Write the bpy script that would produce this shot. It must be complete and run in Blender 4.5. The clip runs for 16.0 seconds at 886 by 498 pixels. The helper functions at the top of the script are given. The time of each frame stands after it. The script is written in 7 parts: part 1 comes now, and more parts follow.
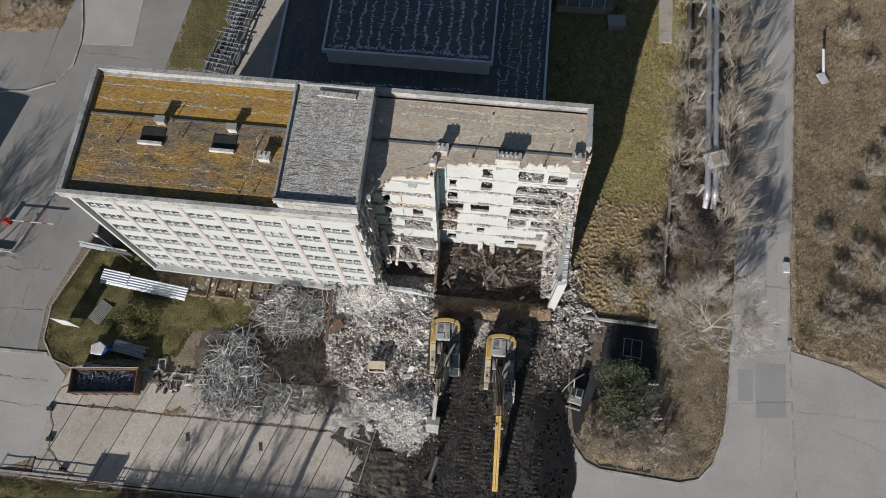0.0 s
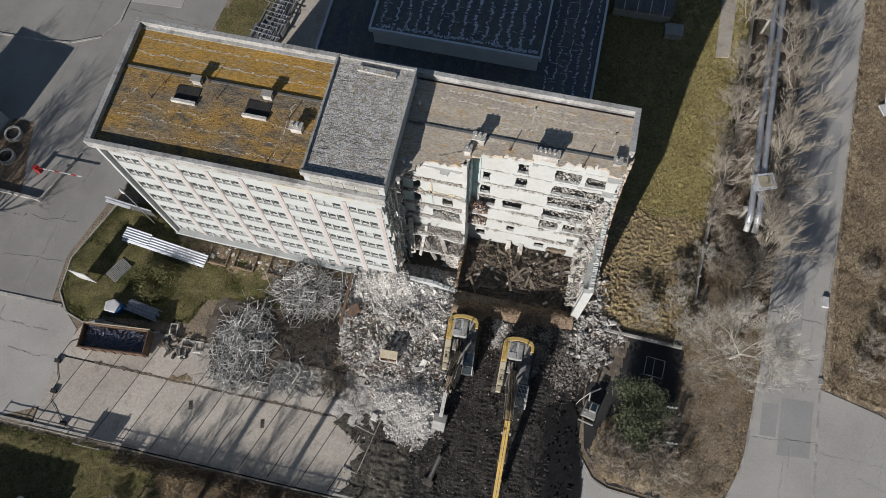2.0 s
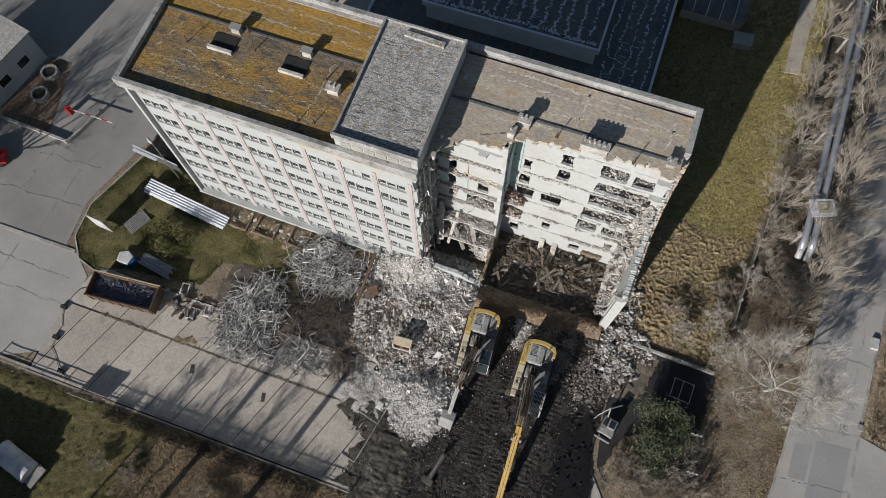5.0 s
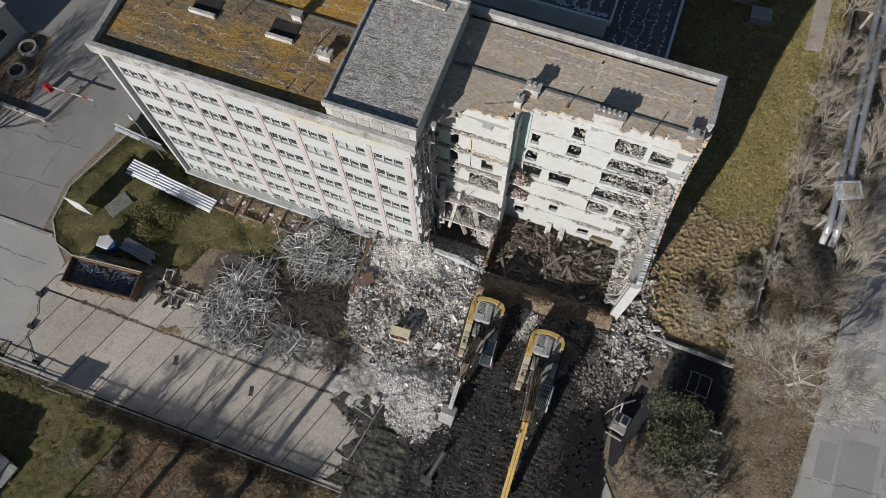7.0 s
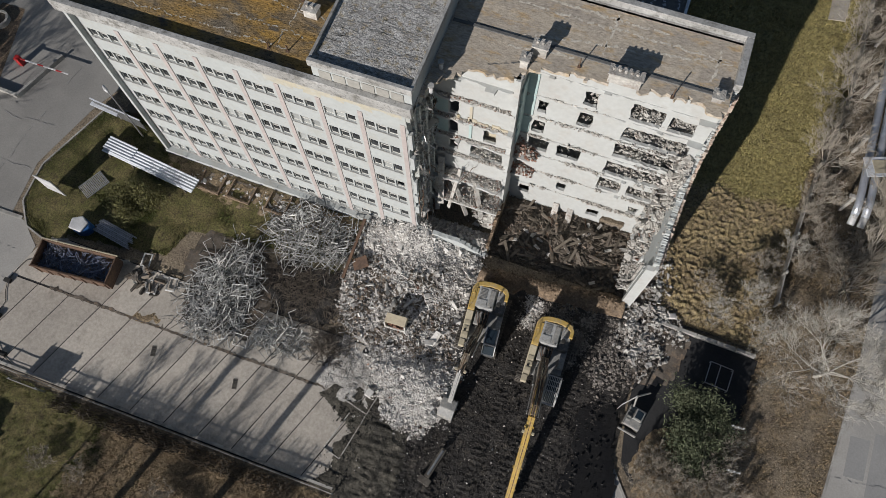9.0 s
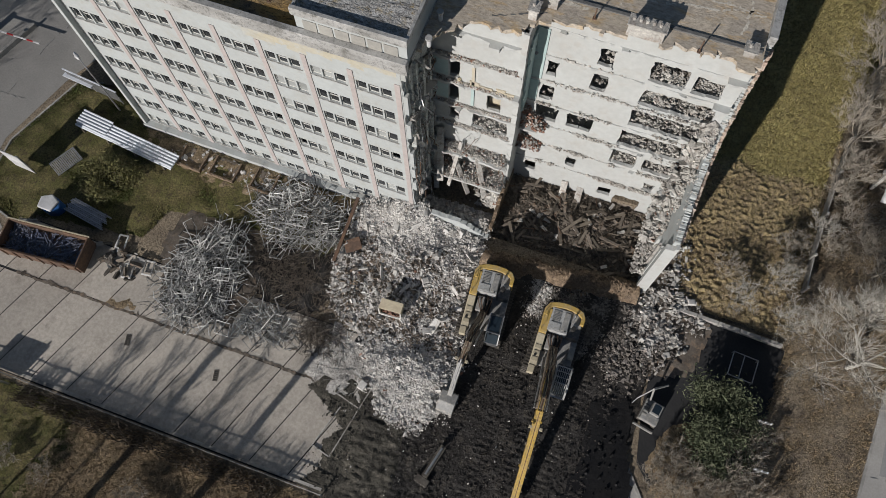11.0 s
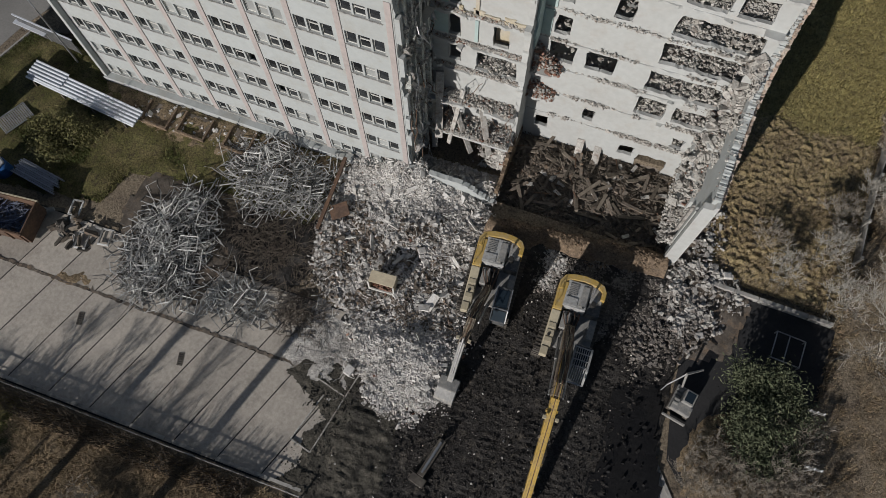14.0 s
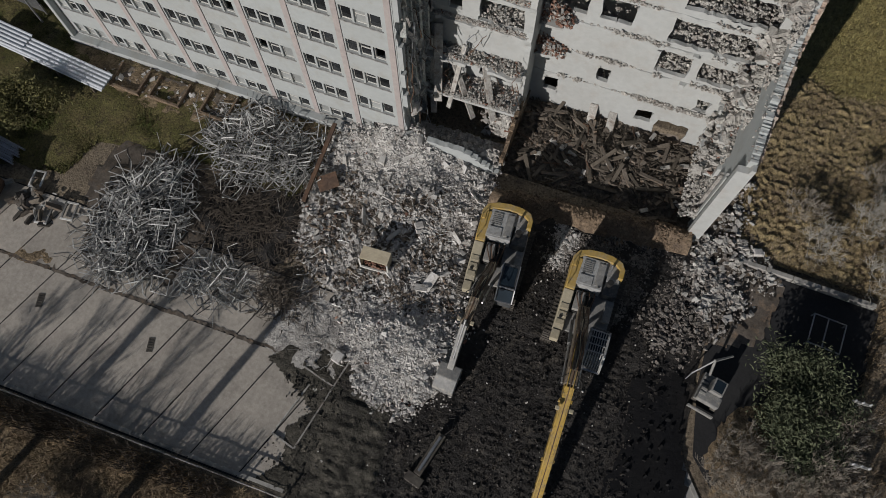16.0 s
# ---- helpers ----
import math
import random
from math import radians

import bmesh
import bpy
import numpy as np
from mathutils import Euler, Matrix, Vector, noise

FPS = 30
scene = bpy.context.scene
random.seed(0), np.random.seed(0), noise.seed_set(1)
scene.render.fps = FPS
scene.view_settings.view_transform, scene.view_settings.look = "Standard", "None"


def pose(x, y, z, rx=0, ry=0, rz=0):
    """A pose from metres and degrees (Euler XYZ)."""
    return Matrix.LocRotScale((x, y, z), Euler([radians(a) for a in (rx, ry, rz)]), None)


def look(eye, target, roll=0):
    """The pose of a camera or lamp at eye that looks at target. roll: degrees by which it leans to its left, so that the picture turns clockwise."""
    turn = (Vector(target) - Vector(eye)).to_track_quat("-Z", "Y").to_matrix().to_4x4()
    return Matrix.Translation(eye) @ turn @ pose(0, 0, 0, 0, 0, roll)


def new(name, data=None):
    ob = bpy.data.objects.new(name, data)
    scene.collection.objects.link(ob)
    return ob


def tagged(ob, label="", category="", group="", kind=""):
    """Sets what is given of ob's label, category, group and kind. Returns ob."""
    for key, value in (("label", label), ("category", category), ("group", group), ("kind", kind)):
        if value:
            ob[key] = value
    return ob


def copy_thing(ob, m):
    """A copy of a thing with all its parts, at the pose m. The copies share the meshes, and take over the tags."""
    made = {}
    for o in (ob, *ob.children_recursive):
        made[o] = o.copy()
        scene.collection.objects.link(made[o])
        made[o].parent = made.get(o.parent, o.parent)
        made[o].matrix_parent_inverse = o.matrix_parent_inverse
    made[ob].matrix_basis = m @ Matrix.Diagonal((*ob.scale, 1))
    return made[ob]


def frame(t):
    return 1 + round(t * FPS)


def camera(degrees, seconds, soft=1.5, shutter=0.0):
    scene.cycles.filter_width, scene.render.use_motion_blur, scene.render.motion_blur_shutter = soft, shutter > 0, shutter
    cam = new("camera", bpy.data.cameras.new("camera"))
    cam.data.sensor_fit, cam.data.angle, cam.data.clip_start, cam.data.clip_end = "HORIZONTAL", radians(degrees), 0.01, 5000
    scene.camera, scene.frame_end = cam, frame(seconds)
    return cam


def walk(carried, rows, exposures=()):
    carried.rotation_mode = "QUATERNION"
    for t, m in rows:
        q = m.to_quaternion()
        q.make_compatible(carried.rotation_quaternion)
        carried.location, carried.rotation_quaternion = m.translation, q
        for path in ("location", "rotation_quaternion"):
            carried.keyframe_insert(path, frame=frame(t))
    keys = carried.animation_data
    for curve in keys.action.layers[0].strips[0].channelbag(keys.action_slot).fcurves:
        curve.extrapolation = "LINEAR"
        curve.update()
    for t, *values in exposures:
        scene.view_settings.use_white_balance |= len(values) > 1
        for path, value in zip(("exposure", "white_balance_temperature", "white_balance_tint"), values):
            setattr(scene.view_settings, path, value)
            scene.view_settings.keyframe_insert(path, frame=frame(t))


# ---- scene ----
cam = camera(62.04, 16.0, soft=0.78)
PATH = [
    (0, (0.491, -0.718, 74.694), (0.3949, -0.0408, 72.8148), -2.35),
    (0.5, (0.573, -0.738, 74.126), (0.4678, -0.0592, 72.2482), -2.36),
    (1, (0.655, -0.759, 73.559), (0.5272, -0.0819, 71.6809), -2.29),
    (1.5, (0.737, -0.779, 72.991), (0.5877, -0.1039, 71.1141), -2.29),
    (2, (0.820, -0.799, 72.423), (0.6449, -0.1286, 70.5469), -2.28),
    (2.5, (0.902, -0.819, 71.855), (0.7042, -0.1519, 69.9804), -2.26),
    (3, (0.984, -0.839, 71.288), (0.7622, -0.1773, 69.4135), -2.23),
    (3.5, (1.067, -0.860, 70.720), (0.8226, -0.2026, 68.8466), -2.14),
    (6, (0.845, -0.804, 66.321), (0.5895, -0.1475, 64.4495), -1.65),
    (7, (0.807, -0.663, 63.832), (0.5513, -0.0065, 61.9599), -1.65),
    (8, (0.766, -0.525, 61.342), (0.5111, 0.1307, 59.4703), -1.65),
    (9, (0.724, -0.392, 58.853), (0.4691, 0.2642, 56.9806), -1.65),
    (11.5, (0.611, -0.075, 52.628), (0.3555, 0.5815, 50.7561), -1.65),
    (13, (0.537, 0.104, 48.893), (0.2816, 0.7605, 47.0212), -1.65),
    (14.5, (0.459, 0.275, 45.158), (0.2034, 0.9311, 43.2862), -1.65),
    (16, (0.376, 0.437, 41.423), (0.1209, 1.0932, 39.5511), -1.65),
]
walk(cam, [(t, look(eye, target, roll)) for t, eye, target, roll in PATH],
     exposures=((0, 0.25), (3.5, 0.18), (7, 0.1), (9, 0.01), (12.5, -0.22), (14.5, -0.46), (16, -0.66)))

# ---- light ----
SUN_EL, SUN_TO = 22.5, 17.5          # height of the sun; its light runs this far from +y towards +x
el, az = radians(SUN_EL), radians(SUN_TO)
sun_from = Vector((-math.sin(az) * math.cos(el), -math.cos(az) * math.cos(el), math.sin(el)))
world = bpy.data.worlds.new("world")
scene.world = world
world.use_nodes = True
wn = world.node_tree
sky = wn.nodes.new("ShaderNodeTexSky")
sky.sky_type, sky.sun_disc = "NISHITA", False
sky.sun_elevation, sky.sun_rotation = el, math.atan2(sun_from.x, sun_from.y)
sky.air_density, sky.dust_density, sky.ozone_density = 1.0, 0.6, 1.6
wn.nodes["Background"].inputs["Strength"].default_value = 0.05
wn.links.new(sky.outputs[0], wn.nodes["Background"].inputs["Color"])
sun_data = bpy.data.lights.new("sun", "SUN")
sun_data.energy, sun_data.angle, sun_data.color = 5.0, radians(0.55), (1.0, 0.958, 0.925)
sun = new("sun", sun_data)
sun.matrix_world = look(sun_from * 200, (0, 0, 0))

# ---- materials ----


def mat(name, colour, second=None, rough=0.85, grain=2.0, patch=0.15, bump=0.3, third=None, metal=0.0, fine=0.35, per_piece=0.0, spec=0.3, stretch=None, bump_scale=None, fleck=0.0, fleck_scale=None):
    """A surface with large patches, fine grain and relief; colour, second and third are linear RGB; scales are cycles per metre."""
    m = bpy.data.materials.new(name)
    m.use_nodes = True
    nt = m.node_tree
    n, l = nt.nodes, nt.links
    b = n["Principled BSDF"]
    b.inputs["Roughness"].default_value, b.inputs["Metallic"].default_value = rough, metal
    b.inputs["Specular IOR Level"].default_value = spec
    tc = n.new("ShaderNodeTexCoord")
    src = tc.outputs["Object"]
    if stretch:
        mp = n.new("ShaderNodeMapping")
        mp.inputs["Scale"].default_value = stretch
        l.new(src, mp.inputs["Vector"])
        src = mp.outputs[0]

    def noise_at(scale, detail=5.0, rough_n=0.6):
        t = n.new("ShaderNodeTexNoise")
        t.inputs["Scale"].default_value, t.inputs["Detail"].default_value, t.inputs["Roughness"].default_value = scale, detail, rough_n
        l.new(src, t.inputs["Vector"])
        return t.outputs["Fac"]

    def mix(kind, fac, a, c):
        x = n.new("ShaderNodeMix")
        x.data_type, x.blend_type = "RGBA", kind
        for sock, v in ((x.inputs["Factor"], fac), (x.inputs["A"], a), (x.inputs["B"], c)):
            if isinstance(v, (int, float)):
                sock.default_value = v
            elif isinstance(v, tuple):
                sock.default_value = (*v, 1)
            else:
                l.new(v, sock)
        return x.outputs["Result"]

    def ramp(v, lo, hi, a=0.0, c=1.0):
        r = n.new("ShaderNodeMapRange")
        for i, q in enumerate((lo, hi, a, c)):
            r.inputs[1 + i].default_value = q
        l.new(v, r.inputs[0])
        return r.outputs[0]

    second = second or tuple(c * 0.6 for c in colour)
    col = mix("MIX", ramp(noise_at(patch), 0.38, 0.62), colour, second)
    if third:
        col = mix("MIX", ramp(noise_at(patch * 2.7, 6, 0.7), 0.52, 0.66), col, third)
    g = noise_at(grain, 6, 0.7)
    col = mix("MULTIPLY", 1.0, col, mix("MIX", ramp(g, 0.25, 0.75), (1 - fine,) * 3, (1 + fine,) * 3))
    if fleck:
        f = ramp(noise_at(fleck_scale or grain * 1.3, 3, 0.8), 0.54, 0.62)
        col = mix("MULTIPLY", f, col, (1 - fleck,) * 3)
    if per_piece:
        oi, gm = n.new("ShaderNodeObjectInfo"), n.new("ShaderNodeNewGeometry")
        add = n.new("ShaderNodeMath")
        add.operation = "ADD"
        l.new(oi.outputs["Random"], add.inputs[0])
        l.new(gm.outputs["Random Per Island"], add.inputs[1])
        fr = n.new("ShaderNodeMath")
        fr.operation = "FRACT"
        l.new(add.outputs[0], fr.inputs[0])
        col = mix("MULTIPLY", 1.0, col, mix("MIX", fr.outputs[0], (1 - per_piece,) * 3, (1 + per_piece * 0.6,) * 3))
    l.new(col, b.inputs["Base Color"])
    if bump:
        bp = n.new("ShaderNodeBump")
        bp.inputs["Strength"].default_value, bp.inputs["Distance"].default_value = min(1, bump), 0.06 * max(1, bump)
        l.new(noise_at(bump_scale or grain * 1.7, 6, 0.7), bp.inputs["Height"])
        l.new(bp.outputs[0], b.inputs["Normal"])
    return m


M_GRASS = mat("dry grass", (0.31, 0.245, 0.17), (0.22, 0.175, 0.125), grain=5, patch=0.4, bump=1.6, third=(0.42, 0.34, 0.22), fine=0.6, fleck=0.6)
M_LAWN = mat("winter lawn", (0.108, 0.103, 0.035), (0.15, 0.125, 0.055), grain=6, patch=0.9, bump=1.8, fine=0.7, third=(0.075, 0.058, 0.032), fleck=0.55)
M_SCRUB = mat("brown scrub ground", (0.2, 0.16, 0.115), (0.27, 0.22, 0.155), grain=5, patch=0.35, bump=1.8, third=(0.12, 0.097, 0.073), fine=0.65, fleck=0.55)
M_ASPHALT = mat("worn asphalt", (0.37, 0.355, 0.33), (0.315, 0.303, 0.283), grain=7, patch=0.16, bump=0.2, third=(0.345, 0.33, 0.305), fine=0.14)
M_PATCH = mat("repaired asphalt", (0.29, 0.285, 0.275), (0.265, 0.262, 0.254), grain=6, patch=0.3, bump=0.15, fine=0.12)
# dark asphalt, taken down further for the bushes' shade on the yard
M_DARKASPHALT = mat("dark asphalt", (0.034, 0.034, 0.035), (0.024, 0.024, 0.025), grain=6, patch=0.2, bump=0.2, fine=0.25)
M_CONCRETE = mat("weathered concrete slab", (0.43, 0.39, 0.337), (0.38, 0.345, 0.3), grain=4, patch=0.2, bump=0.2, third=(0.31, 0.28, 0.24), fine=0.25, per_piece=0.14)
M_KERB = mat("kerb concrete", (0.4, 0.385, 0.355), grain=5, patch=0.6, bump=0.2, fine=0.2)
M_MUD = mat("black mud", (0.042, 0.038, 0.034), (0.017, 0.0155, 0.0145), grain=4, patch=0.45, bump=1.8, third=(0.075, 0.065, 0.053), rough=0.7, fine=0.7)
M_EARTH = mat("dark grey-brown earth", (0.08, 0.073, 0.058), (0.04, 0.037, 0.031), grain=3.5, patch=0.6, bump=1.6, third=(0.14, 0.125, 0.1), fine=0.5, fleck=0.4)
M_NEARBLACK = mat("near-black ground", (0.0105, 0.0105, 0.0115), (0.015, 0.0145, 0.0145), grain=3, patch=0.5, bump=0.5, rough=0.6, fine=0.3, spec=0.15)
M_CLAY = mat("brown clay", (0.235, 0.17, 0.112), (0.15, 0.112, 0.08), grain=6, patch=1.0, bump=1.4, third=(0.3, 0.22, 0.15), fine=0.5, fleck=0.4)
M_DUST = mat("rubble dust", (0.5, 0.475, 0.44), (0.34, 0.32, 0.295), grain=4, patch=0.6, bump=1.6, third=(0.18, 0.165, 0.15), fine=0.6)
M_WHITE = mat("white painted render", (0.395, 0.416, 0.411), (0.372, 0.388, 0.38), grain=3, patch=0.25, bump=0.12, third=(0.355, 0.358, 0.335), fine=0.07)
M_DARKRENDER = mat("dark uneven render", (0.21, 0.2, 0.18), (0.29, 0.28, 0.255), grain=4, patch=0.8, bump=0.4, third=(0.15, 0.14, 0.125), fine=0.3)
M_PILASTER = mat("pinkish plaster pilaster", (0.4, 0.35, 0.332), (0.375, 0.335, 0.32), grain=3, patch=0.4, bump=0.2, third=(0.34, 0.3, 0.285), fine=0.12)
M_PLINTH = mat("grey plinth render", (0.33, 0.32, 0.29), (0.26, 0.25, 0.23), grain=3, patch=0.4, bump=0.2, fine=0.15)
M_INNER = mat("bare white interior plaster", (0.43, 0.44, 0.428), (0.41, 0.415, 0.4), grain=2.5, patch=0.35, bump=0.25, third=(0.4, 0.392, 0.37), fine=0.09)
M_BROKEN = mat("broken concrete", (0.5, 0.482, 0.445), (0.37, 0.35, 0.32), grain=4, patch=0.8, bump=1.2, third=(0.26, 0.22, 0.19), fine=0.4, per_piece=0.25)
M_RUBBLE = mat("pale rubble", (0.56, 0.54, 0.51), (0.44, 0.42, 0.395), grain=5, patch=0.7, bump=0.5, third=(0.27, 0.24, 0.21), fine=0.3, per_piece=0.32)
M_PLASTER = mat("white plaster rubble", (0.62, 0.6, 0.57), (0.52, 0.5, 0.47), grain=5, patch=0.8, bump=0.4, third=(0.38, 0.35, 0.31), fine=0.2, per_piece=0.22)
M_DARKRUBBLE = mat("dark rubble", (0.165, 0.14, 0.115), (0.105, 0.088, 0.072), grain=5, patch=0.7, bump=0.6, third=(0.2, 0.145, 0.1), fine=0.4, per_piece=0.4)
M_BRICK = mat("broken red brick", (0.2, 0.1, 0.07), (0.26, 0.16, 0.12), grain=5, patch=0.9, bump=0.5, fine=0.3, per_piece=0.3)
M_TEAL = mat("teal wall paint", (0.34, 0.44, 0.43), (0.38, 0.47, 0.455), grain=3, patch=0.5, bump=0.15, fine=0.12)
M_OCHRE = mat("ochre wall paint", (0.46, 0.4, 0.28), (0.44, 0.4, 0.33), grain=3, patch=0.5, bump=0.15, fine=0.12)
M_MOSS = mat("mossy roofing felt", (0.4, 0.235, 0.055), (0.3, 0.185, 0.055), grain=5, patch=0.5, bump=0.9, third=(0.27, 0.215, 0.13), fine=0.55, stretch=(0.5, 1.5, 1), fleck=0.45)
M_MOSS2 = mat("dirty mossy roofing felt", (0.33, 0.2, 0.055), (0.19, 0.155, 0.11), grain=5, patch=0.35, bump=1.0, third=(0.11, 0.095, 0.075), fine=0.6, stretch=(0.6, 1.3, 1), fleck=0.6)
M_GRAVEL = mat("grey-brown gravel", (0.27, 0.245, 0.22), (0.18, 0.16, 0.14), grain=9, patch=0.8, bump=1.4, third=(0.21, 0.185, 0.16), fine=0.6, per_piece=0.4)
M_FELT = mat("grey roofing felt", (0.47, 0.46, 0.44), (0.36, 0.35, 0.33), grain=6, patch=0.9, bump=1.2, third=(0.3, 0.245, 0.15), fine=0.6, fleck=0.55)
M_BROWNFELT = mat("bleached brown roofing felt", (0.46, 0.4, 0.32), (0.36, 0.32, 0.27), grain=5, patch=0.45, bump=0.4, third=(0.43, 0.32, 0.19), fine=0.4, fleck=0.3, stretch=(0.6, 1.4, 1))
M_DARKFELT = mat("dark roofing felt", (0.11, 0.11, 0.11), (0.135, 0.135, 0.13), grain=3, patch=0.4, bump=0.4, fine=0.4)
M_PARAPET = mat("zinc parapet flashing", (0.45, 0.445, 0.43), (0.33, 0.325, 0.31), grain=4, patch=0.5, bump=0.15, rough=0.55, metal=0.2, third=(0.2, 0.195, 0.18), fine=0.3, fleck=0.35)
M_RUST = mat("rusty steel", (0.14, 0.085, 0.055), (0.09, 0.06, 0.045), grain=5, patch=1.0, bump=0.3, fine=0.4)
M_STEEL = mat("galvanised steel", (0.5, 0.5, 0.5), (0.4, 0.4, 0.41), grain=5, patch=1.0, bump=0.1, rough=0.4, metal=0.75, fine=0.2, per_piece=0.2)
M_PIPE = mat("silver pipe lagging", (0.5, 0.53, 0.58), (0.42, 0.44, 0.48), grain=3, patch=0.5, bump=0.15, rough=0.4, metal=0.55, fine=0.12)
M_ALU = mat("aluminium window scrap", (0.6, 0.595, 0.57), (0.3, 0.295, 0.28), grain=5, patch=0.9, bump=0.1, rough=0.55, metal=0.2, fine=0.25, per_piece=0.85)
M_BLUESCRAP = mat("blue-grey scrap", (0.12, 0.14, 0.2), (0.2, 0.21, 0.25), grain=5, patch=1.0, bump=0.1, rough=0.5, metal=0.3, fine=0.25, per_piece=0.5)
M_FRAME = mat("white window frame", (0.6, 0.59, 0.55), (0.5, 0.49, 0.46), grain=6, patch=1.0, bump=0.05, rough=0.5, fine=0.1)
M_GLASS = mat("dark window pane", (0.018, 0.02, 0.022), (0.03, 0.033, 0.036), grain=2, patch=0.7, bump=0.0, rough=0.08, fine=0.3, spec=0.5, per_piece=0.6)
M_MILKGLASS = mat("whitewashed window pane", (0.33, 0.34, 0.33), (0.27, 0.28, 0.275), grain=3, patch=0.7, bump=0.0, rough=0.3, fine=0.15, per_piece=0.2)
M_YELLOW = mat("dusty yellow machine paint", (0.44, 0.29, 0.07), (0.4, 0.29, 0.12), grain=5, patch=0.9, bump=0.08, rough=0.5, third=(0.35, 0.3, 0.22), fine=0.15)
M_CREAM = mat("dusty cream machine paint", (0.42, 0.37, 0.26), (0.36, 0.32, 0.24), grain=5, patch=0.9, bump=0.08, rough=0.6, fine=0.18)
M_MACHINE = mat("dusty grey machine steel", (0.2, 0.2, 0.195), (0.27, 0.265, 0.25), grain=5, patch=1.1, bump=0.15, rough=0.55, third=(0.33, 0.31, 0.27), fine=0.25)
M_BLACK = mat("black rubber and hoses", (0.02, 0.02, 0.02), (0.035, 0.033, 0.03), grain=5, patch=1.0, bump=0.2, rough=0.7, fine=0.3)
M_TRACK = mat("muddy track steel", (0.06, 0.052, 0.045), (0.1, 0.09, 0.075), grain=5, patch=1.2, bump=0.3, rough=0.7, fine=0.35)
M_CABGLASS = mat("cab glass", (0.02, 0.03, 0.04), grain=2, patch=0.5, bump=0.0, rough=0.06, fine=0.1, spec=0.6)
M_BARK = mat("grey bark twigs", (0.36, 0.34, 0.3), (0.42, 0.395, 0.35), grain=5, patch=0.8, bump=0.2, fine=0.25)
M_DARKBARK = mat("dark bark twigs", (0.09, 0.075, 0.06), (0.12, 0.1, 0.08), grain=5, patch=0.8, bump=0.2, fine=0.25)
M_NEEDLE = mat("evergreen leaves", (0.075, 0.09, 0.05), (0.12, 0.132, 0.078), grain=4, patch=0.8, bump=0.0, fine=0.4, per_piece=0.5)
M_STRAW = mat("straw blades", (0.38, 0.305, 0.2), (0.24, 0.185, 0.125), grain=3, patch=0.3, bump=0.0, fine=0.3, per_piece=0.45)
M_STRAWGREEN = mat("yellow-green blades", (0.36, 0.31, 0.13), (0.26, 0.22, 0.095), grain=3, patch=0.3, bump=0.0, fine=0.3, per_piece=0.5)
M_LITTER = mat("brown dead blades", (0.33, 0.25, 0.15), (0.2, 0.15, 0.095), grain=3, patch=0.3, bump=0.0, fine=0.3, per_piece=0.5)
M_GREENBLADE = mat("green grass blades", (0.085, 0.1, 0.028), (0.13, 0.12, 0.045), grain=3, patch=0.3, bump=0.0, fine=0.3, per_piece=0.45)
M_WOOD = mat("old timber", (0.17, 0.145, 0.115), (0.11, 0.092, 0.072), grain=4, patch=0.9, bump=0.3, fine=0.35, per_piece=0.4)
M_SHEET = mat("white roofing sheet", (0.56, 0.585, 0.62), (0.47, 0.49, 0.52), grain=4, patch=0.5, bump=0.1, rough=0.45, fine=0.2)
M_BLUETARP = mat("blue plastic", (0.03, 0.11, 0.3), grain=3, patch=0.7, bump=0.2, rough=0.4)
M_WHITETARP = mat("white plastic sheet", (0.6, 0.6, 0.6), grain=3, patch=0.7, bump=0.3, rough=0.4, fine=0.12)
M_RED = mat("red paint", (0.42, 0.03, 0.03), grain=3, patch=0.8, bump=0.0, rough=0.4)
M_ACCESS = mat("grey access road asphalt", (0.265, 0.255, 0.237), (0.215, 0.207, 0.193), grain=7, patch=0.18, bump=0.25, third=(0.24, 0.23, 0.214), fine=0.16)
M_MEADOW = mat("yellow-green winter grass", (0.36, 0.3, 0.125), (0.29, 0.245, 0.105), grain=4, patch=0.4, bump=2.2, third=(0.2, 0.165, 0.08), fine=0.6, fleck=0.6)
# dark felt with the blue of the skylit shade in its colour
M_HALLFELT = mat("hall roofing with the shade's blue tint", (0.1, 0.108, 0.125), (0.14, 0.135, 0.125), grain=4, patch=0.35, bump=0.4, third=(0.17, 0.16, 0.135), fine=0.45, stretch=(1.6, 0.5, 1))
M_SEAM = mat("frayed pale felt", (0.48, 0.45, 0.39), (0.36, 0.33, 0.27), grain=8, patch=1.4, bump=0.4, third=(0.3, 0.25, 0.17), fine=0.45, fleck=0.4)
M_HOOD = mat("dusty pale grey hood", (0.38, 0.385, 0.38), (0.3, 0.3, 0.29), grain=6, patch=1.4, bump=0.12, rough=0.5, third=(0.24, 0.225, 0.2), fine=0.2)
M_GOLD = mat("golden yellow boom paint", (0.44, 0.285, 0.055), (0.38, 0.26, 0.08), grain=6, patch=1.1, bump=0.08, rough=0.45, third=(0.25, 0.19, 0.11), fine=0.25, fleck=0.3)
M_TWIG = mat("fine grey-brown twigs", (0.29, 0.255, 0.21), (0.37, 0.33, 0.275), grain=5, patch=0.8, bump=0.1, fine=0.25)
M_BANK = mat("dark brown leaf litter", (0.225, 0.168, 0.105), (0.31, 0.235, 0.145), grain=5, patch=0.5, bump=2.0, third=(0.13, 0.1, 0.068), fine=0.65, fleck=0.5)
M_GABLEBRICK = mat("bare pinkish brickwork", (0.4, 0.31, 0.25), (0.46, 0.41, 0.35), grain=5, patch=1.4, bump=1.2, third=(0.3, 0.19, 0.14), fine=0.4, fleck=0.35)
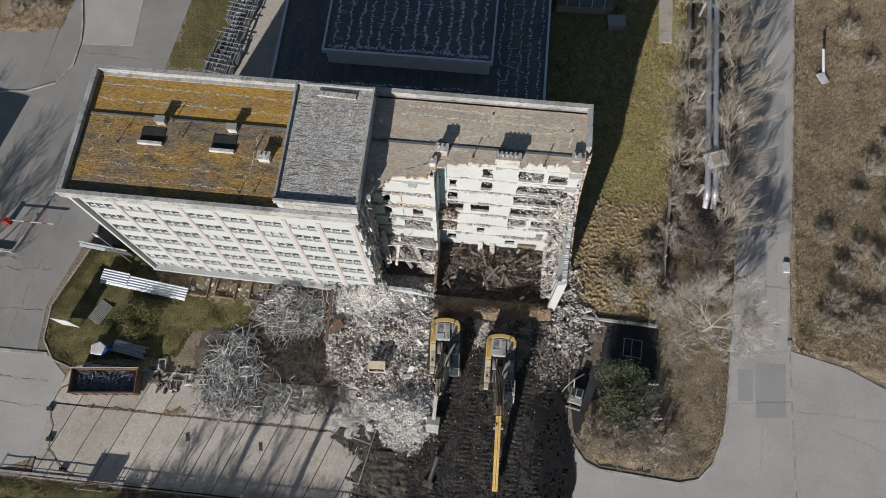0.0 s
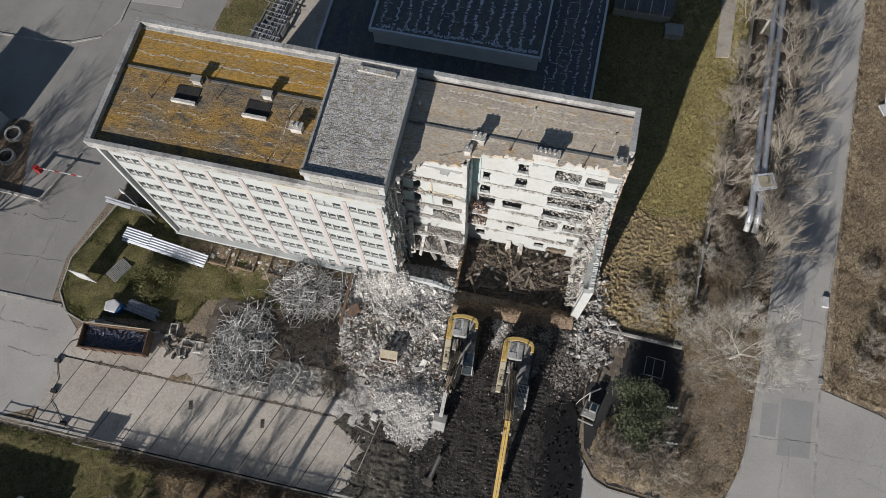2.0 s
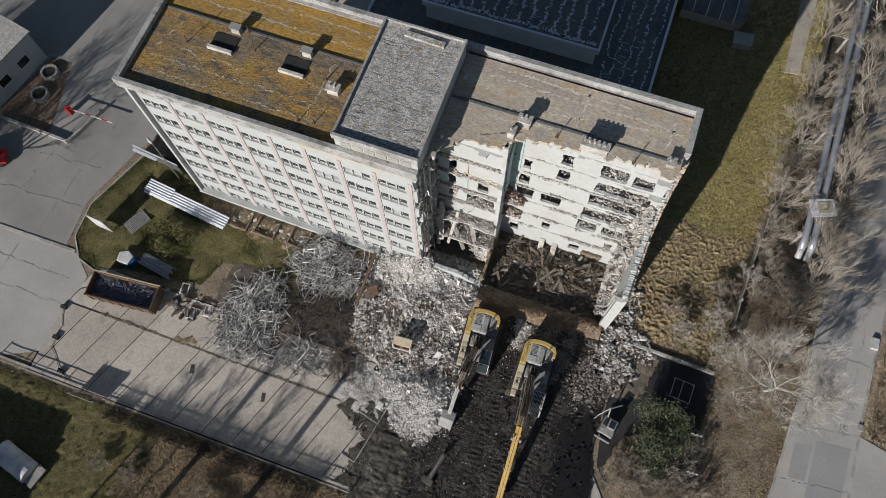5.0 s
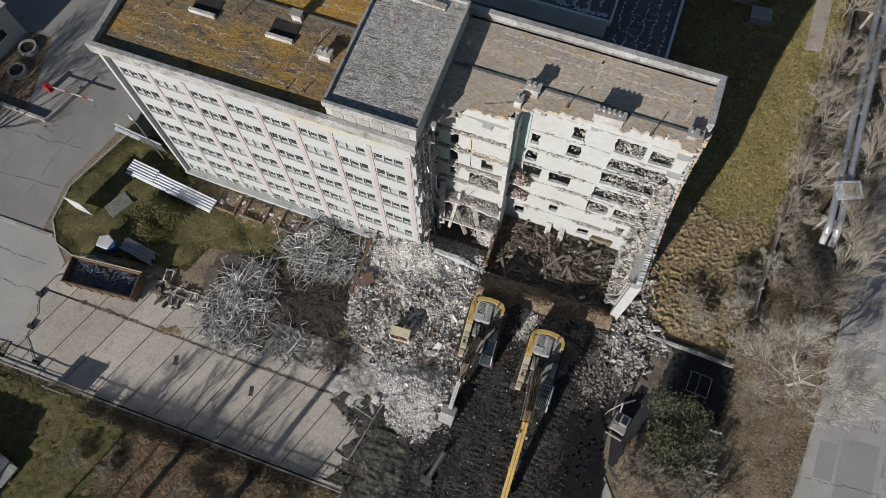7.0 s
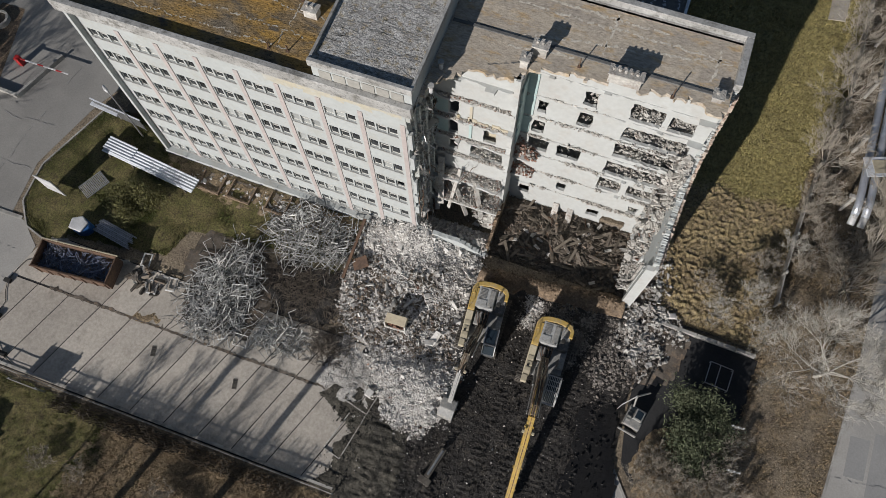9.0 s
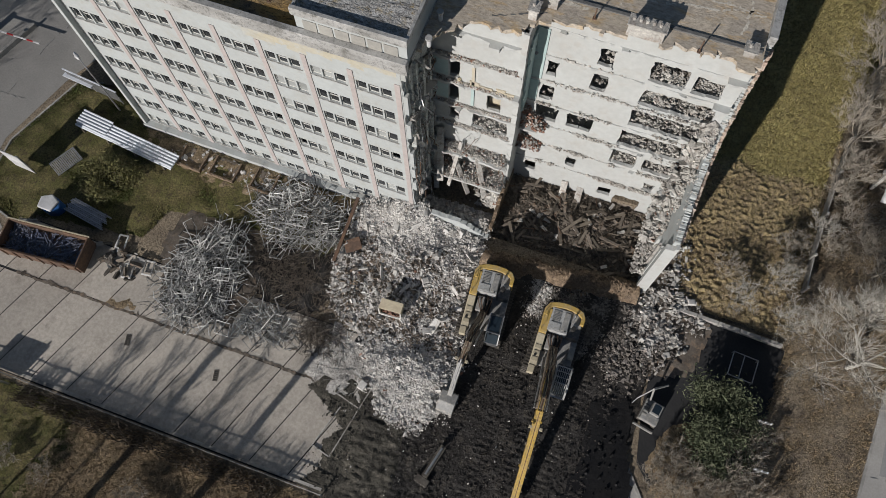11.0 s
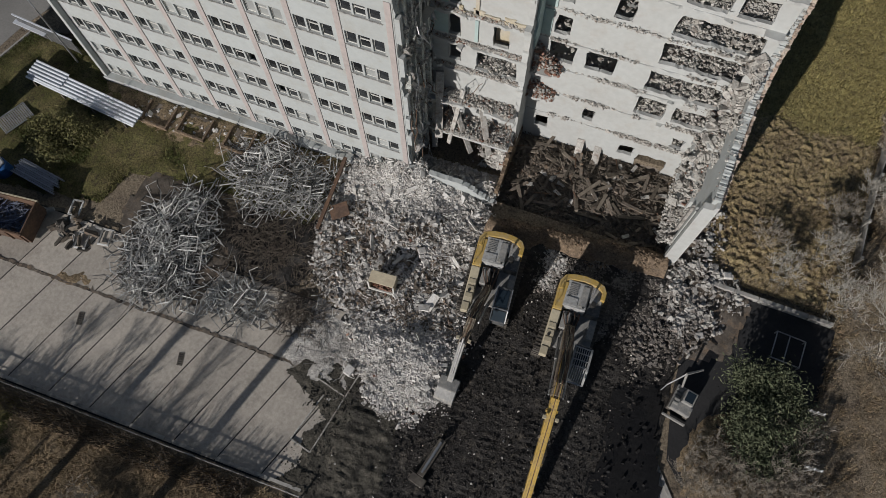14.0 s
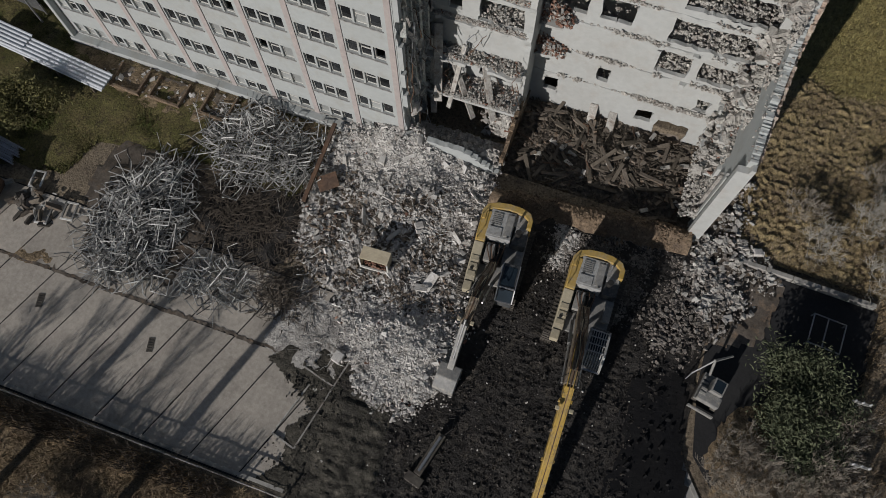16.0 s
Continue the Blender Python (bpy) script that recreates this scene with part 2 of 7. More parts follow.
M_TORN = mat("torn grey-green plaster", (0.52, 0.545, 0.51), (0.34, 0.35, 0.33), grain=4, patch=0.7, bump=1.0, third=(0.42, 0.4, 0.36), fine=0.4, fleck=0.4)
M_STAINED = mat("yellowed render", (0.415, 0.405, 0.36), (0.42, 0.385, 0.3), grain=3, patch=0.5, bump=0.15, third=(0.4, 0.41, 0.4), fine=0.12)
M_TUSSOCK = mat("tan tussock grass", (0.4, 0.315, 0.165), (0.3, 0.23, 0.125), grain=4, patch=0.5, bump=2.2, third=(0.19, 0.145, 0.09), fine=0.6, fleck=0.6)
M_OLIVE = mat("olive leaves", (0.15, 0.14, 0.055), (0.095, 0.095, 0.04), grain=4, patch=0.8, bump=0.0, fine=0.4, per_piece=0.5)
M_DIRTYBOOM = mat("oily brown boom steel", (0.2, 0.15, 0.095), (0.11, 0.092, 0.075), grain=6, patch=1.3, bump=0.2, rough=0.55, third=(0.3, 0.27, 0.22), fine=0.4)
M_DARKCAB = mat("dark cab panels", (0.055, 0.06, 0.065), (0.1, 0.1, 0.1), grain=5, patch=1.0, bump=0.1, rough=0.4, third=(0.16, 0.155, 0.145), fine=0.25)
# brighter, bluer seams for the hall: skylight is in the colour
M_HALLSEAM = mat("pale felt streaks tinted with skylight", (0.6, 0.62, 0.66), (0.42, 0.44, 0.47), grain=8, patch=1.4, bump=0.3, fine=0.4, fleck=0.4)
M_PALESEAM = mat("bleached felt seams", (0.62, 0.58, 0.5), (0.5, 0.46, 0.39), grain=8, patch=1.4, bump=0.3, fine=0.4, fleck=0.4)
M_WRINKLE = mat("weathered felt wrinkles", (0.2, 0.195, 0.185), (0.28, 0.27, 0.25), grain=8, patch=1.4, bump=0.3, fine=0.4)
# cladding pale and bluish, with the skylight of the shaded side painted in
M_HALLWALL = mat("pale metal cladding", (0.62, 0.65, 0.69), (0.54, 0.565, 0.6), grain=3, patch=0.5, bump=0.1, rough=0.5, fine=0.12)
M_PLY = mat("cream plywood", (0.62, 0.54, 0.39), (0.54, 0.46, 0.33), grain=7, patch=1.2, bump=0.1, rough=0.7, fine=0.15)

# ---- building blocks ----


class Geo:
    """Collects vertices and faces of one mesh."""

    def __init__(self):
        self.v, self.f = [], []

    def add(self, verts, faces):
        o = len(self.v)
        self.v.extend(verts)
        self.f.extend([tuple(i + o for i in f) for f in faces])
        return self

    def box(self, x0, x1, y0, y1, z0, z1, m=None):
        vs = [Vector((x, y, z)) for z in (z0, z1) for x, y in ((x0, y0), (x1, y0), (x1, y1), (x0, y1))]
        if m:
            vs = [m @ v for v in vs]
        return self.add([tuple(v) for v in vs], [(3, 2, 1, 0), (4, 5, 6, 7), (0, 1, 5, 4), (1, 2, 6, 5), (2, 3, 7, 6), (3, 0, 4, 7)])

    def prism(self, poly, z0, z1):
        """A plan polygon, anticlockwise, from z0 up to z1."""
        n = len(poly)
        vs = [(x, y, z0) for x, y in poly] + [(x, y, z1) for x, y in poly]
        return self.add(vs, [tuple(range(n - 1, -1, -1)), tuple(range(n, 2 * n))] + [(i, (i + 1) % n, n + (i + 1) % n, n + i) for i in range(n)])

    def side(self, poly, a0, a1, axis="x"):
        """A polygon in the (y, z) plane for axis x, or (x, z) for axis y, drawn out from a0 to a1."""
        n = len(poly)
        put = (lambda p, a: (a, p[0], p[1])) if axis == "x" else (lambda p, a: (p[0], a, p[1]))
        vs = [put(p, a0) for p in poly] + [put(p, a1) for p in poly]
        fs = [tuple(range(n - 1, -1, -1)), tuple(range(n, 2 * n))] + [(i, (i + 1) % n, n + (i + 1) % n, n + i) for i in range(n)]
        if axis == "y":
            fs = [tuple(reversed(f)) for f in fs]
        return self.add(vs, fs)

    def tube(self, pts, radii, sides=8, caps=True):
        """A tube along points; radii one number or one a point."""
        pts = [Vector(p) for p in pts]
        if isinstance(radii, (int, float)):
            radii = [radii] * len(pts)
        o = len(self.v)
        for i, p in enumerate(pts):
            d = (pts[min(i + 1, len(pts) - 1)] - pts[max(i - 1, 0)]).normalized()
            a = d.cross(Vector((0, 0, 1)) if abs(d.z) < 0.9 else Vector((1, 0, 0))).normalized()
            b = d.cross(a)
            for k in range(sides):
                w = 2 * math.pi * k / sides
                self.v.append(tuple(p + radii[i] * (math.cos(w) * a + math.sin(w) * b)))
        for i in range(len(pts) - 1):
            for k in range(sides):
                k2 = (k + 1) % sides
                self.f.append((o + i * sides + k, o + i * sides + k2, o + (i + 1) * sides + k2, o + (i + 1) * sides + k))
        if caps:
            self.f.append(tuple(o + k for k in range(sides - 1, -1, -1)))
            self.f.append(tuple(o + (len(pts) - 1) * sides + k for k in range(sides)))
        return self

    def bar(self, a, b, w, h):
        """A square bar from a to b."""
        a, b = Vector(a), Vector(b)
        d = (b - a)
        ln = d.length
        if ln < 1e-4:
            return self
        m = Matrix.Translation(a) @ d.to_track_quat("X", "Z").to_matrix().to_4x4()
        return self.box(0, ln, -w / 2, w / 2, -h / 2, h / 2, m)

    def chunk(self, c, sx, sy, sz, rnd):
        """A broken lump: a box with every corner knocked about."""
        e = Euler((rnd.uniform(-0.6, 0.6), rnd.uniform(-0.6, 0.6), rnd.uniform(0, 6.3))).to_matrix()
        vs = []
        for z in (-1, 1):
            for x, y in ((-1, -1), (1, -1), (1, 1), (-1, 1)):
                p = e @ Vector((x * sx * rnd.uniform(0.25, 0.6), y * sy * rnd.uniform(0.25, 0.6), z * sz * rnd.uniform(0.25, 0.6)))
                vs.append((c[0] + p.x, c[1] + p.y, c[2] + p.z))
        return self.add(vs, [(3, 2, 1, 0), (4, 5, 6, 7), (0, 1, 5, 4), (1, 2, 6, 5), (2, 3, 7, 6), (3, 0, 4, 7)])

    def plate(self, us, ws, keep, c0, c1, axis, rough=0.0, seed=0):
        """A wall or slab on a grid of coordinates, with cells left out where keep(u, w) is false. axis: its normal.
        rough: how far corners at the broken edges are knocked about."""
        put = {"x": lambda u, w, c: (c, u, w), "y": lambda u, w, c: (u, c, w), "z": lambda u, w, c: (u, w, c)}[axis]
        nu, nw = len(us) - 1, len(ws) - 1
        on = [[keep((us[i] + us[i + 1]) / 2, (ws[j] + ws[j + 1]) / 2) for j in range(nw)] for i in range(nu)]
        rnd = random.Random(seed)
        idx = {}

        def vert(i, j, side):
            if (i, j) not in idx:
                du = dw = 0
                near = [on[a][b] for a in (i - 1, i) for b in (j - 1, j) if 0 <= a < nu and 0 <= b < nw]
                ragged = rough and not all(near) and len(near) == 4
                if ragged:
                    du, dw = rnd.uniform(-rough, rough), rnd.uniform(-rough, rough)
                o = len(self.v)
                dc = rnd.uniform(-rough, rough) * 0.5 if ragged else 0
                self.v.append(put(us[i] + du, ws[j] + dw, c0))
                self.v.append(put(us[i] + du + dc, ws[j] + dw - dc, c1))
                idx[i, j] = o
            return idx[i, j] + side

        flip = axis == "y"

        def face(*q):
            self.f.append(tuple(reversed(q)) if flip else q)

        for i in range(nu):
            for j in range(nw):
                if not on[i][j]:
                    continue
                a, b, c, d = (i, j), (i + 1, j), (i + 1, j + 1), (i, j + 1)
                face(vert(*a, 1), vert(*b, 1), vert(*c, 1), vert(*d, 1))
                face(vert(*d, 0), vert(*c, 0), vert(*b, 0), vert(*a, 0))
                for p, q, ni, nj in ((a, b, i, j - 1), (b, c, i + 1, j), (c, d, i, j + 1), (d, a, i - 1, j)):
                    if not (0 <= ni < nu and 0 <= nj < nw and on[ni][nj]):
                        face(vert(*p, 0), vert(*q, 0), vert(*q, 1), vert(*p, 1))
        return self

    def ribbon(self, a, b, w, rnd, wobble=0.08, gap=0.12, step=0.14, thick=0.004):
        """A flat, ragged strip from a to b with torn edges and a few gaps."""
        a, b = Vector(a), Vector(b)
        d = b - a
        n = max(2, int(d.length / step))
        d.normalize()
        side = Vector((-d.y, d.x, 0))
        last, off = None, 0.0
        for i in range(n + 1):
            off = off * 0.8 + rnd.gauss(0, wobble * 0.5)
            c = a.lerp(b, i / n) + side * off
            l = w * rnd.uniform(0.15, 1.0) * (2.2 if rnd.random() < 0.12 else 1)
            r = w * rnd.uniform(0.15, 1.0)
            row = [c + side * l, c - side * r]
            if last and rnd.random() > gap:
                up = Vector((0, 0, thick))
                p = [last[0], last[1], row[1], row[0]]
                self.add([tuple(q) for q in p] + [tuple(q + up) for q in p], [(4, 5, 6, 7), (0, 4, 7, 3), (1, 2, 6, 5)])
            last = row
        return self

    def mesh(self, name, material, smooth=False):
        me = bpy.data.meshes.new(name)
        me.from_pydata(self.v, [], self.f)
        me.materials.append(material)
        if smooth:
            me.polygons.foreach_set("use_smooth", [True] * len(me.polygons))
        me.update()
        return me


def thing(name, label, category, at=(0, 0, 0), turn=0.0, group="", kind=""):
    """A top-level thing: an empty at its base."""
    ob = new(name)
    ob.matrix_world = pose(*at, 0, 0, turn)
    return tagged(ob, label, category, group, kind)


def part(name, geo, material, parent=None, label="", bevel=0.0, smooth=False, category="", kind="", group=""):
    """One mesh object, under a thing or a part, or top-level."""
    ob = new(name, geo.mesh(name, material, smooth) if isinstance(geo, Geo) else geo)
    if parent:
        ob.parent = parent
    if bevel:
        b = ob.modifiers.new("worn edge", "BEVEL")
        b.width, b.segments, b.limit_method = bevel, 2, "ANGLE"
    return tagged(ob, label, category, group, kind)


def steps(a, b, d):
    n = max(1, round(abs(b - a) / d))
    return [a + (b - a) * i / n for i in range(n + 1)]


def inside(poly, x, y):
    hit = False
    for (x0, y0), (x1, y1) in zip(poly, poly[1:] + poly[:1]):
        if (y0 > y) != (y1 > y) and x < (x1 - x0) * (y - y0) / (y1 - y0) + x0:
            hit = not hit
    return hit


def fbm(x, y, s, seed=0.0):
    return noise.fractal(Vector((x * s, y * s, seed)), 0.9, 2.0, 4)


def terrain(name, poly, z, step, amp, scale, material, label, category="ground", kind="structure", rim=0.8, base=0.0, shape=None):
    """Uneven ground within a plan polygon: a sheet that meets its surroundings at the rim."""
    xs, ys = [p[0] for p in poly], [p[1] for p in poly]
    g = Geo()
    us, ws = steps(min(xs), max(xs), step), steps(min(ys), max(ys), step)

    def edge(x, y):
        best = 1e9
        for (x0, y0), (x1, y1) in zip(poly, poly[1:] + poly[:1]):
            dx, dy = x1 - x0, y1 - y0
            t = min(1, max(0, ((x - x0) * dx + (y - y0) * dy) / (dx * dx + dy * dy + 1e-9)))
            best = min(best, math.hypot(x - x0 - t * dx, y - y0 - t * dy))
        return best

    idx = {}
    for i in range(len(us) - 1):
        for j in range(len(ws) - 1):
            if not inside(poly, (us[i] + us[i + 1]) / 2, (ws[j] + ws[j + 1]) / 2):
                continue
            q = []
            for a, b in ((i, j), (i + 1, j), (i + 1, j + 1), (i, j + 1)):
                if (a, b) not in idx:
                    x, y = us[a], ws[b]
                    e = 1 if not rim else (min(1, edge(x, y) / rim) if inside(poly, x, y) else 0)
                    h = amp * (0.5 + fbm(x, y, scale)) + (shape(x, y) if shape else 0)
                    idx[a, b] = len(g.v)
                    jx, jy = (fbm(x, y, 0.9, 5) * step * 0.8, fbm(x, y, 0.9, 9) * step * 0.8)
                    g.v.append((x + jx, y + jy, z + base + e * h - (1 - e) * 0.03))
                q.append(idx[a, b])
            g.f.append(tuple(q))
    return part(name, g, material, None, label, smooth=True, category=category, kind=kind)

# ---- ground, roads and paving ----
PIT = (-3.6, 8.6, 21.0, 27.4)
g = Geo()
gx = [-1500, -200, PIT[0], PIT[1], 200, 1500]
gy = [-1500, -200, PIT[2], PIT[3], 200, 1500]
g.plate(gx, gy, lambda x, y: not (PIT[0] < x < PIT[1] and PIT[2] < y < PIT[3]), -4.0, 0.0, "z")
part("ground", g, M_SCRUB, None, "brown winter scrub ground round the site", kind="structure", category="ground")


def sheet(name, poly, top, material, label, category="paving"):
    return part(name, Geo().prism(poly, -0.3, top), material, None, label, category=category, kind="structure")


KERB_L = [(25.8, 8.6), (26.4, 10.8), (27.5, 21.7), (27.9, 28.7), (28.6, 38.8), (29.4, 53.8), (30.6, 75), (32, 110)]
KERB_R = [(32.6, -30), (32.8, 4.9), (33.0, 18.7), (33.3, 26.0), (34.4, 39.4), (35.5, 54.4), (36.8, 75), (38.2, 110)]
TURN_K = [(9.6, 9.6), (11.2, 7.4), (12.6, 5.6), (14.1, 5.0), (21.7, 4.5), (23.6, 5.0), (25.0, 6.6), (25.8, 8.6)]
sheet("road", [(8.8, -30)] + KERB_R + KERB_L[::-1] + TURN_K[::-1][1:], 0.03, M_ASPHALT, "worn grey asphalt side road", "road")
sheet("pavement_1", [(32.7, -30), (70, -30), (70, 12), (46, 13.5), (42.3, 15.6), (38.7, 17.3), (33.1, 18.6), (32.9, 4.9)], 0.05, M_ASPHALT, "cracked pale concrete yard beside the road", "paving")


def kerb(name, line, label, width=0.14, top=0.13):
    k = thing(name, label, "kerb", (*line[0], 0), 0, kind="structure")
    for (x0, y0), (x1, y1) in zip(line, line[1:]):
        ln = math.hypot(x1 - x0, y1 - y0)
        n = max(1, round(ln / 3.0))
        for i in range(n):
            a = Vector((x0 + (x1 - x0) * i / n, y0 + (y1 - y0) * i / n, 0)) - Vector((*line[0], 0))
            b = Vector((x0 + (x1 - x0) * (i + 0.985) / n, y0 + (y1 - y0) * (i + 0.985) / n, 0)) - Vector((*line[0], 0))
            part("kerbstone", Geo().bar(a + Vector((0, 0, top / 2 - 0.05)), b + Vector((0, 0, top / 2 - 0.05)), width, top + 0.1), M_KERB, k)
    return k


kerb("kerb_1", TURN_K + KERB_L[1:7], "pale concrete kerb along the road", 0.2, 0.09)
kerb("kerb_2", KERB_R[1:7], "pale concrete kerb along the road", 0.2, 0.09)

# streets on the west side
sheet("road_west", [(-120, -3.0), (-44.5, -1.0), (-40.5, 1.0), (-40.4, 8.8), (-42.6, 10.6), (-120, 10.4)], 0.025, M_ASPHALT, "patched grey asphalt street", "road")
WESTROAD = [(-120, 10.9), (-44, 10.8), (-44.4, 15.9), (-42.4, 22.5), (-40.5, 26.5), (-39.4, 34), (-38.6, 46), (-37.0, 62), (-35, 120), (-53, 120), (-52, 62), (-53, 46), (-60, 44), (-120, 44)]
sheet("road_north", WESTROAD, 0.02, M_ACCESS, "worn grey asphalt access road", "road")
ISLAND = [(-14.6, 20.2), (-34.2, 20.6), (-36.5, 23.8), (-41.2, 22.6), (-43.7, 15.9), (-43.5, 12.3), (-42.0, 10.4), (-39.8, 9.7), (-38.0, 10.6), (-29.5, 11.8), (-28.4, 14.6), (-20.5, 15.5), (-15.0, 13.0)]
terrain("lawn_1", ISLAND, 0.07, 0.35, 0.16, 0.5, M_LAWN, "patchy green winter lawn beside the block", "lawn")
kerb("kerb_3", [(-34.6, 23.4), (-36.5, 24.0), (-41.3, 22.8), (-43.85, 15.9), (-43.65, 12.2), (-42.1, 10.2), (-39.8, 9.5), (-38.0, 10.3)], "concrete kerb round the lawn", 0.14, 0.14)
kerb("kerb_4", [(-75, 10.5), (-42.8, 10.75)], "concrete kerb between two streets", 0.3, 0.1)
LAWN_R = [(9.6, 28), (12.5, 29.5), (20.0, 28.0), (20.6, 38), (22.9, 47), (23.2, 62), (24, 100), (6.2, 100), (6.2, 40), (9.2, 33.0)]
terrain("lawn_2", LAWN_R, 0.04, 0.22, 0.15, 2.4, M_MEADOW, "dry yellow-green grass lawn behind the block", "lawn")
terrain("lawn_3", [(-38.4, 46), (-37, 62), (-35, 100), (-31, 100), (-32.6, 46)], 0.04, 0.7, 0.15, 0.4, M_LAWN, "green grass strip", "lawn")
sheet("pavement_2", [(-32.4, 36), (-24.2, 36), (-24.2, 100), (-31, 100)], 0.03, M_CONCRETE, "pale concrete path beside the hall", "paving")
terrain("dry_grass_1", [(33.15, 18.6), (38.7, 17.8), (42.3, 16.0), (60, 13.5), (95, 13), (95, 110), (38.4, 110), (35.65, 54), (34.55, 39.4), (33.45, 26)], 0.03, 0.36, 0.26, 1.6, M_GRASS, "tall dry grass beside the road", "grass")
terrain("dry_grass_2", [(-46, -1.6), (-8.6, -1.6), (-7.5, -30), (-60, -30)], 0.02, 0.26, 0.18, 2.2, M_BANK, "brown scrubby bank below the fence", "grass")
terrain("dry_grass_3", [(-46, -1.8), (-27.0, -1.8), (-28.4, -6), (-30, -30), (-60, -30)], 0.12, 0.26, 0.18, 2.2, M_LAWN, "dull green grass bank below the fence", "grass")
terrain("scrub_strip", [(20.3, 27.2), (27.7, 28.7), (28.4, 38.8), (29.2, 53.8), (30.4, 75), (24, 75), (22.9, 47), (20.8, 38)], 0.05, 0.5, 0.15, 0.7, M_SCRUB, "brown scrub strip under the heating pipes", "ground")
terrain("scrub_corner", [(10.6, 20.6), (20.0, 20.4), (20.4, 27.8), (20.5, 33.6), (18.4, 34.6), (15.6, 33.4), (13.6, 34.8), (11.2, 33.2), (9.9, 28.5), (10.4, 24)], 0.12, 0.11, 0.22, 3.4, M_TUSSOCK, "rough tan tussock grass at the end of the block", "grass")
terrain("scrub_island", [(18.3, 5.4), (21.7, 4.9), (23.4, 5.4), (24.7, 6.9), (25.6, 8.8), (26.2, 10.8), (27.3, 21.7), (27.6, 28.0), (20.2, 27.0), (19.8, 19.6)], 0.05, 0.4, 0.12, 0.9, M_SCRUB, "dry grass verge inside the road bend", "grass")
sheet("yard", [(11.5, 8.2), (14.1, 5.4), (19.0, 5.2), (19.8, 19.6), (10.8, 20.0), (10.9, 12)], 0.035, M_DARKASPHALT, "dark asphalt yard, bush shade in its colour", "paving")

terrain("scrub_yard", [(11.9, 8.4), (13.2, 6.2), (14.3, 5.5), (18.4, 5.3), (19.6, 13.0), (18.0, 14.0), (15.0, 12.6), (12.8, 11.2)], 0.05, 0.3, 0.2, 1.2, M_BANK, "brown leaf litter under the shrubs", "ground")
sheet('lot_bed', [(-41.2, -1.2), (-8.0, -1.2), (-6.6, 5.5), (-9.5, 10.3), (-37.8, 10.3), (-41.2, 5.6)], 0.012, M_DARKASPHALT, 'dark dirt bed under the slabs', 'ground')
# concrete slabs of the parking lot, each a piece of its own
lot = thing("parking_lot", "grey cracked concrete slab parking lot", "paving", (-24, 3, 0), 0, kind="structure")
rl = random.Random(4)
lean = 0.36
for row, (ya, yb) in enumerate(((-1.1, 5.86), (6.04, 10.2))):
    x = -42.5
    while x < -7.6:
        w = 2.95
        x1 = x + w - 0.085
        off = lambda y: lean * (y - 2.5)
        poly = [(x + off(ya), ya), (x1 + off(ya), ya), (x1 + off(yb), yb), (x + off(yb), yb)]
        if row == 1 and (x < -43 or x > -13.0):
            x += w
            continue
        poly = [(max(-41.0, px) + 24, py - 3) for px, py in poly]
        if min(p[0] for p in poly) < max(p[0] for p in poly) - 1 and poly[1][0] - 24 < -6.0:
            top = 0.055 + rl.uniform(-0.012, 0.012)
            part("concrete_slab", Geo().prism(poly, -0.2, top), M_CONCRETE, lot)
        x += w
rd = random.Random(12)
part("drain_strip", Geo().ribbon((-37.3, 5.95, 0.07), (-9.0, 5.95, 0.07), 0.17, rd, 0.03, 0.02, 0.2, 0.01), M_DARKRUBBLE, None, "strip of damp dark dirt between the slabs", category="dirt", kind="structure")

# ---- office block: the part that stands ----
FLOORS = (2.6, 5.25, 7.9, 10.55, 13.2, 15.85, 18.5)
ROWS = [(17.4, 0.88)] + [(17.63 - 2.66 * k, 1.08) for k in range(1, 6)] + [(1.72, 0.95)]
BAY0, BAY, NB = -33.57, 2.94, 8
WINS = ((0.32, 0.97), (1.09, 1.76), (1.88, 2.56))
FRONT_TURN = Matrix.Translation((-9.9, 20.8, 0)) @ pose(0, 0, 0, 0, 0, -1.07) @ Matrix.Translation((9.9, -20.8, 0))


def on_front(ob):
    """The front stands slightly askew to the roof."""
    ob.matrix_basis = FRONT_TURN @ ob.matrix_basis
    return ob


block = thing("office_block", "white six-storey office block, half demolished, mossy flat roof", "building", (0, 0, 0))
xs = sorted({BAY0, -9.75, *[BAY0 + BAY * i + o for i in range(NB) for w in WINS for o in w]})
zs = sorted({0.5, 19.9, *[t for t, h in ROWS], *[t - h for t, h in ROWS]})
holes = [(BAY0 + BAY * i + a, BAY0 + BAY * i + b, t - h, t) for i in range(NB) for a, b in WINS for t, h in ROWS]


def solid(u, w, openings):
    return not any(a < u < b and c < w < d for a, b, c, d in openings)


on_front(part("front_wall", Geo().plate(xs, zs, lambda u, w: solid(u, w, holes), 21.15, 20.8, "y"), M_WHITE, block, "white rendered front wall with bands of windows"))
on_front(part("plinth", Geo().box(BAY0 - 0.3, -9.9, 20.28, 21.15, -0.2, 0.5), M_WHITE, block, "white plinth with a broad ledge", bevel=0.03))
on_front(part("plaster_band", Geo().plate(steps(-19.6, -10.0, 0.4), steps(17.75, 19.85, 0.3), lambda x, z: z > 18.6 + 0.9 * fbm(x, z, 0.5), 20.81, 20.796, "y", 0.1, 6), M_STAINED, block, "yellowed patches of old render below the roof edge"))
on_front(part("grimy_base", Geo().plate(steps(-32.6, -11.6, 0.2), steps(0.5, 0.9, 0.08), lambda x, z: z < 0.66 + 0.3 * fbm(x, z, 0.8) - (0.3 if x > -13.4 else 0), 20.798, 20.786, "y", 0.04, 9), M_DARKRENDER, block, "dark ragged strip of render above the ledge"))
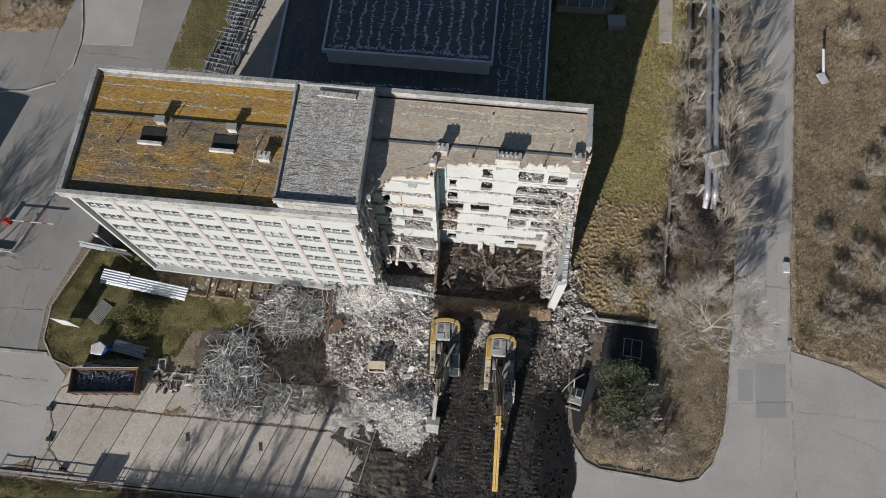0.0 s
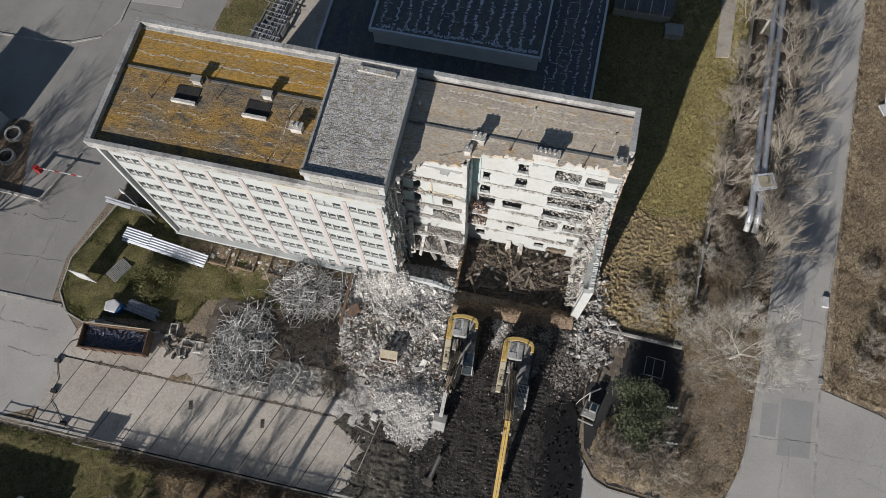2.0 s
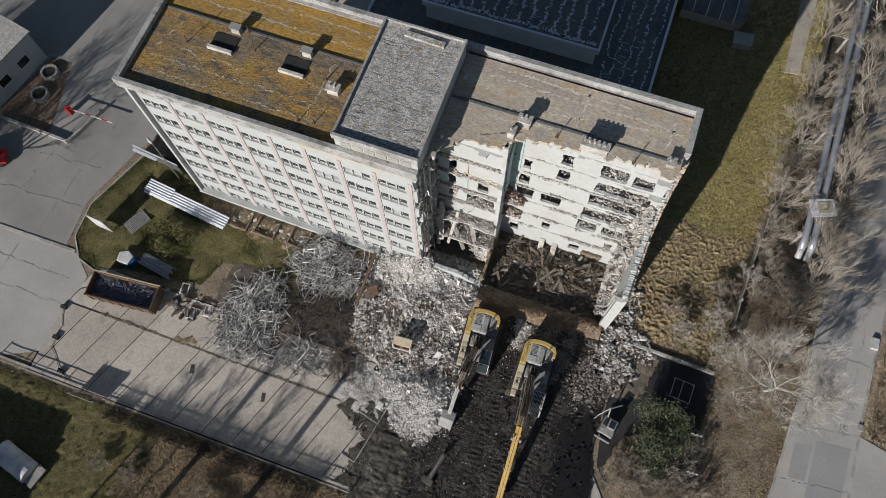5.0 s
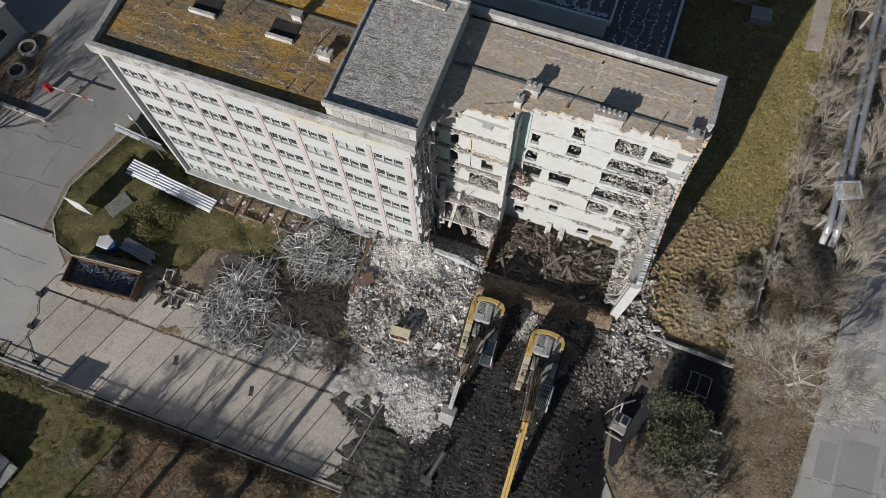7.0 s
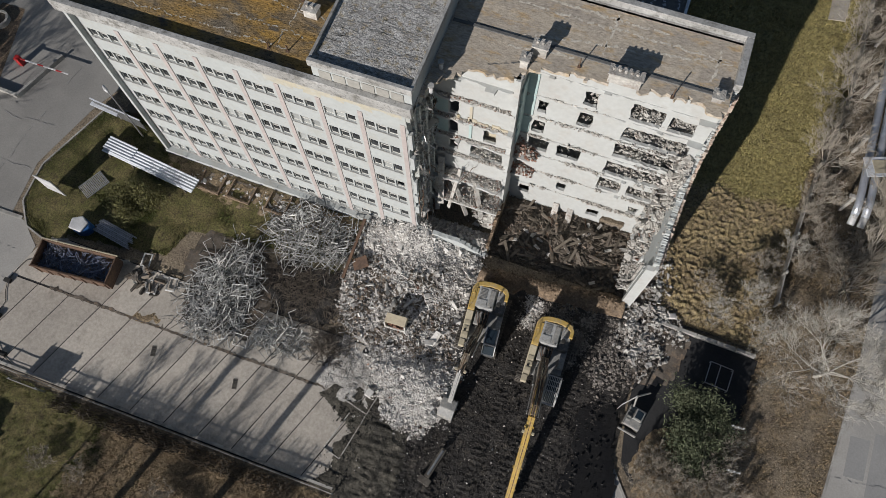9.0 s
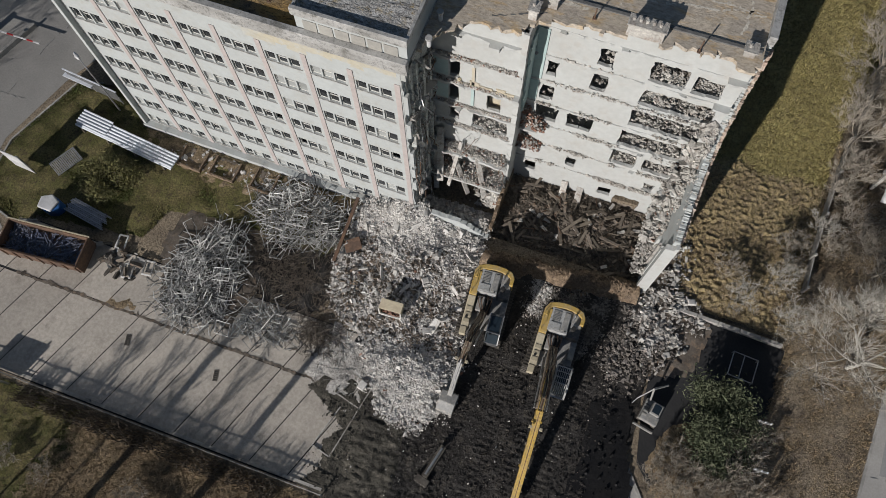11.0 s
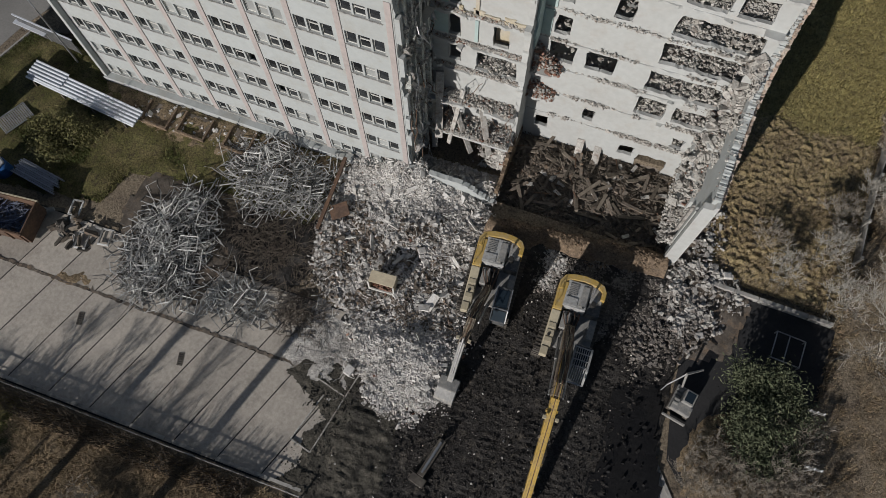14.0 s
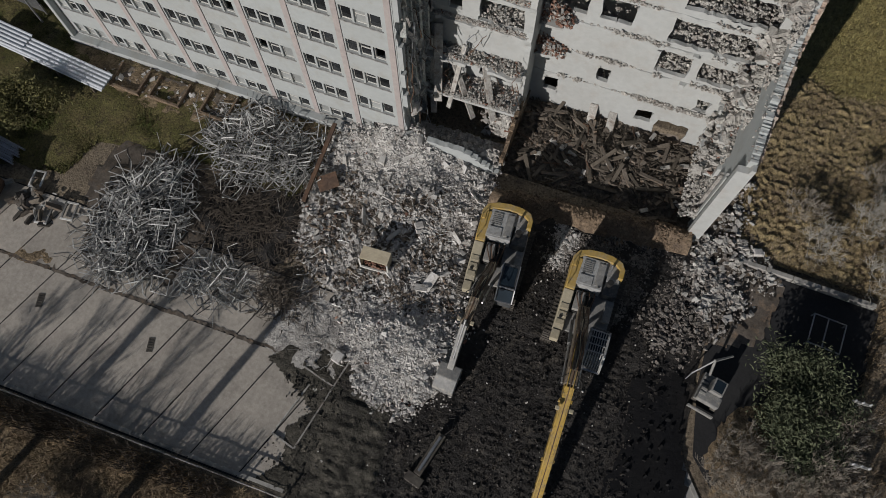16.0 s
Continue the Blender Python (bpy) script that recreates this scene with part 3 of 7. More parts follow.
for i in range(NB + 1):
    x = BAY0 + BAY * i + 0.06
    if i:
        pil = Geo().box(x - 0.18, x + 0.17, 20.74, 20.798, 0.5, 18.3)
    else:
        pil = Geo().box(BAY0 - 0.3, BAY0 - 0.02, 20.4, 20.798, 0.5, 19.9)
    on_front(part("pilaster", pil, M_PILASTER if i else M_WHITE, block, bevel=0.02))
part("side_wall", Geo().box(-33.83, -33.5, 21.6, 32.4, -0.2, 19.9), M_WHITE, block, "white end wall")
part("rear_wall", Geo().box(-33.5, -9.4, 32.05, 32.4, -0.2, 19.9), M_WHITE, block, "white rear wall")
part("cornice", Geo().box(-33.9, -9.2, 20.5, 21.3, 19.9, 20.45).box(-33.9, 8.9, 31.9, 32.7, 19.9, 20.45), M_PARAPET, block, "weathered zinc edge of the roof")

# windows: frame with mullions, sash and pane
rw = random.Random(11)


def window_mesh(w, h, split):
    g = Geo()
    t = 0.055
    g.box(0, w, 0, 0.09, 0, t).box(0, w, 0, 0.09, h - t, h).box(0, t, 0, 0.09, t, h - t).box(w - t, w, 0, 0.09, t, h - t)
    if split:
        g.box(t, w - t, 0, 0.09, h * 0.55, h * 0.55 + 0.08)
    return g


frames, panes = {}, {}
for h in (0.88, 1.08, 0.95):
    for k, (a, b) in enumerate(WINS):
        frames[k, h] = window_mesh(b - a, h, k == 1).mesh("window", M_FRAME)
        for name, m in (("dark", M_GLASS), ("milk", M_MILKGLASS)):
            panes[k, h, name] = Geo().box(0.05, b - a - 0.05, 0.03, 0.05, 0.05, h - 0.05).mesh("pane", m)
sill_mesh = Geo().box(0.24, 2.64, -0.07, 0.0, -0.05, 0.0).mesh("sill", M_PARAPET)
MILKY_BAYS = ((6, 0), (5, 1), (3, 2), (2, 3), (5, 4), (1, 0))
EMPTY = ((7, 3, 2), (4, 3, 2), (5, 4, 0))
for i in range(NB):
    for r, (t, h) in enumerate(ROWS):
        sill = part("window_sill", sill_mesh, None, block)
        sill.location = (BAY0 + BAY * i, 20.798, t - h)
        on_front(sill)
        for k, (a, b) in enumerate(WINS):
            win = part("window", frames[k, h], None, block)
            win.location = (BAY0 + BAY * i + a, 20.93, t - h)
            on_front(win)
            if (i, r, k) not in EMPTY:
                milk = ((i, r) in MILKY_BAYS and rw.random() < 0.75) or rw.random() < 0.07 or (r == 6 and rw.random() < 0.35) or (r == 5 and rw.random() < 0.15)
                part("pane", panes[k, h, "milk" if milk else "dark"], None, win)
# floors and rooms behind the windows
for z in FLOORS:
    part("floor_slab", Geo().plate(steps(-33.6, -9.3, 0.6), steps(21.62, 32.05, 0.6), lambda x, y: x < -9.75, z - 0.24, z, "z", 0.18, int(z * 10)), M_BROKEN, block)
part("inner_wall", Geo().box(-33.6, -10.1, 25.2, 25.4, 0, 19.9), M_INNER, block, "bare plaster inner wall")
for x in (-31, -28, -25, -22, -19, -16, -13):
    part("cross_wall", Geo().box(x - 0.08, x + 0.08, 21.62, 25.2, 0, 19.9), M_INNER, block)

# torn end of the standing part
part("torn_wall", Geo().plate(steps(21.15, 25.2, 0.45), steps(0.2, 19.8, 0.45), lambda y, z: y < 24.6 + noise.noise(Vector((y * 0.6, z * 0.45, 3))), -9.95, -9.66, "x", 0.1, 5), M_TORN, block, "torn concrete end of the standing part")
for n, (y, w) in enumerate(((21.5, 0.3), (22.3, 0.2), (23.2, 0.35), (24.2, 0.25))):
    part("torn_rib", Geo().plate(steps(y, y + w, 0.16), steps(0.6, 19.4 - n, 0.5), lambda a, z: noise.noise(Vector((a * 2, z * 0.5, n))) > -0.3, -9.66, -9.5 + 0.05 * n, "x", 0.07, 60 + n), M_TORN, block, "torn stump of a cross wall")
part("end_column", Geo().plate(steps(-9.95, -9.45, 0.25), steps(1.0, 19.6, 0.4), lambda x, z: x < -9.7 or noise.noise(Vector((x, z * 0.8, 7))) > -0.05, 21.15, 20.82, "y", 0.06, 8), M_WHITE, block, "ragged white edge of the front wall")

# ---- roof ----


def broken_edge(x):
    if x < -9.0:
        return 0
    if x < -4.2:
        return min(24.7, 22.6 + (x + 9.0) * 1.1) + 0.3 * fbm(x, 0, 0.9)
    if x < -3.4:
        return 25.6
    return 26.0 + min(0.8, (x + 3) * 0.16) + 0.5 * fbm(x, 3, 0.7)


part("roof_slab", Geo().box(-33.6, -15.9, 28.25, 32.05, 20.1, 20.38), M_MOSS, block, "felt roof overgrown with orange-brown moss")
part("roof_slab", Geo().box(-33.6, -15.9, 20.8, 28.25, 20.1, 20.5), M_MOSS2, block, "dirty felt roof with brown moss")
part("roof_slab", Geo().plate(steps(-15.88, -9.2, 0.35), steps(20.8, 32.05, 0.4), lambda x, y: y > broken_edge(x), 20.1, 20.5, "z", 0.12, 2), M_FELT, block, "grey felt roof")
part("roof_slab", Geo().plate(steps(-9.18, 8.55, 0.3), steps(22, 32.05, 0.3), lambda x, y: y > broken_edge(x), 20.2, 20.45, "z", 0.13, 3), M_BROWNFELT, block, "bleached felt roof with a torn edge")
for geo in (Geo().box(-33.9, -9.2, 20.45, 20.85, 20.45, 20.95), Geo().box(-33.9, 8.95, 32.2, 32.65, 20.45, 20.95), Geo().box(-33.9, -33.45, 20.85, 32.2, 20.45, 20.95), Geo().box(8.5, 8.95, 28.6, 32.2, 20.2, 20.95)):
    part("parapet", geo, M_PARAPET, block, "zinc-capped parapet", bevel=0.03)
# two strips in dark felt draw the shadow line of the roof step
part("roof_joint", Geo().box(-33.4, -16.1, 28.05, 28.22, 20.5, 20.56), M_DARKFELT, block, "raised strip, dark for the shadow line along the roof")
part("roof_joint", Geo().box(-9.1, 8.4, 27.75, 27.95, 20.4, 20.55), M_DARKFELT, block, "raised strip, dark for the shadow line along the roof")

tower = thing("roof_penthouse", "low white lift house with grey felt roof on the block", "roof structure", (-12.45, 26.2, 20.5))
part("wall", Geo().box(-3.2, 3.2, -5.3, -5.0, 0, 1.6).box(-3.2, -2.95, -5.0, 5.3, 0, 1.6).box(2.95, 3.2, -5.0, 5.3, 0, 1.6).box(-2.95, 2.95, 5.05, 5.3, 0, 1.6), M_WHITE, tower)
for i in range(6):
    part("panel", Geo().box(-2.75 + i * 0.93, -1.95 + i * 0.93, -5.35, -5.305, 0.35, 1.2), M_PLINTH, tower, bevel=0.01)
part("roof", Geo().box(-3.2, 3.2, -5.3, 5.3, 1.6, 1.75), M_FELT, tower, "grey bitumen felt roof")
for geo in (Geo().box(-3.3, 3.3, -5.45, -5.2, 1.55, 2.1), Geo().box(-3.3, -3.12, -5.2, 5.4, 1.55, 2.0), Geo().box(3.12, 3.3, -5.2, 5.4, 1.55, 2.0), Geo().box(-3.12, 3.12, 5.2, 5.4, 1.55, 1.95)):
    part("roof_edge", geo, M_PARAPET, tower, "zinc roof edge", bevel=0.02)

# ---- office block: the half demolished part ----
SP = 27.3
R_OPEN = [(0.25, 1.15, 16.3, 17.9), (-2.75, -2.0, 13.8, 15.3), (0.2, 1.2, 13.7, 15.3), (-2.8, -1.95, 11.1, 12.6), (-2.85, -1.3, 8.6, 10.4), (-0.6, 1.1, 8.6, 10.45),
          (0.15, 0.9, 3.2, 4.35), (3.4, 5.5, 16.1, 18.0), (5.9, 7.6, 16.1, 17.7), (3.4, 7.9, 13.5, 15.2), (3.3, 7.9, 11.0, 12.8), (3.2, 7.9, 8.2, 10.1), (3.1, 4.9, 5.6, 7.45), (5.5, 7.6, 5.7, 7.3),
          (6.2, 7.0, 2.9, 4.05), (3.2, 4.2, 0.3, 1.4), (4.6, 6.6, -1.6, 0.9), (-2.9, -2.0, 0.8, 2.0)]
part("spine_wall", Geo().plate(sorted({-3.7, 8.5, *steps(-3.7, 8.5, 0.8), *[q for o in R_OPEN for q in o[:2]]}), sorted({-2.6, 20.0, *steps(-2.6, 20.0, 0.9), *[q for o in R_OPEN for q in o[2:]]}), lambda u, w: solid(u, w, R_OPEN), SP + 0.25, SP, "y", 0.08, 21), M_INNER, block, "white plastered spine wall with empty openings")
L_OPEN = [(-8.5, -7.8, 13.7, 15.4), (-8.5, -7.8, 11.0, 12.8), (-8.5, -7.8, 8.6, 10.1), (-5.9, -4.9, 11.0, 12.7), (-6.8, -4.3, 8.2, 10.0), (-6.6, -4.6, 3.2, 5.0), (-8.6, -7.4, 3.0, 4.6), (-9.4, -4.2, -0.4, 2.1)]
LW = 25.3
part("inner_wall", Geo().plate(sorted({-9.6, -3.8, *steps(-9.6, -3.8, 0.6), *[q for o in L_OPEN for q in o[:2]]}), sorted({-0.5, 20.0, *steps(-0.5, 20.0, 0.6), *[q for o in L_OPEN for q in o[2:]]}), lambda u, w: solid(u, w, L_OPEN), LW + 0.2, LW, "y", 0.06, 22), M_INNER, block, "battered white inner wall")
part("cross_wall", Geo().plate(steps(23.4, 27.3, 0.45), steps(-2.6, 20.0, 0.55), lambda y, z: y > 25.1 + 0.45 * noise.noise(Vector((0, z * 0.7, 1))), -4.05, -3.7, "x", 0.1, 23), M_INNER, block, "broken cross wall")
part("pit_side_wall", Geo().plate(steps(21.3, 25.3, 0.3), steps(-2.6, 1.9, 0.3), lambda y, z: z < 0.9 + 0.25 * (y - 21.3) + 0.4 * fbm(y, z, 1.0), -3.85, -3.6, "x", 0.06, 27), M_CLAY, block, "brown side wall of the basement")
part("rear_wall", Geo().box(-9.4, 8.5, 32.05, 32.4, -0.2, 20.0), M_WHITE, block, "white rear wall")
part("cross_wall", Geo().box(2.6, 2.75, SP + 0.25, 32.05, 0, 20.2), M_INNER, block)
part("cross_wall", Geo().box(-9.35, -9.2, 25.5, 32.05, 0, 20.2), M_INNER, block)
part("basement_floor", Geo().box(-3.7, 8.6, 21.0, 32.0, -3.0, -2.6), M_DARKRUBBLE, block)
part("basement_wall", Geo().box(-3.7, 8.55, 20.7, 21.0, -2.6, -1.7), M_CLAY, block, "exposed earth side of the basement")
GABLE = [(20.9, -2.6), (32.4, -2.6), (32.4, 20.2), (28.6, 20.2), (28.2, 17.2), (27.6, 14.8), (26.8, 12.6), (25.0, 11.2), (23.0, 10.1), (20.9, 9.3)]
part("gable_wall", Geo().plate(steps(20.9, 32.4, 0.11), steps(-2.6, 20.2, 0.11), lambda y, z: inside(GABLE, y + 0.1 * fbm(y, z, 2.6) + 0.08 * fbm(y, z, 6.0, 8), z + 0.1 * fbm(y, z, 3.1)), 8.5, 8.9, "x", 0.04, 24), M_WHITE, block, "broken white gable wall")
part("gable_pier", Geo().plate(steps(8.15, 8.95, 0.2), steps(-0.2, 9.2, 0.4), lambda x, z: z < 8.6 + 0.6 * (x - 8.15) + 0.2 * fbm(x, z, 2), 20.9, 20.52, "y", 0.05, 25), M_INNER, block, "white corner pier left of the front wall")
for n, (y, w, z1) in enumerate(((21.6, 0.28, 6.6), (22.5, 0.2, 5.6), (23.4, 0.3, 4.2))):
    part("gable_rib", Geo().plate(steps(y, y + w, w / 2), steps(-1.2, z1, 0.22), lambda u, z: z < z1 - 0.5 + 0.6 * fbm(u, z, 1.4), 8.3, 8.498, "x", 0.05, 90 + n), (M_INNER, M_DUST, M_INNER)[n], block, "chipped plaster rib on the gable")
part("gable_brickwork", Geo().plate(steps(21.3, 29.0, 0.2), steps(0.4, 20.2, 0.2), lambda y, z: inside(GABLE, y + 0.25 * fbm(y, z, 1.5, 4), z + 0.45 + 0.4 * fbm(y, z, 1.1, 6)), 8.9, 9.16, "x", 0.09, 26), M_GABLEBRICK, block, "bare pinkish brickwork on the outside of the gable")
for n, (z, y1) in enumerate(((2.6, 23.6), (5.25, 24.2), (7.9, 24.9), (10.55, 25.9))):
    part("slab_stub", Geo().plate(steps(7.0, 8.5, 0.15), steps(y1, 27.0, 0.15), lambda x, y: x > 7.35 + 0.8 * (27.0 - y) / (27.0 - y1) * (0.6 + 0.5 * fbm(y, z, 0.9, 2)) + 0.3 * fbm(x, y, 1.8, 3), z - 0.22, z, "z", 0.1, 70 + n), M_INNER, block, "broken slab stub on the gable")
for n, z in enumerate(FLOORS):
    part("floor_slab", Geo().plate(steps(-3.7, 8.5, 0.34), steps(26.26, 32.0, 0.2), lambda x, y: y > SP - 0.02 - 0.12 * (0.5 + fbm(x, z, 0.9)) - (0.4 if x > 7.4 else 0) - (0.8 if x < -2.3 and z in (5.25, 7.9) else 0), z - 0.2, z, "z", 0.06, 30 + n), M_INNER, block, "broken floor slab")
    part("floor_slab", Geo().plate(steps(-9.6, -3.8, 0.34), steps(23.6, 32.0, 0.3), lambda x, y: y > LW - {2.6: 1.7, 5.25: 0.9}.get(z, 0.1) - 0.25 * (0.5 + fbm(x, z + 4, 0.7)), z - 0.24, z, "z", 0.1, 40 + n), M_INNER, block, "broken floor slab")
part("wall_stub", Geo().plate(steps(-9.9, -3.7, 0.3), steps(-0.2, 2.6, 0.2), lambda x, z: z < 1.75 - max(0, x + 5.6) * 0.7 + 0.45 * fbm(x, 1, 0.9), 20.95, 20.62, "y", 0.07, 50), M_WHITE, block, "stub of the front wall")

# ---- hall behind the block ----
hall = thing("hall", "long low industrial hall with a dark felt roof, in shade", "building", (-9, 60, 0))
part("lower_wall", Geo().box(-14.4, 14.8, -21.8, 35, 0, 5.7), M_PLINTH, hall)
part("lower_roof", Geo().box(-14.5, 14.9, -21.9, 35, 5.7, 6.0), M_HALLFELT, hall, "dark felt roof with pale streaks")
part("upper_wall", Geo().box(-8.7, 8.9, -15.5, 35, 6.0, 8.3), M_HALLWALL, hall)
part("upper_roof", Geo().box(-8.8, 9.0, -15.6, 35, 8.3, 8.5), M_HALLFELT, hall, "dark felt roof with pale streaks")
part("roof_edge", Geo().box(-9.0, 9.2, -15.85, -15.6, 8.2, 8.75).box(-9.0, -8.8, -15.6, 35, 8.2, 8.75).box(9.0, 9.2, -15.6, 35, 8.2, 8.75), M_HALLWALL, hall, "pale metal roof edge")
for x0 in (-14.7, 14.85):
    part("roof_edge", Geo().box(x0, x0 + 0.25, -21.9, 35, 5.8, 6.25), M_HALLWALL, hall, "pale metal roof edge")

# ---- broken ground: mud yard, rubble, pit ----
MUDYARD = [(-8.4, 5.6), (-8.6, -1.4), (-8.0, -14), (9.5, -14), (9.5, 5.0), (10.8, 9), (10.6, 20.2), (8.4, 20.2), (-3.0, 19.6), (-3.0, 12)]


def ruts(x, y):
    u = x - 0.12 * y + 0.5 * math.sin(y * 0.16)
    lane = math.sin(u * 2.6)
    return 0.05 * lane + 0.03 * math.sin(y * 14 + 3 * fbm(x, y, 0.5)) * max(0, lane + 0.2) + 0.06 * fbm(u * 2.0, y * 0.8, 1.0, 3) + 0.025 * fbm(x, y, 3.2, 8) + 0.1 * fbm(x, y, 0.35, 6) + 0.14


def ridge(x, y):
    d = y - 19.35 - 0.1 * x - 0.25 * fbm(x, 0, 0.8)
    return 0.75 * math.exp(-((d - 0.1) / 0.75) ** 2) + 0.08 * fbm(x, y, 1.6) - (min(2.6, (d - 0.6) * 1.3) if d > 0.6 else 0)


def low(x, y):
    return 0.08 * fbm(x, y, 1.1)


terrain("mud_yard", MUDYARD, 0.1, 0.11, 0.0, 1.0, M_MUD, "churned black mud with machine tracks", "ground", shape=ruts)
terrain("earth_bank", [(-8.5, 5.4), (-8.6, -1.4), (-8.0, -14), (-3.4, -14), (-3.0, -2), (-3.4, 3.0), (-4.6, 5.6), (-6.4, 6.6)], 0.14, 0.13, 0.0, 1.0, M_EARTH, "grey-brown churned earth beside the mud", "ground", rim=1.2, shape=lambda x, y: ruts(x, y) + 0.22 * abs(fbm(x * 0.6 + y * 0.3, y * 1.3, 0.8, 4)))
terrain("wet_hollow", [(6.9, -8), (10.6, -8), (11.7, 4), (11.3, 7.0), (10.5, 9), (10.3, 11.3), (9.4, 12.8), (7.3, 11.0), (7.7, 7.6), (7.2, 4)], 0.3, 0.22, 0.04, 0.5, M_NEARBLACK, "near-black ground in a hollow", "ground", rim=0.6)
terrain("clay_bank", [(-3.6, 18.3), (-0.7, 18.1), (1.5, 18.8), (4.2, 18.6), (8.5, 19.3), (8.5, 22.3), (-3.6, 22.3)], 0.1, 0.16, 0.0, 1.0, M_CLAY, "brown clay bank at the edge of the pit", "ground", rim=0, shape=ridge)
terrain("gravel_yard", [(2.6, 18.6), (3.4, 15.4), (5.6, 13.6), (8.2, 11.8), (10.3, 13.5), (10.8, 20.0), (8.4, 20.0), (5.5, 19.2)], 0.2, 0.18, 0.0, 1.0, M_GRAVEL, "grey-brown gravel beside the machines", "ground", rim=1.0, shape=low)
terrain("east_ground", [(8.95, 19.6), (10.4, 14.4), (13.4, 15.2), (14.4, 19.2), (13.0, 22), (12.0, 26), (9.6, 28), (8.95, 26)], 0.12, 0.25, 0.1, 0.7, M_DARKRUBBLE, "dark dirt under loose rubble beside the gable", "ground", rim=0.8)
rr = random.Random(7)


def depth_in(poly, x, y):
    """Distance to the outline, positive within."""
    best = 1e9
    for (x0, y0), (x1, y1) in zip(poly, poly[1:] + poly[:1]):
        dx, dy = x1 - x0, y1 - y0
        t = min(1, max(0, ((x - x0) * dx + (y - y0) * dy) / (dx * dx + dy * dy + 1e-9)))
        best = min(best, math.hypot(x - x0 - t * dx, y - y0 - t * dy))
    return best if inside(poly, x, y) else -best


def lump_meshes(n, material, lo, hi, flat=0.7):
    out = []
    for i in range(n):
        s = rr.uniform(lo, hi)
        out.append(Geo().chunk((0, 0, 0), s * rr.uniform(0.8, 2.2), s, s * flat * rr.uniform(0.3, 1), rr).mesh("lump", material))
    return out


def heap(name, label, poly, n_small, n_big, height, material, sizes=(0.05, 0.32), big=(0.35, 0.75), seed=1, category="rubble", dense=None, soft=0.8, power=4.0):
    """A heap within a plan polygon, thinning out at its rim: the larger lumps are pieces of their own, the rest is one mesh."""
    rnd = random.Random(seed)
    xs, ys = [p[0] for p in poly], [p[1] for p in poly]
    root = thing(name, label, category, (sum(xs) / len(xs), sum(ys) / len(ys), 0))
    ox, oy = root.matrix_world.translation.xy

    def spot():
        while True:
            x, y = rnd.uniform(min(xs) - soft, max(xs) + soft), rnd.uniform(min(ys) - soft, max(ys) + soft)
            d = depth_in(poly, x, y) + 0.7 * fbm(x, y, 0.6, 2)
            if rnd.random() * 2 * soft < d + soft * 0.6 and (not dense or rnd.random() < dense(x, y)):
                return x, y, height(x, y)

    g = Geo()
    for _ in range(n_small):
        x, y, z = spot()
        s = sizes[0] + (sizes[1] - sizes[0]) * rnd.random() ** power
        g.chunk((x - ox, y - oy, z + s * 0.2), s * rnd.uniform(0.8, 2.0), s * rnd.uniform(0.7, 1.2), s * rnd.uniform(0.4, 0.9), rnd)
    part("rubble", g, material, root, kind="stuff")
    kinds = lump_meshes(14, material, *big)
    for _ in range(n_big):
        x, y, z = spot()
        ob = part("rubble_lump", rnd.choice(kinds), None, root)
        ob.matrix_basis = pose(x - ox, y - oy, z + 0.08, rnd.uniform(-25, 25), rnd.uniform(-25, 25), rnd.uniform(0, 360))
    return root


def hump(x, y, cx, cy, rx, ry, h):
    return h * math.exp(-((x - cx) / rx) ** 2 - ((y - cy) / ry) ** 2)


def field_z(x, y):
    return 0.1 + 0.3 * (0.5 + fbm(x, y, 0.5)) + 0.07 * fbm(x, y, 1.6) + hump(x, y, -5, 8.6, 2.8, 2.8, 0.9) + hump(x, y, -8, 17, 4, 3.0, 0.7) + hump(x, y, -8.6, 12.6, 1.6, 1.3, 0.25) + hump(x, y, -10.2, 21.0, 3.2, 1.7, 1.7)


def field_cover(x, y):
    band = math.exp(-((y - 11.4 - 0.06 * x - 0.4 * fbm(x, 3, 0.5)) / 0.8) ** 2)
    middle = math.exp(-((y - 14.2) / 2.2) ** 2)
    clump = min(1.0, max(0.0, 0.62 + 1.1 * fbm(x, y, 0.55, 4) + 0.5 * fbm(x, y, 1.9, 7)))
    return max(0.16, clump * (1 - 0.75 * band) * (1 - 0.35 * middle) * (0.5 if x < -11.5 else 1.0))


FIELD = [(-14.2, 13.0), (-13.8, 20.6), (-4.2, 21.0), (-2.9, 18.4), (-3.6, 14.5), (-2.6, 11), (-2.3, 7.0), (-3.6, 5.4), (-6.0, 4.9), (-8.4, 7.0), (-9.8, 9.9), (-12.6, 11.2)]
WEST_HEAP = [(-8.8, 9.0), (-7.6, 10.6), (-5.2, 11.0), (-3.0, 10.0), (-2.4, 6.4), (-3.4, 5.6), (-6.0, 5.1), (-8.0, 7.2)]
terrain("rubble_ground", [(x * 1.03 + 0.2, y) for x, y in FIELD], 0.0, 0.2, 0.0, 0.5, M_DUST, "pale dusty rubble ground in front of the block", "ground", rim=0.6, shape=field_z)
heap("rubble_heap", "pale grey heap of broken concrete and plaster", FIELD, 42000, 40, field_z, M_RUBBLE, (0.025, 0.2), (0.2, 0.36), 3, dense=field_cover, soft=1.0, power=5)
heap("brick_rubble", "scattered red and grey brick rubble", FIELD, 420, 8, field_z, M_BRICK, (0.05, 0.14), (0.18, 0.24), 4)
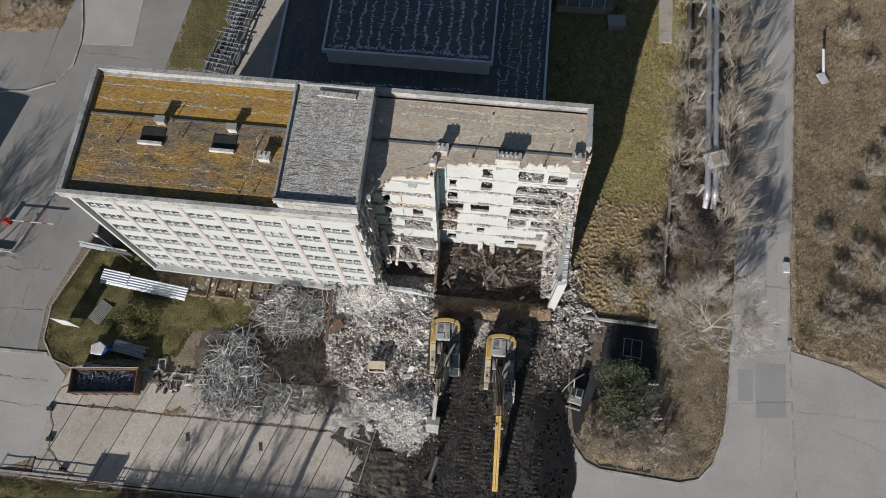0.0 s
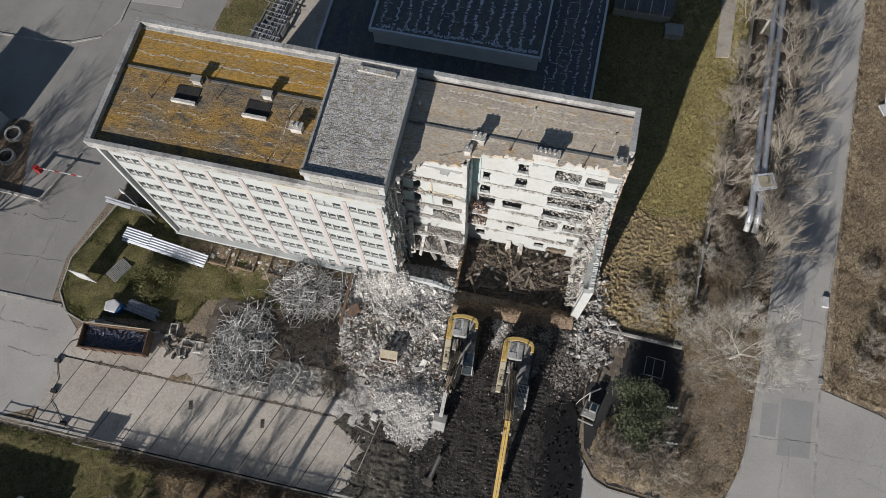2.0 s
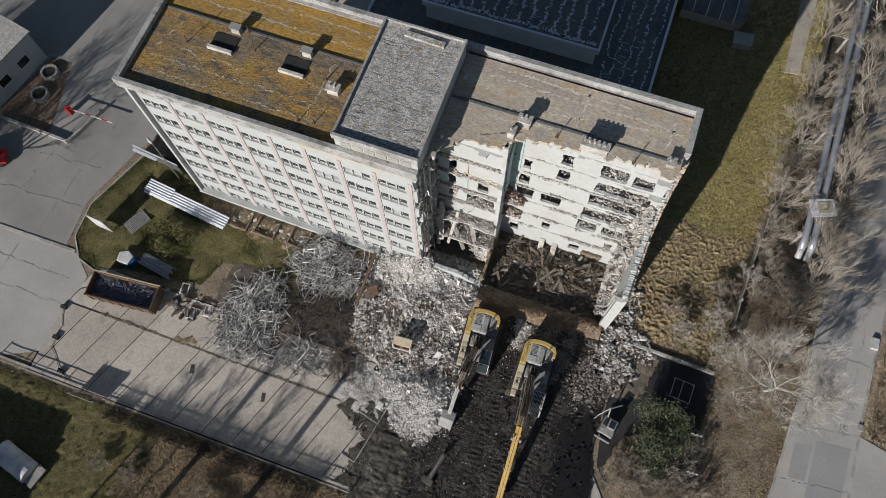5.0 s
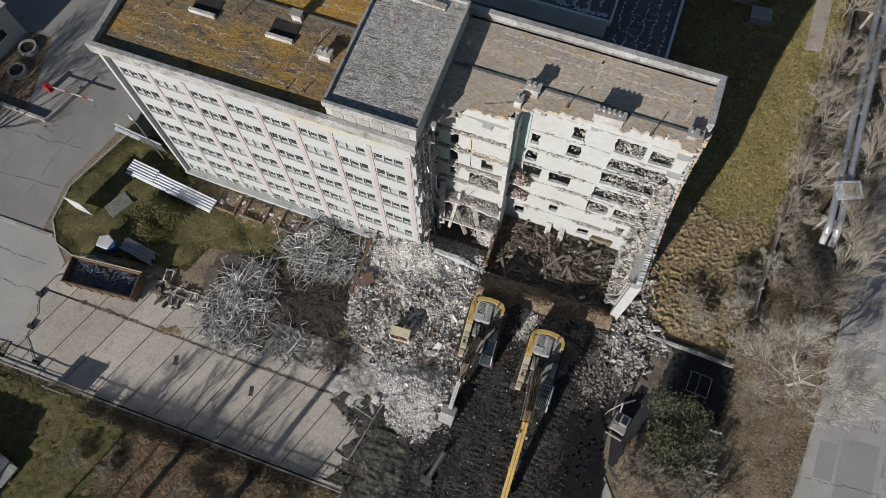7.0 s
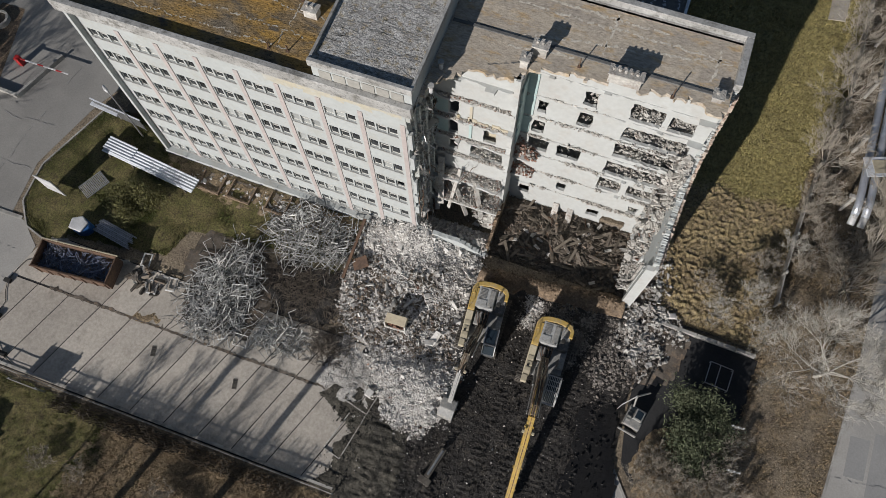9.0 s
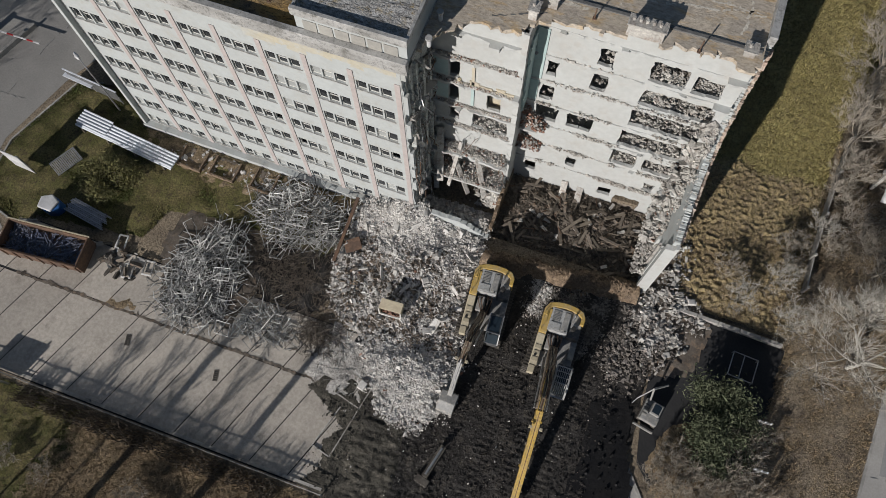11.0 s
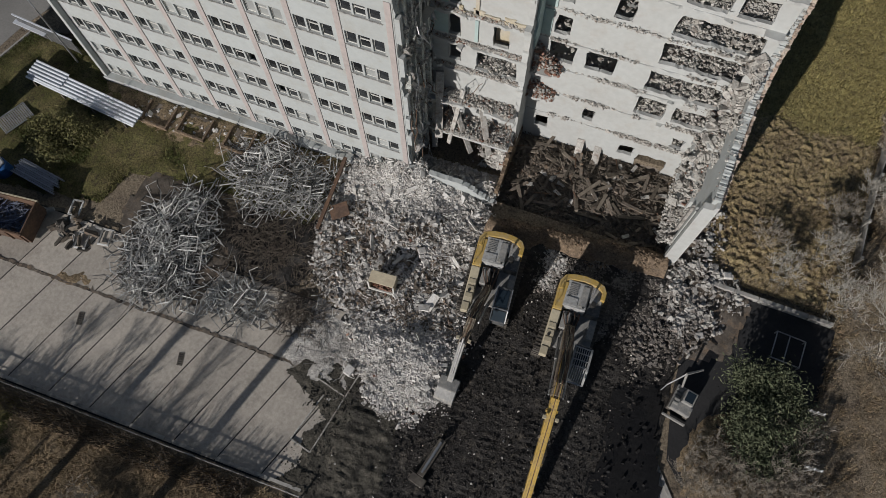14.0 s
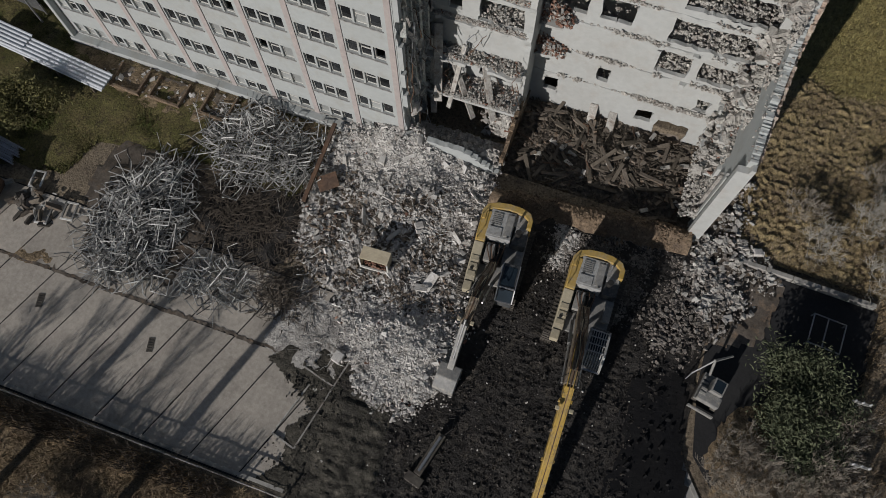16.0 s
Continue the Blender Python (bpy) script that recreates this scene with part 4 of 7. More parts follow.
heap("dark_rubble", "dark dirty rubble between pale concrete", [(-13.5, 11.4), (-13, 17.5), (-6, 18.2), (-3.5, 14), (-3, 10.8), (-9, 10.2)], 9000, 20, field_z, M_DARKRUBBLE, (0.03, 0.2), (0.22, 0.36), 5, dense=lambda x, y: 0.1 + 0.9 * (1 - field_cover(x, y)) ** 2)
heap("plaster_heap", "bright white heap of crushed plaster and concrete", WEST_HEAP, 15000, 8, lambda x, y: field_z(x, y) + 0.03, M_PLASTER, (0.02, 0.12), (0.2, 0.34), 13, soft=0.9, dense=lambda x, y: max(0.1, 0.75 + 1.2 * fbm(x, y, 1.1)), power=3.5)
heap("plaster_heap", "white crushed plaster against the front wall", [(-13.8, 18.2), (-13.4, 20.7), (-5.0, 21.0), (-4.4, 19.4), (-9.0, 18.0)], 9000, 12, lambda x, y: field_z(x, y) + 0.03, M_PLASTER, (0.025, 0.14), (0.2, 0.4), 14, dense=field_cover)
slabs = thing("slab_rubble", "pale broken concrete slabs and bent bars on the rubble", "rubble", (-8, 15, 0))
for i in range(30):
    x, y = rr.uniform(-13, -3.6), rr.uniform(12.2, 20)
    ob = part("broken_slab", Geo().chunk((0, 0, 0), rr.uniform(0.4, 1.2), rr.uniform(0.12, 0.35), rr.uniform(0.06, 0.12), rr), rr.choice((M_RUBBLE, M_BROKEN, M_PLASTER)), slabs)
    ob.matrix_basis = pose(x + 8, y - 15, field_z(x, y) + 0.15, rr.gauss(0, 12), rr.gauss(0, 14), rr.uniform(0, 180))
for x, y, lx, ly, turn in ((-5.2, 12.6, 1.5, 0.7, 70), (-4.7, 13.2, 1.1, 0.5, 20), (-5.6, 12.0, 0.8, 0.5, 130), (-10.4, 15.2, 1.3, 0.3, 30), (-8.2, 14.6, 1.6, 0.25, -10), (-9.4, 14.3, 0.9, 0.4, 60)):
    ob = part("broken_slab", Geo().chunk((0, 0, 0), lx, ly, 0.16, rr), M_PLASTER, slabs)
    ob.matrix_basis = pose(x + 8, y - 15, field_z(x, y) + 0.25, rr.gauss(0, 10), rr.gauss(0, 10), turn)
g = Geo()
for i in range(260):
    x, y = rr.uniform(-13, -3.4), rr.uniform(6, 20.3)
    p, w = [Vector((x + 8, y - 15, field_z(x, y) + 0.12))], rr.uniform(0, 6.3)
    for _ in range(3):
        w += rr.gauss(0, 0.5)
        ln = rr.uniform(0.12, 0.4)
        p.append(p[-1] + Vector((math.cos(w) * ln, math.sin(w) * ln, rr.gauss(0, 0.06))))
    g.tube(p, 0.018, 4)
part("bent_bar", g, M_ALU, slabs, "thin pale bent bars", kind="stuff")
EAST = [(8.6, 17.0), (9.4, 15.2), (11.2, 15.2), (12.8, 17.2), (13.4, 19.6), (12.0, 21.6), (11.2, 25.0), (9.4, 26.5), (9.1, 21.2)]
heap("rubble_heap", "loose white concrete lumps beside the broken gable", EAST, 2600, 8, lambda x, y: 0.2 + 0.25 * (0.5 + fbm(x, y, 0.6)), M_BROKEN, (0.03, 0.28), (0.22, 0.4), 6, dense=lambda x, y: max(0.05, 0.5 + 1.4 * fbm(x, y, 0.7, 5)) * (1.0 if y < 21 else 0.35))
heap("brick_rubble", "reddish broken bricks beside the gable", [(7.0, 14.5), (8.2, 11.8), (10.4, 13.5), (12, 16), (11, 20), (9, 20)], 2200, 12, lambda x, y: 0.24 + 0.2 * (0.5 + fbm(x, y, 0.6)), M_GRAVEL, (0.03, 0.2), (0.2, 0.3), 8)
heap("gravel_heap", "coarse grey gravel around the machines", [(-0.4, 18.6), (0.8, 15.8), (3.2, 15.4), (5.4, 13.6), (8.4, 14.0), (9.0, 19.4), (4.2, 18.9), (1.5, 19.2)], 11000, 10, lambda x, y: 0.22 + 0.08 * fbm(x, y, 1.1), M_GRAVEL, (0.025, 0.12), (0.18, 0.26), 16)
heap("plaster_heap", "pale crushed plaster between the two machines", [(0.9, 18.8), (1.0, 16.4), (1.9, 16.2), (2.5, 18.9)], 1900, 3, lambda x, y: 0.25 + 0.08 * fbm(x, y, 1.1), M_RUBBLE, (0.025, 0.12), (0.15, 0.22), 17, soft=0.5)
heap("clay_clod", "clods of brown clay on the bank", [(-2.6, 18.6), (1.5, 19.0), (4.2, 18.8), (8.2, 19.5), (8.3, 21.3), (-2.8, 21.2)], 4200, 6, lambda x, y: 0.1 + ridge(x, y), M_CLAY, (0.025, 0.16), (0.2, 0.3), 18, "earth", soft=0.4)
heap("mud_lump", "near-black clods at the hollow", [(6.9, -4), (9.4, -4), (11.4, 4), (10.4, 9), (10.2, 11.3), (9.2, 12.8), (7.1, 11.2), (7.5, 7.6)], 420, 4, lambda x, y: 0.36, M_NEARBLACK, (0.03, 0.2), (0.2, 0.3), 19, "mud")
heap("mud_lump", "clods of black mud", [(-8, 4.6), (-8, -3), (9, -3), (9.5, 9), (8.5, 17), (-2.4, 18), (-2.0, 8)], 16000, 12, lambda x, y: 0.1 + ruts(x, y), M_MUD, (0.03, 0.13), (0.15, 0.24), 9, "mud")
heap("stone_scatter", "pale stones scattered in the mud", [(-8, 4.6), (-8, 0), (7, -2), (7.5, 9), (8.5, 18), (-2.4, 18), (-2.0, 8)], 420, 4, lambda x, y: 0.15 + ruts(x, y), M_RUBBLE, (0.025, 0.11), (0.15, 0.24), 10, "rubble")

for cx, cy, s in ((-8.6, 6.7, 0.62), (-7.0, 15.6, 0.5), (12.4, 20.8, 0.5), (11.6, 16.3, 0.45)):
    ob = part("concrete_block", Geo().box(-s * 0.55, s * 0.55, -s * 0.45, s * 0.45, 0, s * 0.6), M_RUBBLE, None, "pale broken concrete block on the rubble", bevel=0.06, category="rubble", group="large concrete blocks")
    ob.matrix_basis = pose(cx, cy, (field_z(cx, cy) if -8 < cx < 0 else 0.2) + 0.02, rr.uniform(-9, 9), rr.uniform(-9, 9), rr.uniform(0, 90))


def pit_z(x, y):
    return -0.85 + 0.6 * hump(x, y, 2.6, 24.2, 4.5, 2.6, 1.0) + 0.25 * fbm(x, y, 0.7)


PITP = [(-3.5, 21.2), (8.3, 21.2), (8.3, 27.1), (-3.5, 27.1)]
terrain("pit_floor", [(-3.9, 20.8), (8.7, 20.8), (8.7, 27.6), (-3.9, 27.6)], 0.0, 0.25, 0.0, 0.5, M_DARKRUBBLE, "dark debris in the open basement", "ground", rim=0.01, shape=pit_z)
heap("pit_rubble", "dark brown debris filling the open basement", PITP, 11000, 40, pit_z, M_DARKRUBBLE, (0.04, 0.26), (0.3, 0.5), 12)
timbers = thing("timber_debris", "tangled broken dark timbers and beams in the basement", "debris", (2.4, 24.2, -1.0))
rt = random.Random(15)
beam_meshes = [Geo().box(-l / 2, l / 2, -w / 2, w / 2, -h / 2, h / 2).mesh("beam", m) for l, w, h, m in ((1.9, 0.22, 0.16, M_WOOD), (1.3, 0.16, 0.1, M_WOOD), (0.9, 0.14, 0.07, M_WOOD), (1.6, 0.2, 0.14, M_DARKRUBBLE), (0.6, 0.25, 0.1, M_BROKEN), (1.2, 0.07, 0.06, M_RUST))]
for i in range(120):
    x, y = rt.uniform(-3.2, 7.6), rt.uniform(21.4, 26.9)
    ob = part("beam", rt.choice(beam_meshes), None, timbers)
    out = math.degrees(math.atan2(y - 23.0, x - 3.0)) + rt.gauss(0, 75)
    ob.matrix_basis = pose(x - 2.4, y - 24.2, pit_z(x, y) + 1.0 + rt.uniform(0.02, 0.25), 0, rt.gauss(0, 14), out)
g = Geo()
for _ in range(800):
    x, y = rt.uniform(-3.3, 7.8), rt.uniform(21.3, 27.0)
    w, ln = math.atan2(y - 23.0, x - 3.0) + rt.gauss(0, 0.8), rt.uniform(0.2, 0.9)
    z = pit_z(x, y) + 1.0 + rt.uniform(0.03, 0.2)
    g.bar((x - 2.4, y - 24.2, z), (x - 2.4 + math.cos(w) * ln, y - 24.2 + math.sin(w) * ln, z + rt.gauss(0, 0.1)), 0.06, 0.04)
part("splinter", g, M_WOOD, timbers, "dark wooden splinters", kind="stuff")
for x, tilt in ((0.7, 50), (2.0, 38)):
    ob = part("beam", Geo().box(-1.6, 1.6, -0.26, 0.26, -0.12, 0.12), M_BROKEN, timbers, "leaning concrete beam", bevel=0.03)
    ob.matrix_basis = pose(x - 2.4, 26.3 - 24.2, 0.35, 0, -tilt, 95)

# rubble and loose wreckage on every storey of the broken part
wreck = thing("storey_rubble", "pale rubble lying in the opened storeys", "rubble", (0, 26, 0))
g1, g2, g3 = Geo(), Geo(), Geo()
rs = random.Random(19)
for z in FLOORS[:-1]:
    for _ in range(2200):
        x = rs.uniform(2.9, 8.3)
        y = rs.uniform(27.55, 30.5)
        s = 0.04 + 0.17 * rs.random() ** 2.5
        pile = max(0.0, 1.25 - 0.55 * abs(y - 28.3)) * (0.6 + 0.8 * fbm(x, z, 0.6))
        g1.chunk((x, y - 26, z + rs.uniform(0, max(0.08, pile))), s * 1.4, s, s * 0.8, rs)
    for _ in range(420):
        x, y = rs.uniform(-3.6, 2.6), rs.uniform(27.2, 29.5)
        s = 0.05 + 0.2 * rs.random() ** 2
        g1.chunk((x, y - 26, z + 0.06 + rs.uniform(0, 1.0) * max(0, y - 27.4)), s * 1.4, s, s * 0.8, rs)
    reach = {2.6: 1.7, 5.25: 0.9}.get(z, 0.15)
    for _ in range(int(420 + 900 * reach)):
        x, y = rs.uniform(-9.3, -3.9), rs.uniform(25.25 - reach, 25.3)
        s = 0.03 + 0.1 * rs.random() ** 2
        (g3 if rs.random() < 0.08 else g1).chunk((x, y - 26, z + rs.uniform(0, 0.3)), s * 1.4, s, s * 0.8, rs)
    if z in (8.2, 7.9):
        for _ in range(420):
            x, y = rs.uniform(-6.8, -4.3), rs.uniform(25.4, 26.6)
            s = 0.04 + 0.12 * rs.random() ** 2
            g1.chunk((x, y - 26, z + 0.1 + rs.uniform(0, 1.2) * max(0.2, y - 25.3)), s * 1.4, s, s * 0.8, rs)
    if z in (5.25, 7.9):
        for _ in range(700):
            x, y = rs.uniform(-3.65, -1.9), rs.uniform(26.5, 27.4)
            s = 0.04 + 0.14 * rs.random() ** 2
            top = 2.3 if z > 6 else 1.0
            (g3 if rs.random() < 0.45 else g1).chunk((x, y - 26, z + rs.uniform(0, top) * max(0.1, 1 - (x + 3.65) / 2)), s * 1.4, s, s * 0.8, rs)
    for _ in range(140):
        x, y = rs.uniform(-9.7, -9.4), rs.uniform(21.2, 25.3)
        s = 0.05 + 0.2 * rs.random() ** 2
        g2.chunk((x, y - 26, z + rs.uniform(-1.2, 0.9)), s * 0.7, s * 1.2, s * rs.choice((1, 1, 3)), rs)
# heap that slid down beside the cross wall and on the ground floor
for _ in range(1100):
    x = rs.gauss(-4.3, 0.6)
    y = rs.uniform(23.2, 25.4)
    zt = max(0.0, (y - 22.9)) * 1.3 + 0.7 * fbm(x, y, 0.7)
    s = 0.06 + 0.28 * rs.random() ** 2.2
    if -9.6 < x < -3.8:
        (g3 if rs.random() < 0.14 else g1).chunk((x, y - 26, zt * rs.uniform(0.6, 1)), s * 1.4, s, s * 0.8, rs)
for _ in range(1500):
    x, y = rs.uniform(-9.9, -3.8), rs.uniform(20.98, 22.6)
    s = 0.08 + 0.35 * rs.random() ** 2
    g1.chunk((x, y - 26, 0.1 + 0.6 * rs.random() * (1.3 - abs(y - 21.6))), s * 1.5, s, s * 0.7, rs)
# talus of pale rubble against the inside of the gable
for _ in range(1700):
    x, y = 8.5 - 1.1 * rs.random() ** 1.5, rs.uniform(21.6, 27.2)
    top = (0.5 + (y - 21.6) * 0.7 + 1.6 * fbm(y, 2, 0.8)) * (1 - (8.5 - x) / 1.2)
    s = 0.04 + 0.15 * rs.random() ** 2.2
    g2.chunk((x, y - 26, -0.9 + (top + 1.2) * (0.75 + 0.25 * rs.random())), s, s * 1.4, s * 0.8, rs)
# rubble banked into the corner of the gable on each storey, and along the slab edges
for z, y1 in ((2.6, 23.6), (5.25, 24.2), (7.9, 24.9), (10.55, 25.9), (13.2, 26.4)):
    for _ in range(620):
        y = 27.2 - (27.2 - y1) * rs.random() ** 1.3
        x = 8.5 - 1.3 * rs.random() ** 1.4 * (0.4 + 0.6 * (y - y1) / (27.2 - y1))
        top = 1.5 * max(0.05, (y - y1) / (27.2 - y1)) * max(0.1, 1 - (8.5 - x) / 1.4) * (0.7 + 0.9 * fbm(y, z, 0.9, 7))
        s = 0.04 + 0.17 * rs.random() ** 2.4
        (g3 if rs.random() < 0.05 else g1).chunk((x, y - 26, z + rs.uniform(-0.05, max(0.06, top))), s * rs.uniform(0.8, 1.8), s * 1.2, s * 0.8, rs)
    for _ in range(26):
        y = rs.uniform(y1, 27.2)
        g1.chunk((8.4 - 1.0 * rs.random() ** 1.3, y - 26, z + rs.uniform(0.0, 0.9) * (y - y1) / (27.2 - y1)), rs.uniform(0.2, 0.55), rs.uniform(0.2, 0.7), rs.uniform(0.12, 0.3), rs)
    for _ in range(260):
        g2.chunk((8.5 - abs(rs.gauss(0, 0.12)), rs.uniform(y1 - 0.6, 27.0) - 26, z - rs.random() ** 1.5 * 1.3), 0.05, rs.uniform(0.04, 0.2), rs.uniform(0.05, 0.35), rs)
for z, n in ((2.6, 1500), (5.25, 900), (7.9, 500), (10.55, 400), (13.2, 300)):
    for _ in range(n):
        x = rs.uniform(-3.3, 8.2)
        if fbm(x, z, 0.35, 9) < -0.12 + 0.25 * (x < 0):
            continue
        s = 0.025 + 0.1 * rs.random() ** 2.2
        g1.chunk((x, SP - 26 - 0.04 - 0.2 * rs.random(), z + 0.03 + 0.28 * rs.random() ** 2), s * 1.5, s, s * 0.8, rs)
# rubble along the top of the broken gable
for i in range(220):
    k = rs.randrange(4, 9)
    a, b = GABLE[k], GABLE[k + 1]
    t = rs.random()
    s = 0.04 + 0.16 * rs.random() ** 3
    y, z = a[0] + (b[0] - a[0]) * t, a[1] + (b[1] - a[1]) * t
    g1.chunk((rs.uniform(8.3, 8.95), y - 26, z + 0.1 - rs.random() * 0.4), s, s * 1.4, s * 0.8, rs)
part("rubble", g1, M_BROKEN, wreck, kind="stuff")
part("torn_rubble", g2, M_BROKEN, wreck, "torn grey concrete", kind="stuff")
part("brick_rubble", g3, M_BRICK, wreck, "broken red brick", kind="stuff")

# torn panels, bars and cables that hang from the open end
hang = thing("hanging_wreckage", "torn grey panels and bent bars hanging from the open end", "debris", (-9.6, 23, 10))
rh = random.Random(23)
for i in range(70):
    y, z = rh.uniform(21.2, 25.2), rh.uniform(1.0, 18.5)
    a = Vector((rh.uniform(-0.05, 0.3), y - 23, z - 10))
    if rh.random() < 0.45:
        ob = part("torn_panel", Geo().chunk(a, rh.uniform(0.05, 0.16), rh.uniform(0.15, 0.5), rh.uniform(0.5, 1.7), rh), rh.choice((M_TORN, M_TORN, M_BROKEN, M_PLINTH, M_RUBBLE)), hang)
    else:
        p = [a]
        for _ in range(4):
            p.append(p[-1] + Vector((rh.uniform(-0.15, 0.35), rh.uniform(-0.5, 0.3), -rh.uniform(0.2, 0.6))))
        part("bent_bar", Geo().tube(p, 0.03, 4), rh.choice((M_RUST, M_STEEL)), hang)
for i in range(14):
    x, z = rh.uniform(-9.0, -3.9), rh.uniform(2.0, 9.0)
    p = [Vector((x + 9.6, 1.6 + rh.uniform(-0.3, 0.4), z - 10))]
    for _ in range(4):
        p.append(p[-1] + Vector((rh.uniform(-0.35, 0.35), rh.uniform(-0.45, 0.1), -rh.uniform(0.15, 0.5))))
    part("bent_bar", Geo().tube(p, 0.022, 4), rh.choice((M_RUST, M_STEEL, M_RUST)), hang)
# long slabs that slid down in the left bay
for x0, z0, x1, z1, w in ((-8.4, 5.6, -6.3, 1.2, 0.35), (-7.4, 6.2, -7.9, 1.6, 0.3), (-6.2, 5.2, -5.0, 1.6, 0.4), (-9.0, 7.5, -8.6, 2.0, 0.5), (-9.4, 6.0, -8.9, 0.5, 0.4)):
    part("fallen_slab", Geo().bar((x0 + 9.6, 1.9, z0 - 10), (x1 + 9.6, 0.4, z1 - 10), w, 0.16), M_BROKEN, hang, bevel=0.02)
# painted remains of rooms
rooms = thing("room_remains", "remains of teal and ochre painted partition walls", "wall", (-6, 25, 0))
for geo, m in ((Geo().box(-3.55, -2.55, 0.2, 0.285, 13.75, 15.5), M_TEAL), (Geo().box(-3.55, -2.55, 0.2, 0.285, 11.1, 12.8), M_TEAL), (Geo().box(-3.5, -2.55, 0.2, 0.285, 8.7, 10.2), M_WHITE),
               (Geo().plate(steps(0.4, 2.25, 0.3), steps(10.8, 18.4, 0.4), lambda y, z: y > 0.8 + 0.4 * fbm(y, z, 1), 2.32, 2.44, "x", 0.08, 5), M_TEAL),
               (Geo().box(2.45, 3.1, 2.21, 2.285, 13.3, 18.3), M_TEAL), (Geo().box(2.45, 3.0, 2.21, 2.285, 10.8, 13.0), M_TEAL),
               (Geo().plate(steps(-1.9, 1.9, 0.3), steps(13.25, 13.95, 0.17), lambda x, z: z < 13.65 + 0.5 * fbm(x, z, 0.8), 0.285, 0.2, "y", 0.06, 7), M_OCHRE), (Geo().box(-0.95, -0.75, 0.2, 0.285, 13.25, 15.5), M_OCHRE), (Geo().box(-0.95, -0.75, 0.2, 0.285, 11.0, 12.9), M_TEAL),
               (Geo().box(0.1, 1.1, 1.0, 1.06, 10.6, 12.7), M_OCHRE)):
    part("painted_wall", geo, m, rooms)

# ---- scrap heaps ----


def frame_geo(w, h, t):
    return Geo().box(0, w, 0, t, 0, t).box(0, w, h - t, h, 0, t).box(0, t, t, h - t, 0, t).box(w - t, w, t, h - t, 0, t)


scrap_frames = [frame_geo(w, h, 0.05).mesh("scrap_frame", M_ALU) for w, h in ((0.7, 1.0), (0.9, 1.2), (0.6, 1.3), (1.0, 1.5), (0.5, 0.8))]


def scrap_heap(name, label, cx, cy, rx, ry, h, n_bars, n_frames, seed, material=M_ALU):
    rnd = random.Random(seed)
    root = thing(name, label, "scrap", (cx, cy, 0.05))
    g = Geo()

    def spot():
        while True:
            u, v = rnd.uniform(-1.1, 1.1), rnd.uniform(-1.1, 1.1)
            r = math.hypot(u, v) * (1 + 0.35 * fbm(u * 2 + cx, v * 2, 1.0))
            if r < 1:
                return u * rx, v * ry, h * (1 - r * r) * rnd.uniform(0.45, 1.0) + 0.05

    for _ in range(n_bars):
        x, y, z = spot()
        w = rnd.uniform(0, 6.3)
        ln = 0.3 + 1.5 * rnd.random() ** 1.5
        up = rnd.gauss(0, 0.22)
        a = Vector((x, y, z))
        b = a + Vector((math.cos(w) * ln, math.sin(w) * ln, up * ln))
        b.z = max(b.z, 0.04)
        t = rnd.choice((0.018, 0.022, 0.03, 0.045))
        g.bar(a, b, t * rnd.uniform(1, 1.7), t)
        if rnd.random() < 0.35:
            w2 = w + rnd.choice((1.57, -1.57, 0.5, -0.4))
            c = b + Vector((math.cos(w2) * ln * 0.5, math.sin(w2) * ln * 0.5, rnd.gauss(0, 0.1)))
            c.z = max(c.z, 0.04)
            g.bar(b, c, t, t)
    part("scrap_bar", g, material, root, "tangled pale aluminium bars", kind="stuff")
    for _ in range(n_frames):
        x, y, z = spot()
        ob = part("scrap_frame", rnd.choice(scrap_frames), None, root)
        ob.matrix_basis = pose(x, y, z + 0.15, rnd.gauss(0, 16), rnd.gauss(0, 16), rnd.uniform(0, 360))
    return root


scrap_heap("scrap_heap", "tangled heap of pale aluminium window frames on concrete", -23.2, 10.5, 2.7, 4.1, 1.1, 1300, 60, 31)
scrap_heap("scrap_heap", "tangled heap of aluminium window frames beside the block", -18.2, 17.4, 3.9, 2.5, 1.0, 850, 90, 32)
scrap_heap("scrap_heap", "low heap of flattened aluminium scrap on the slabs", -17.2, 8.4, 2.1, 1.1, 0.35, 200, 18, 33)
terrain("dirt_patch", [(-27.6, 12.0), (-25.8, 6.9), (-19.6, 7.3), (-18.6, 12.4), (-22, 15.4), (-27, 15.4)], 0.06, 0.3, 0.14, 0.9, M_DARKRUBBLE, "dark uneven ground under the scrap", "ground")
terrain("dirt_patch", [(-13.2, 6.2), (-13.4, 8.8), (-12.2, 10.6), (-9.6, 9.4), (-7.8, 5.8), (-8.6, 3.6), (-10.4, 4.4)], 0.07, 0.25, 0.12, 0.9, M_DUST, "grey dirt and splinters at the end of the slabs", "ground")
brown = thing("branch_debris", "brown heap of branches and rotten wood", "debris", (-17, 13, 0.05))
g = Geo()
for _ in range(1500):
    x, y = rs.gauss(0, 2.2), rs.gauss(0, 1.3)
    w, ln = rs.uniform(0, 6.3), rs.uniform(0.2, 1.0)
    z = 0.05 + rs.uniform(0, 0.35) * math.exp(-(x * x / 8 + y * y / 3))
    g.bar((x, y, z), (x + math.cos(w) * ln, y + math.sin(w) * ln, z + rs.gauss(0, 0.08)), 0.03, 0.03)
part("branch", g, M_DARKBARK, brown, kind="stuff")
brown2 = thing("branch_debris", "dark uprooted shrub and splinters on the slabs", "debris", (-13.2, 9.0, 0.1))
g = Geo()
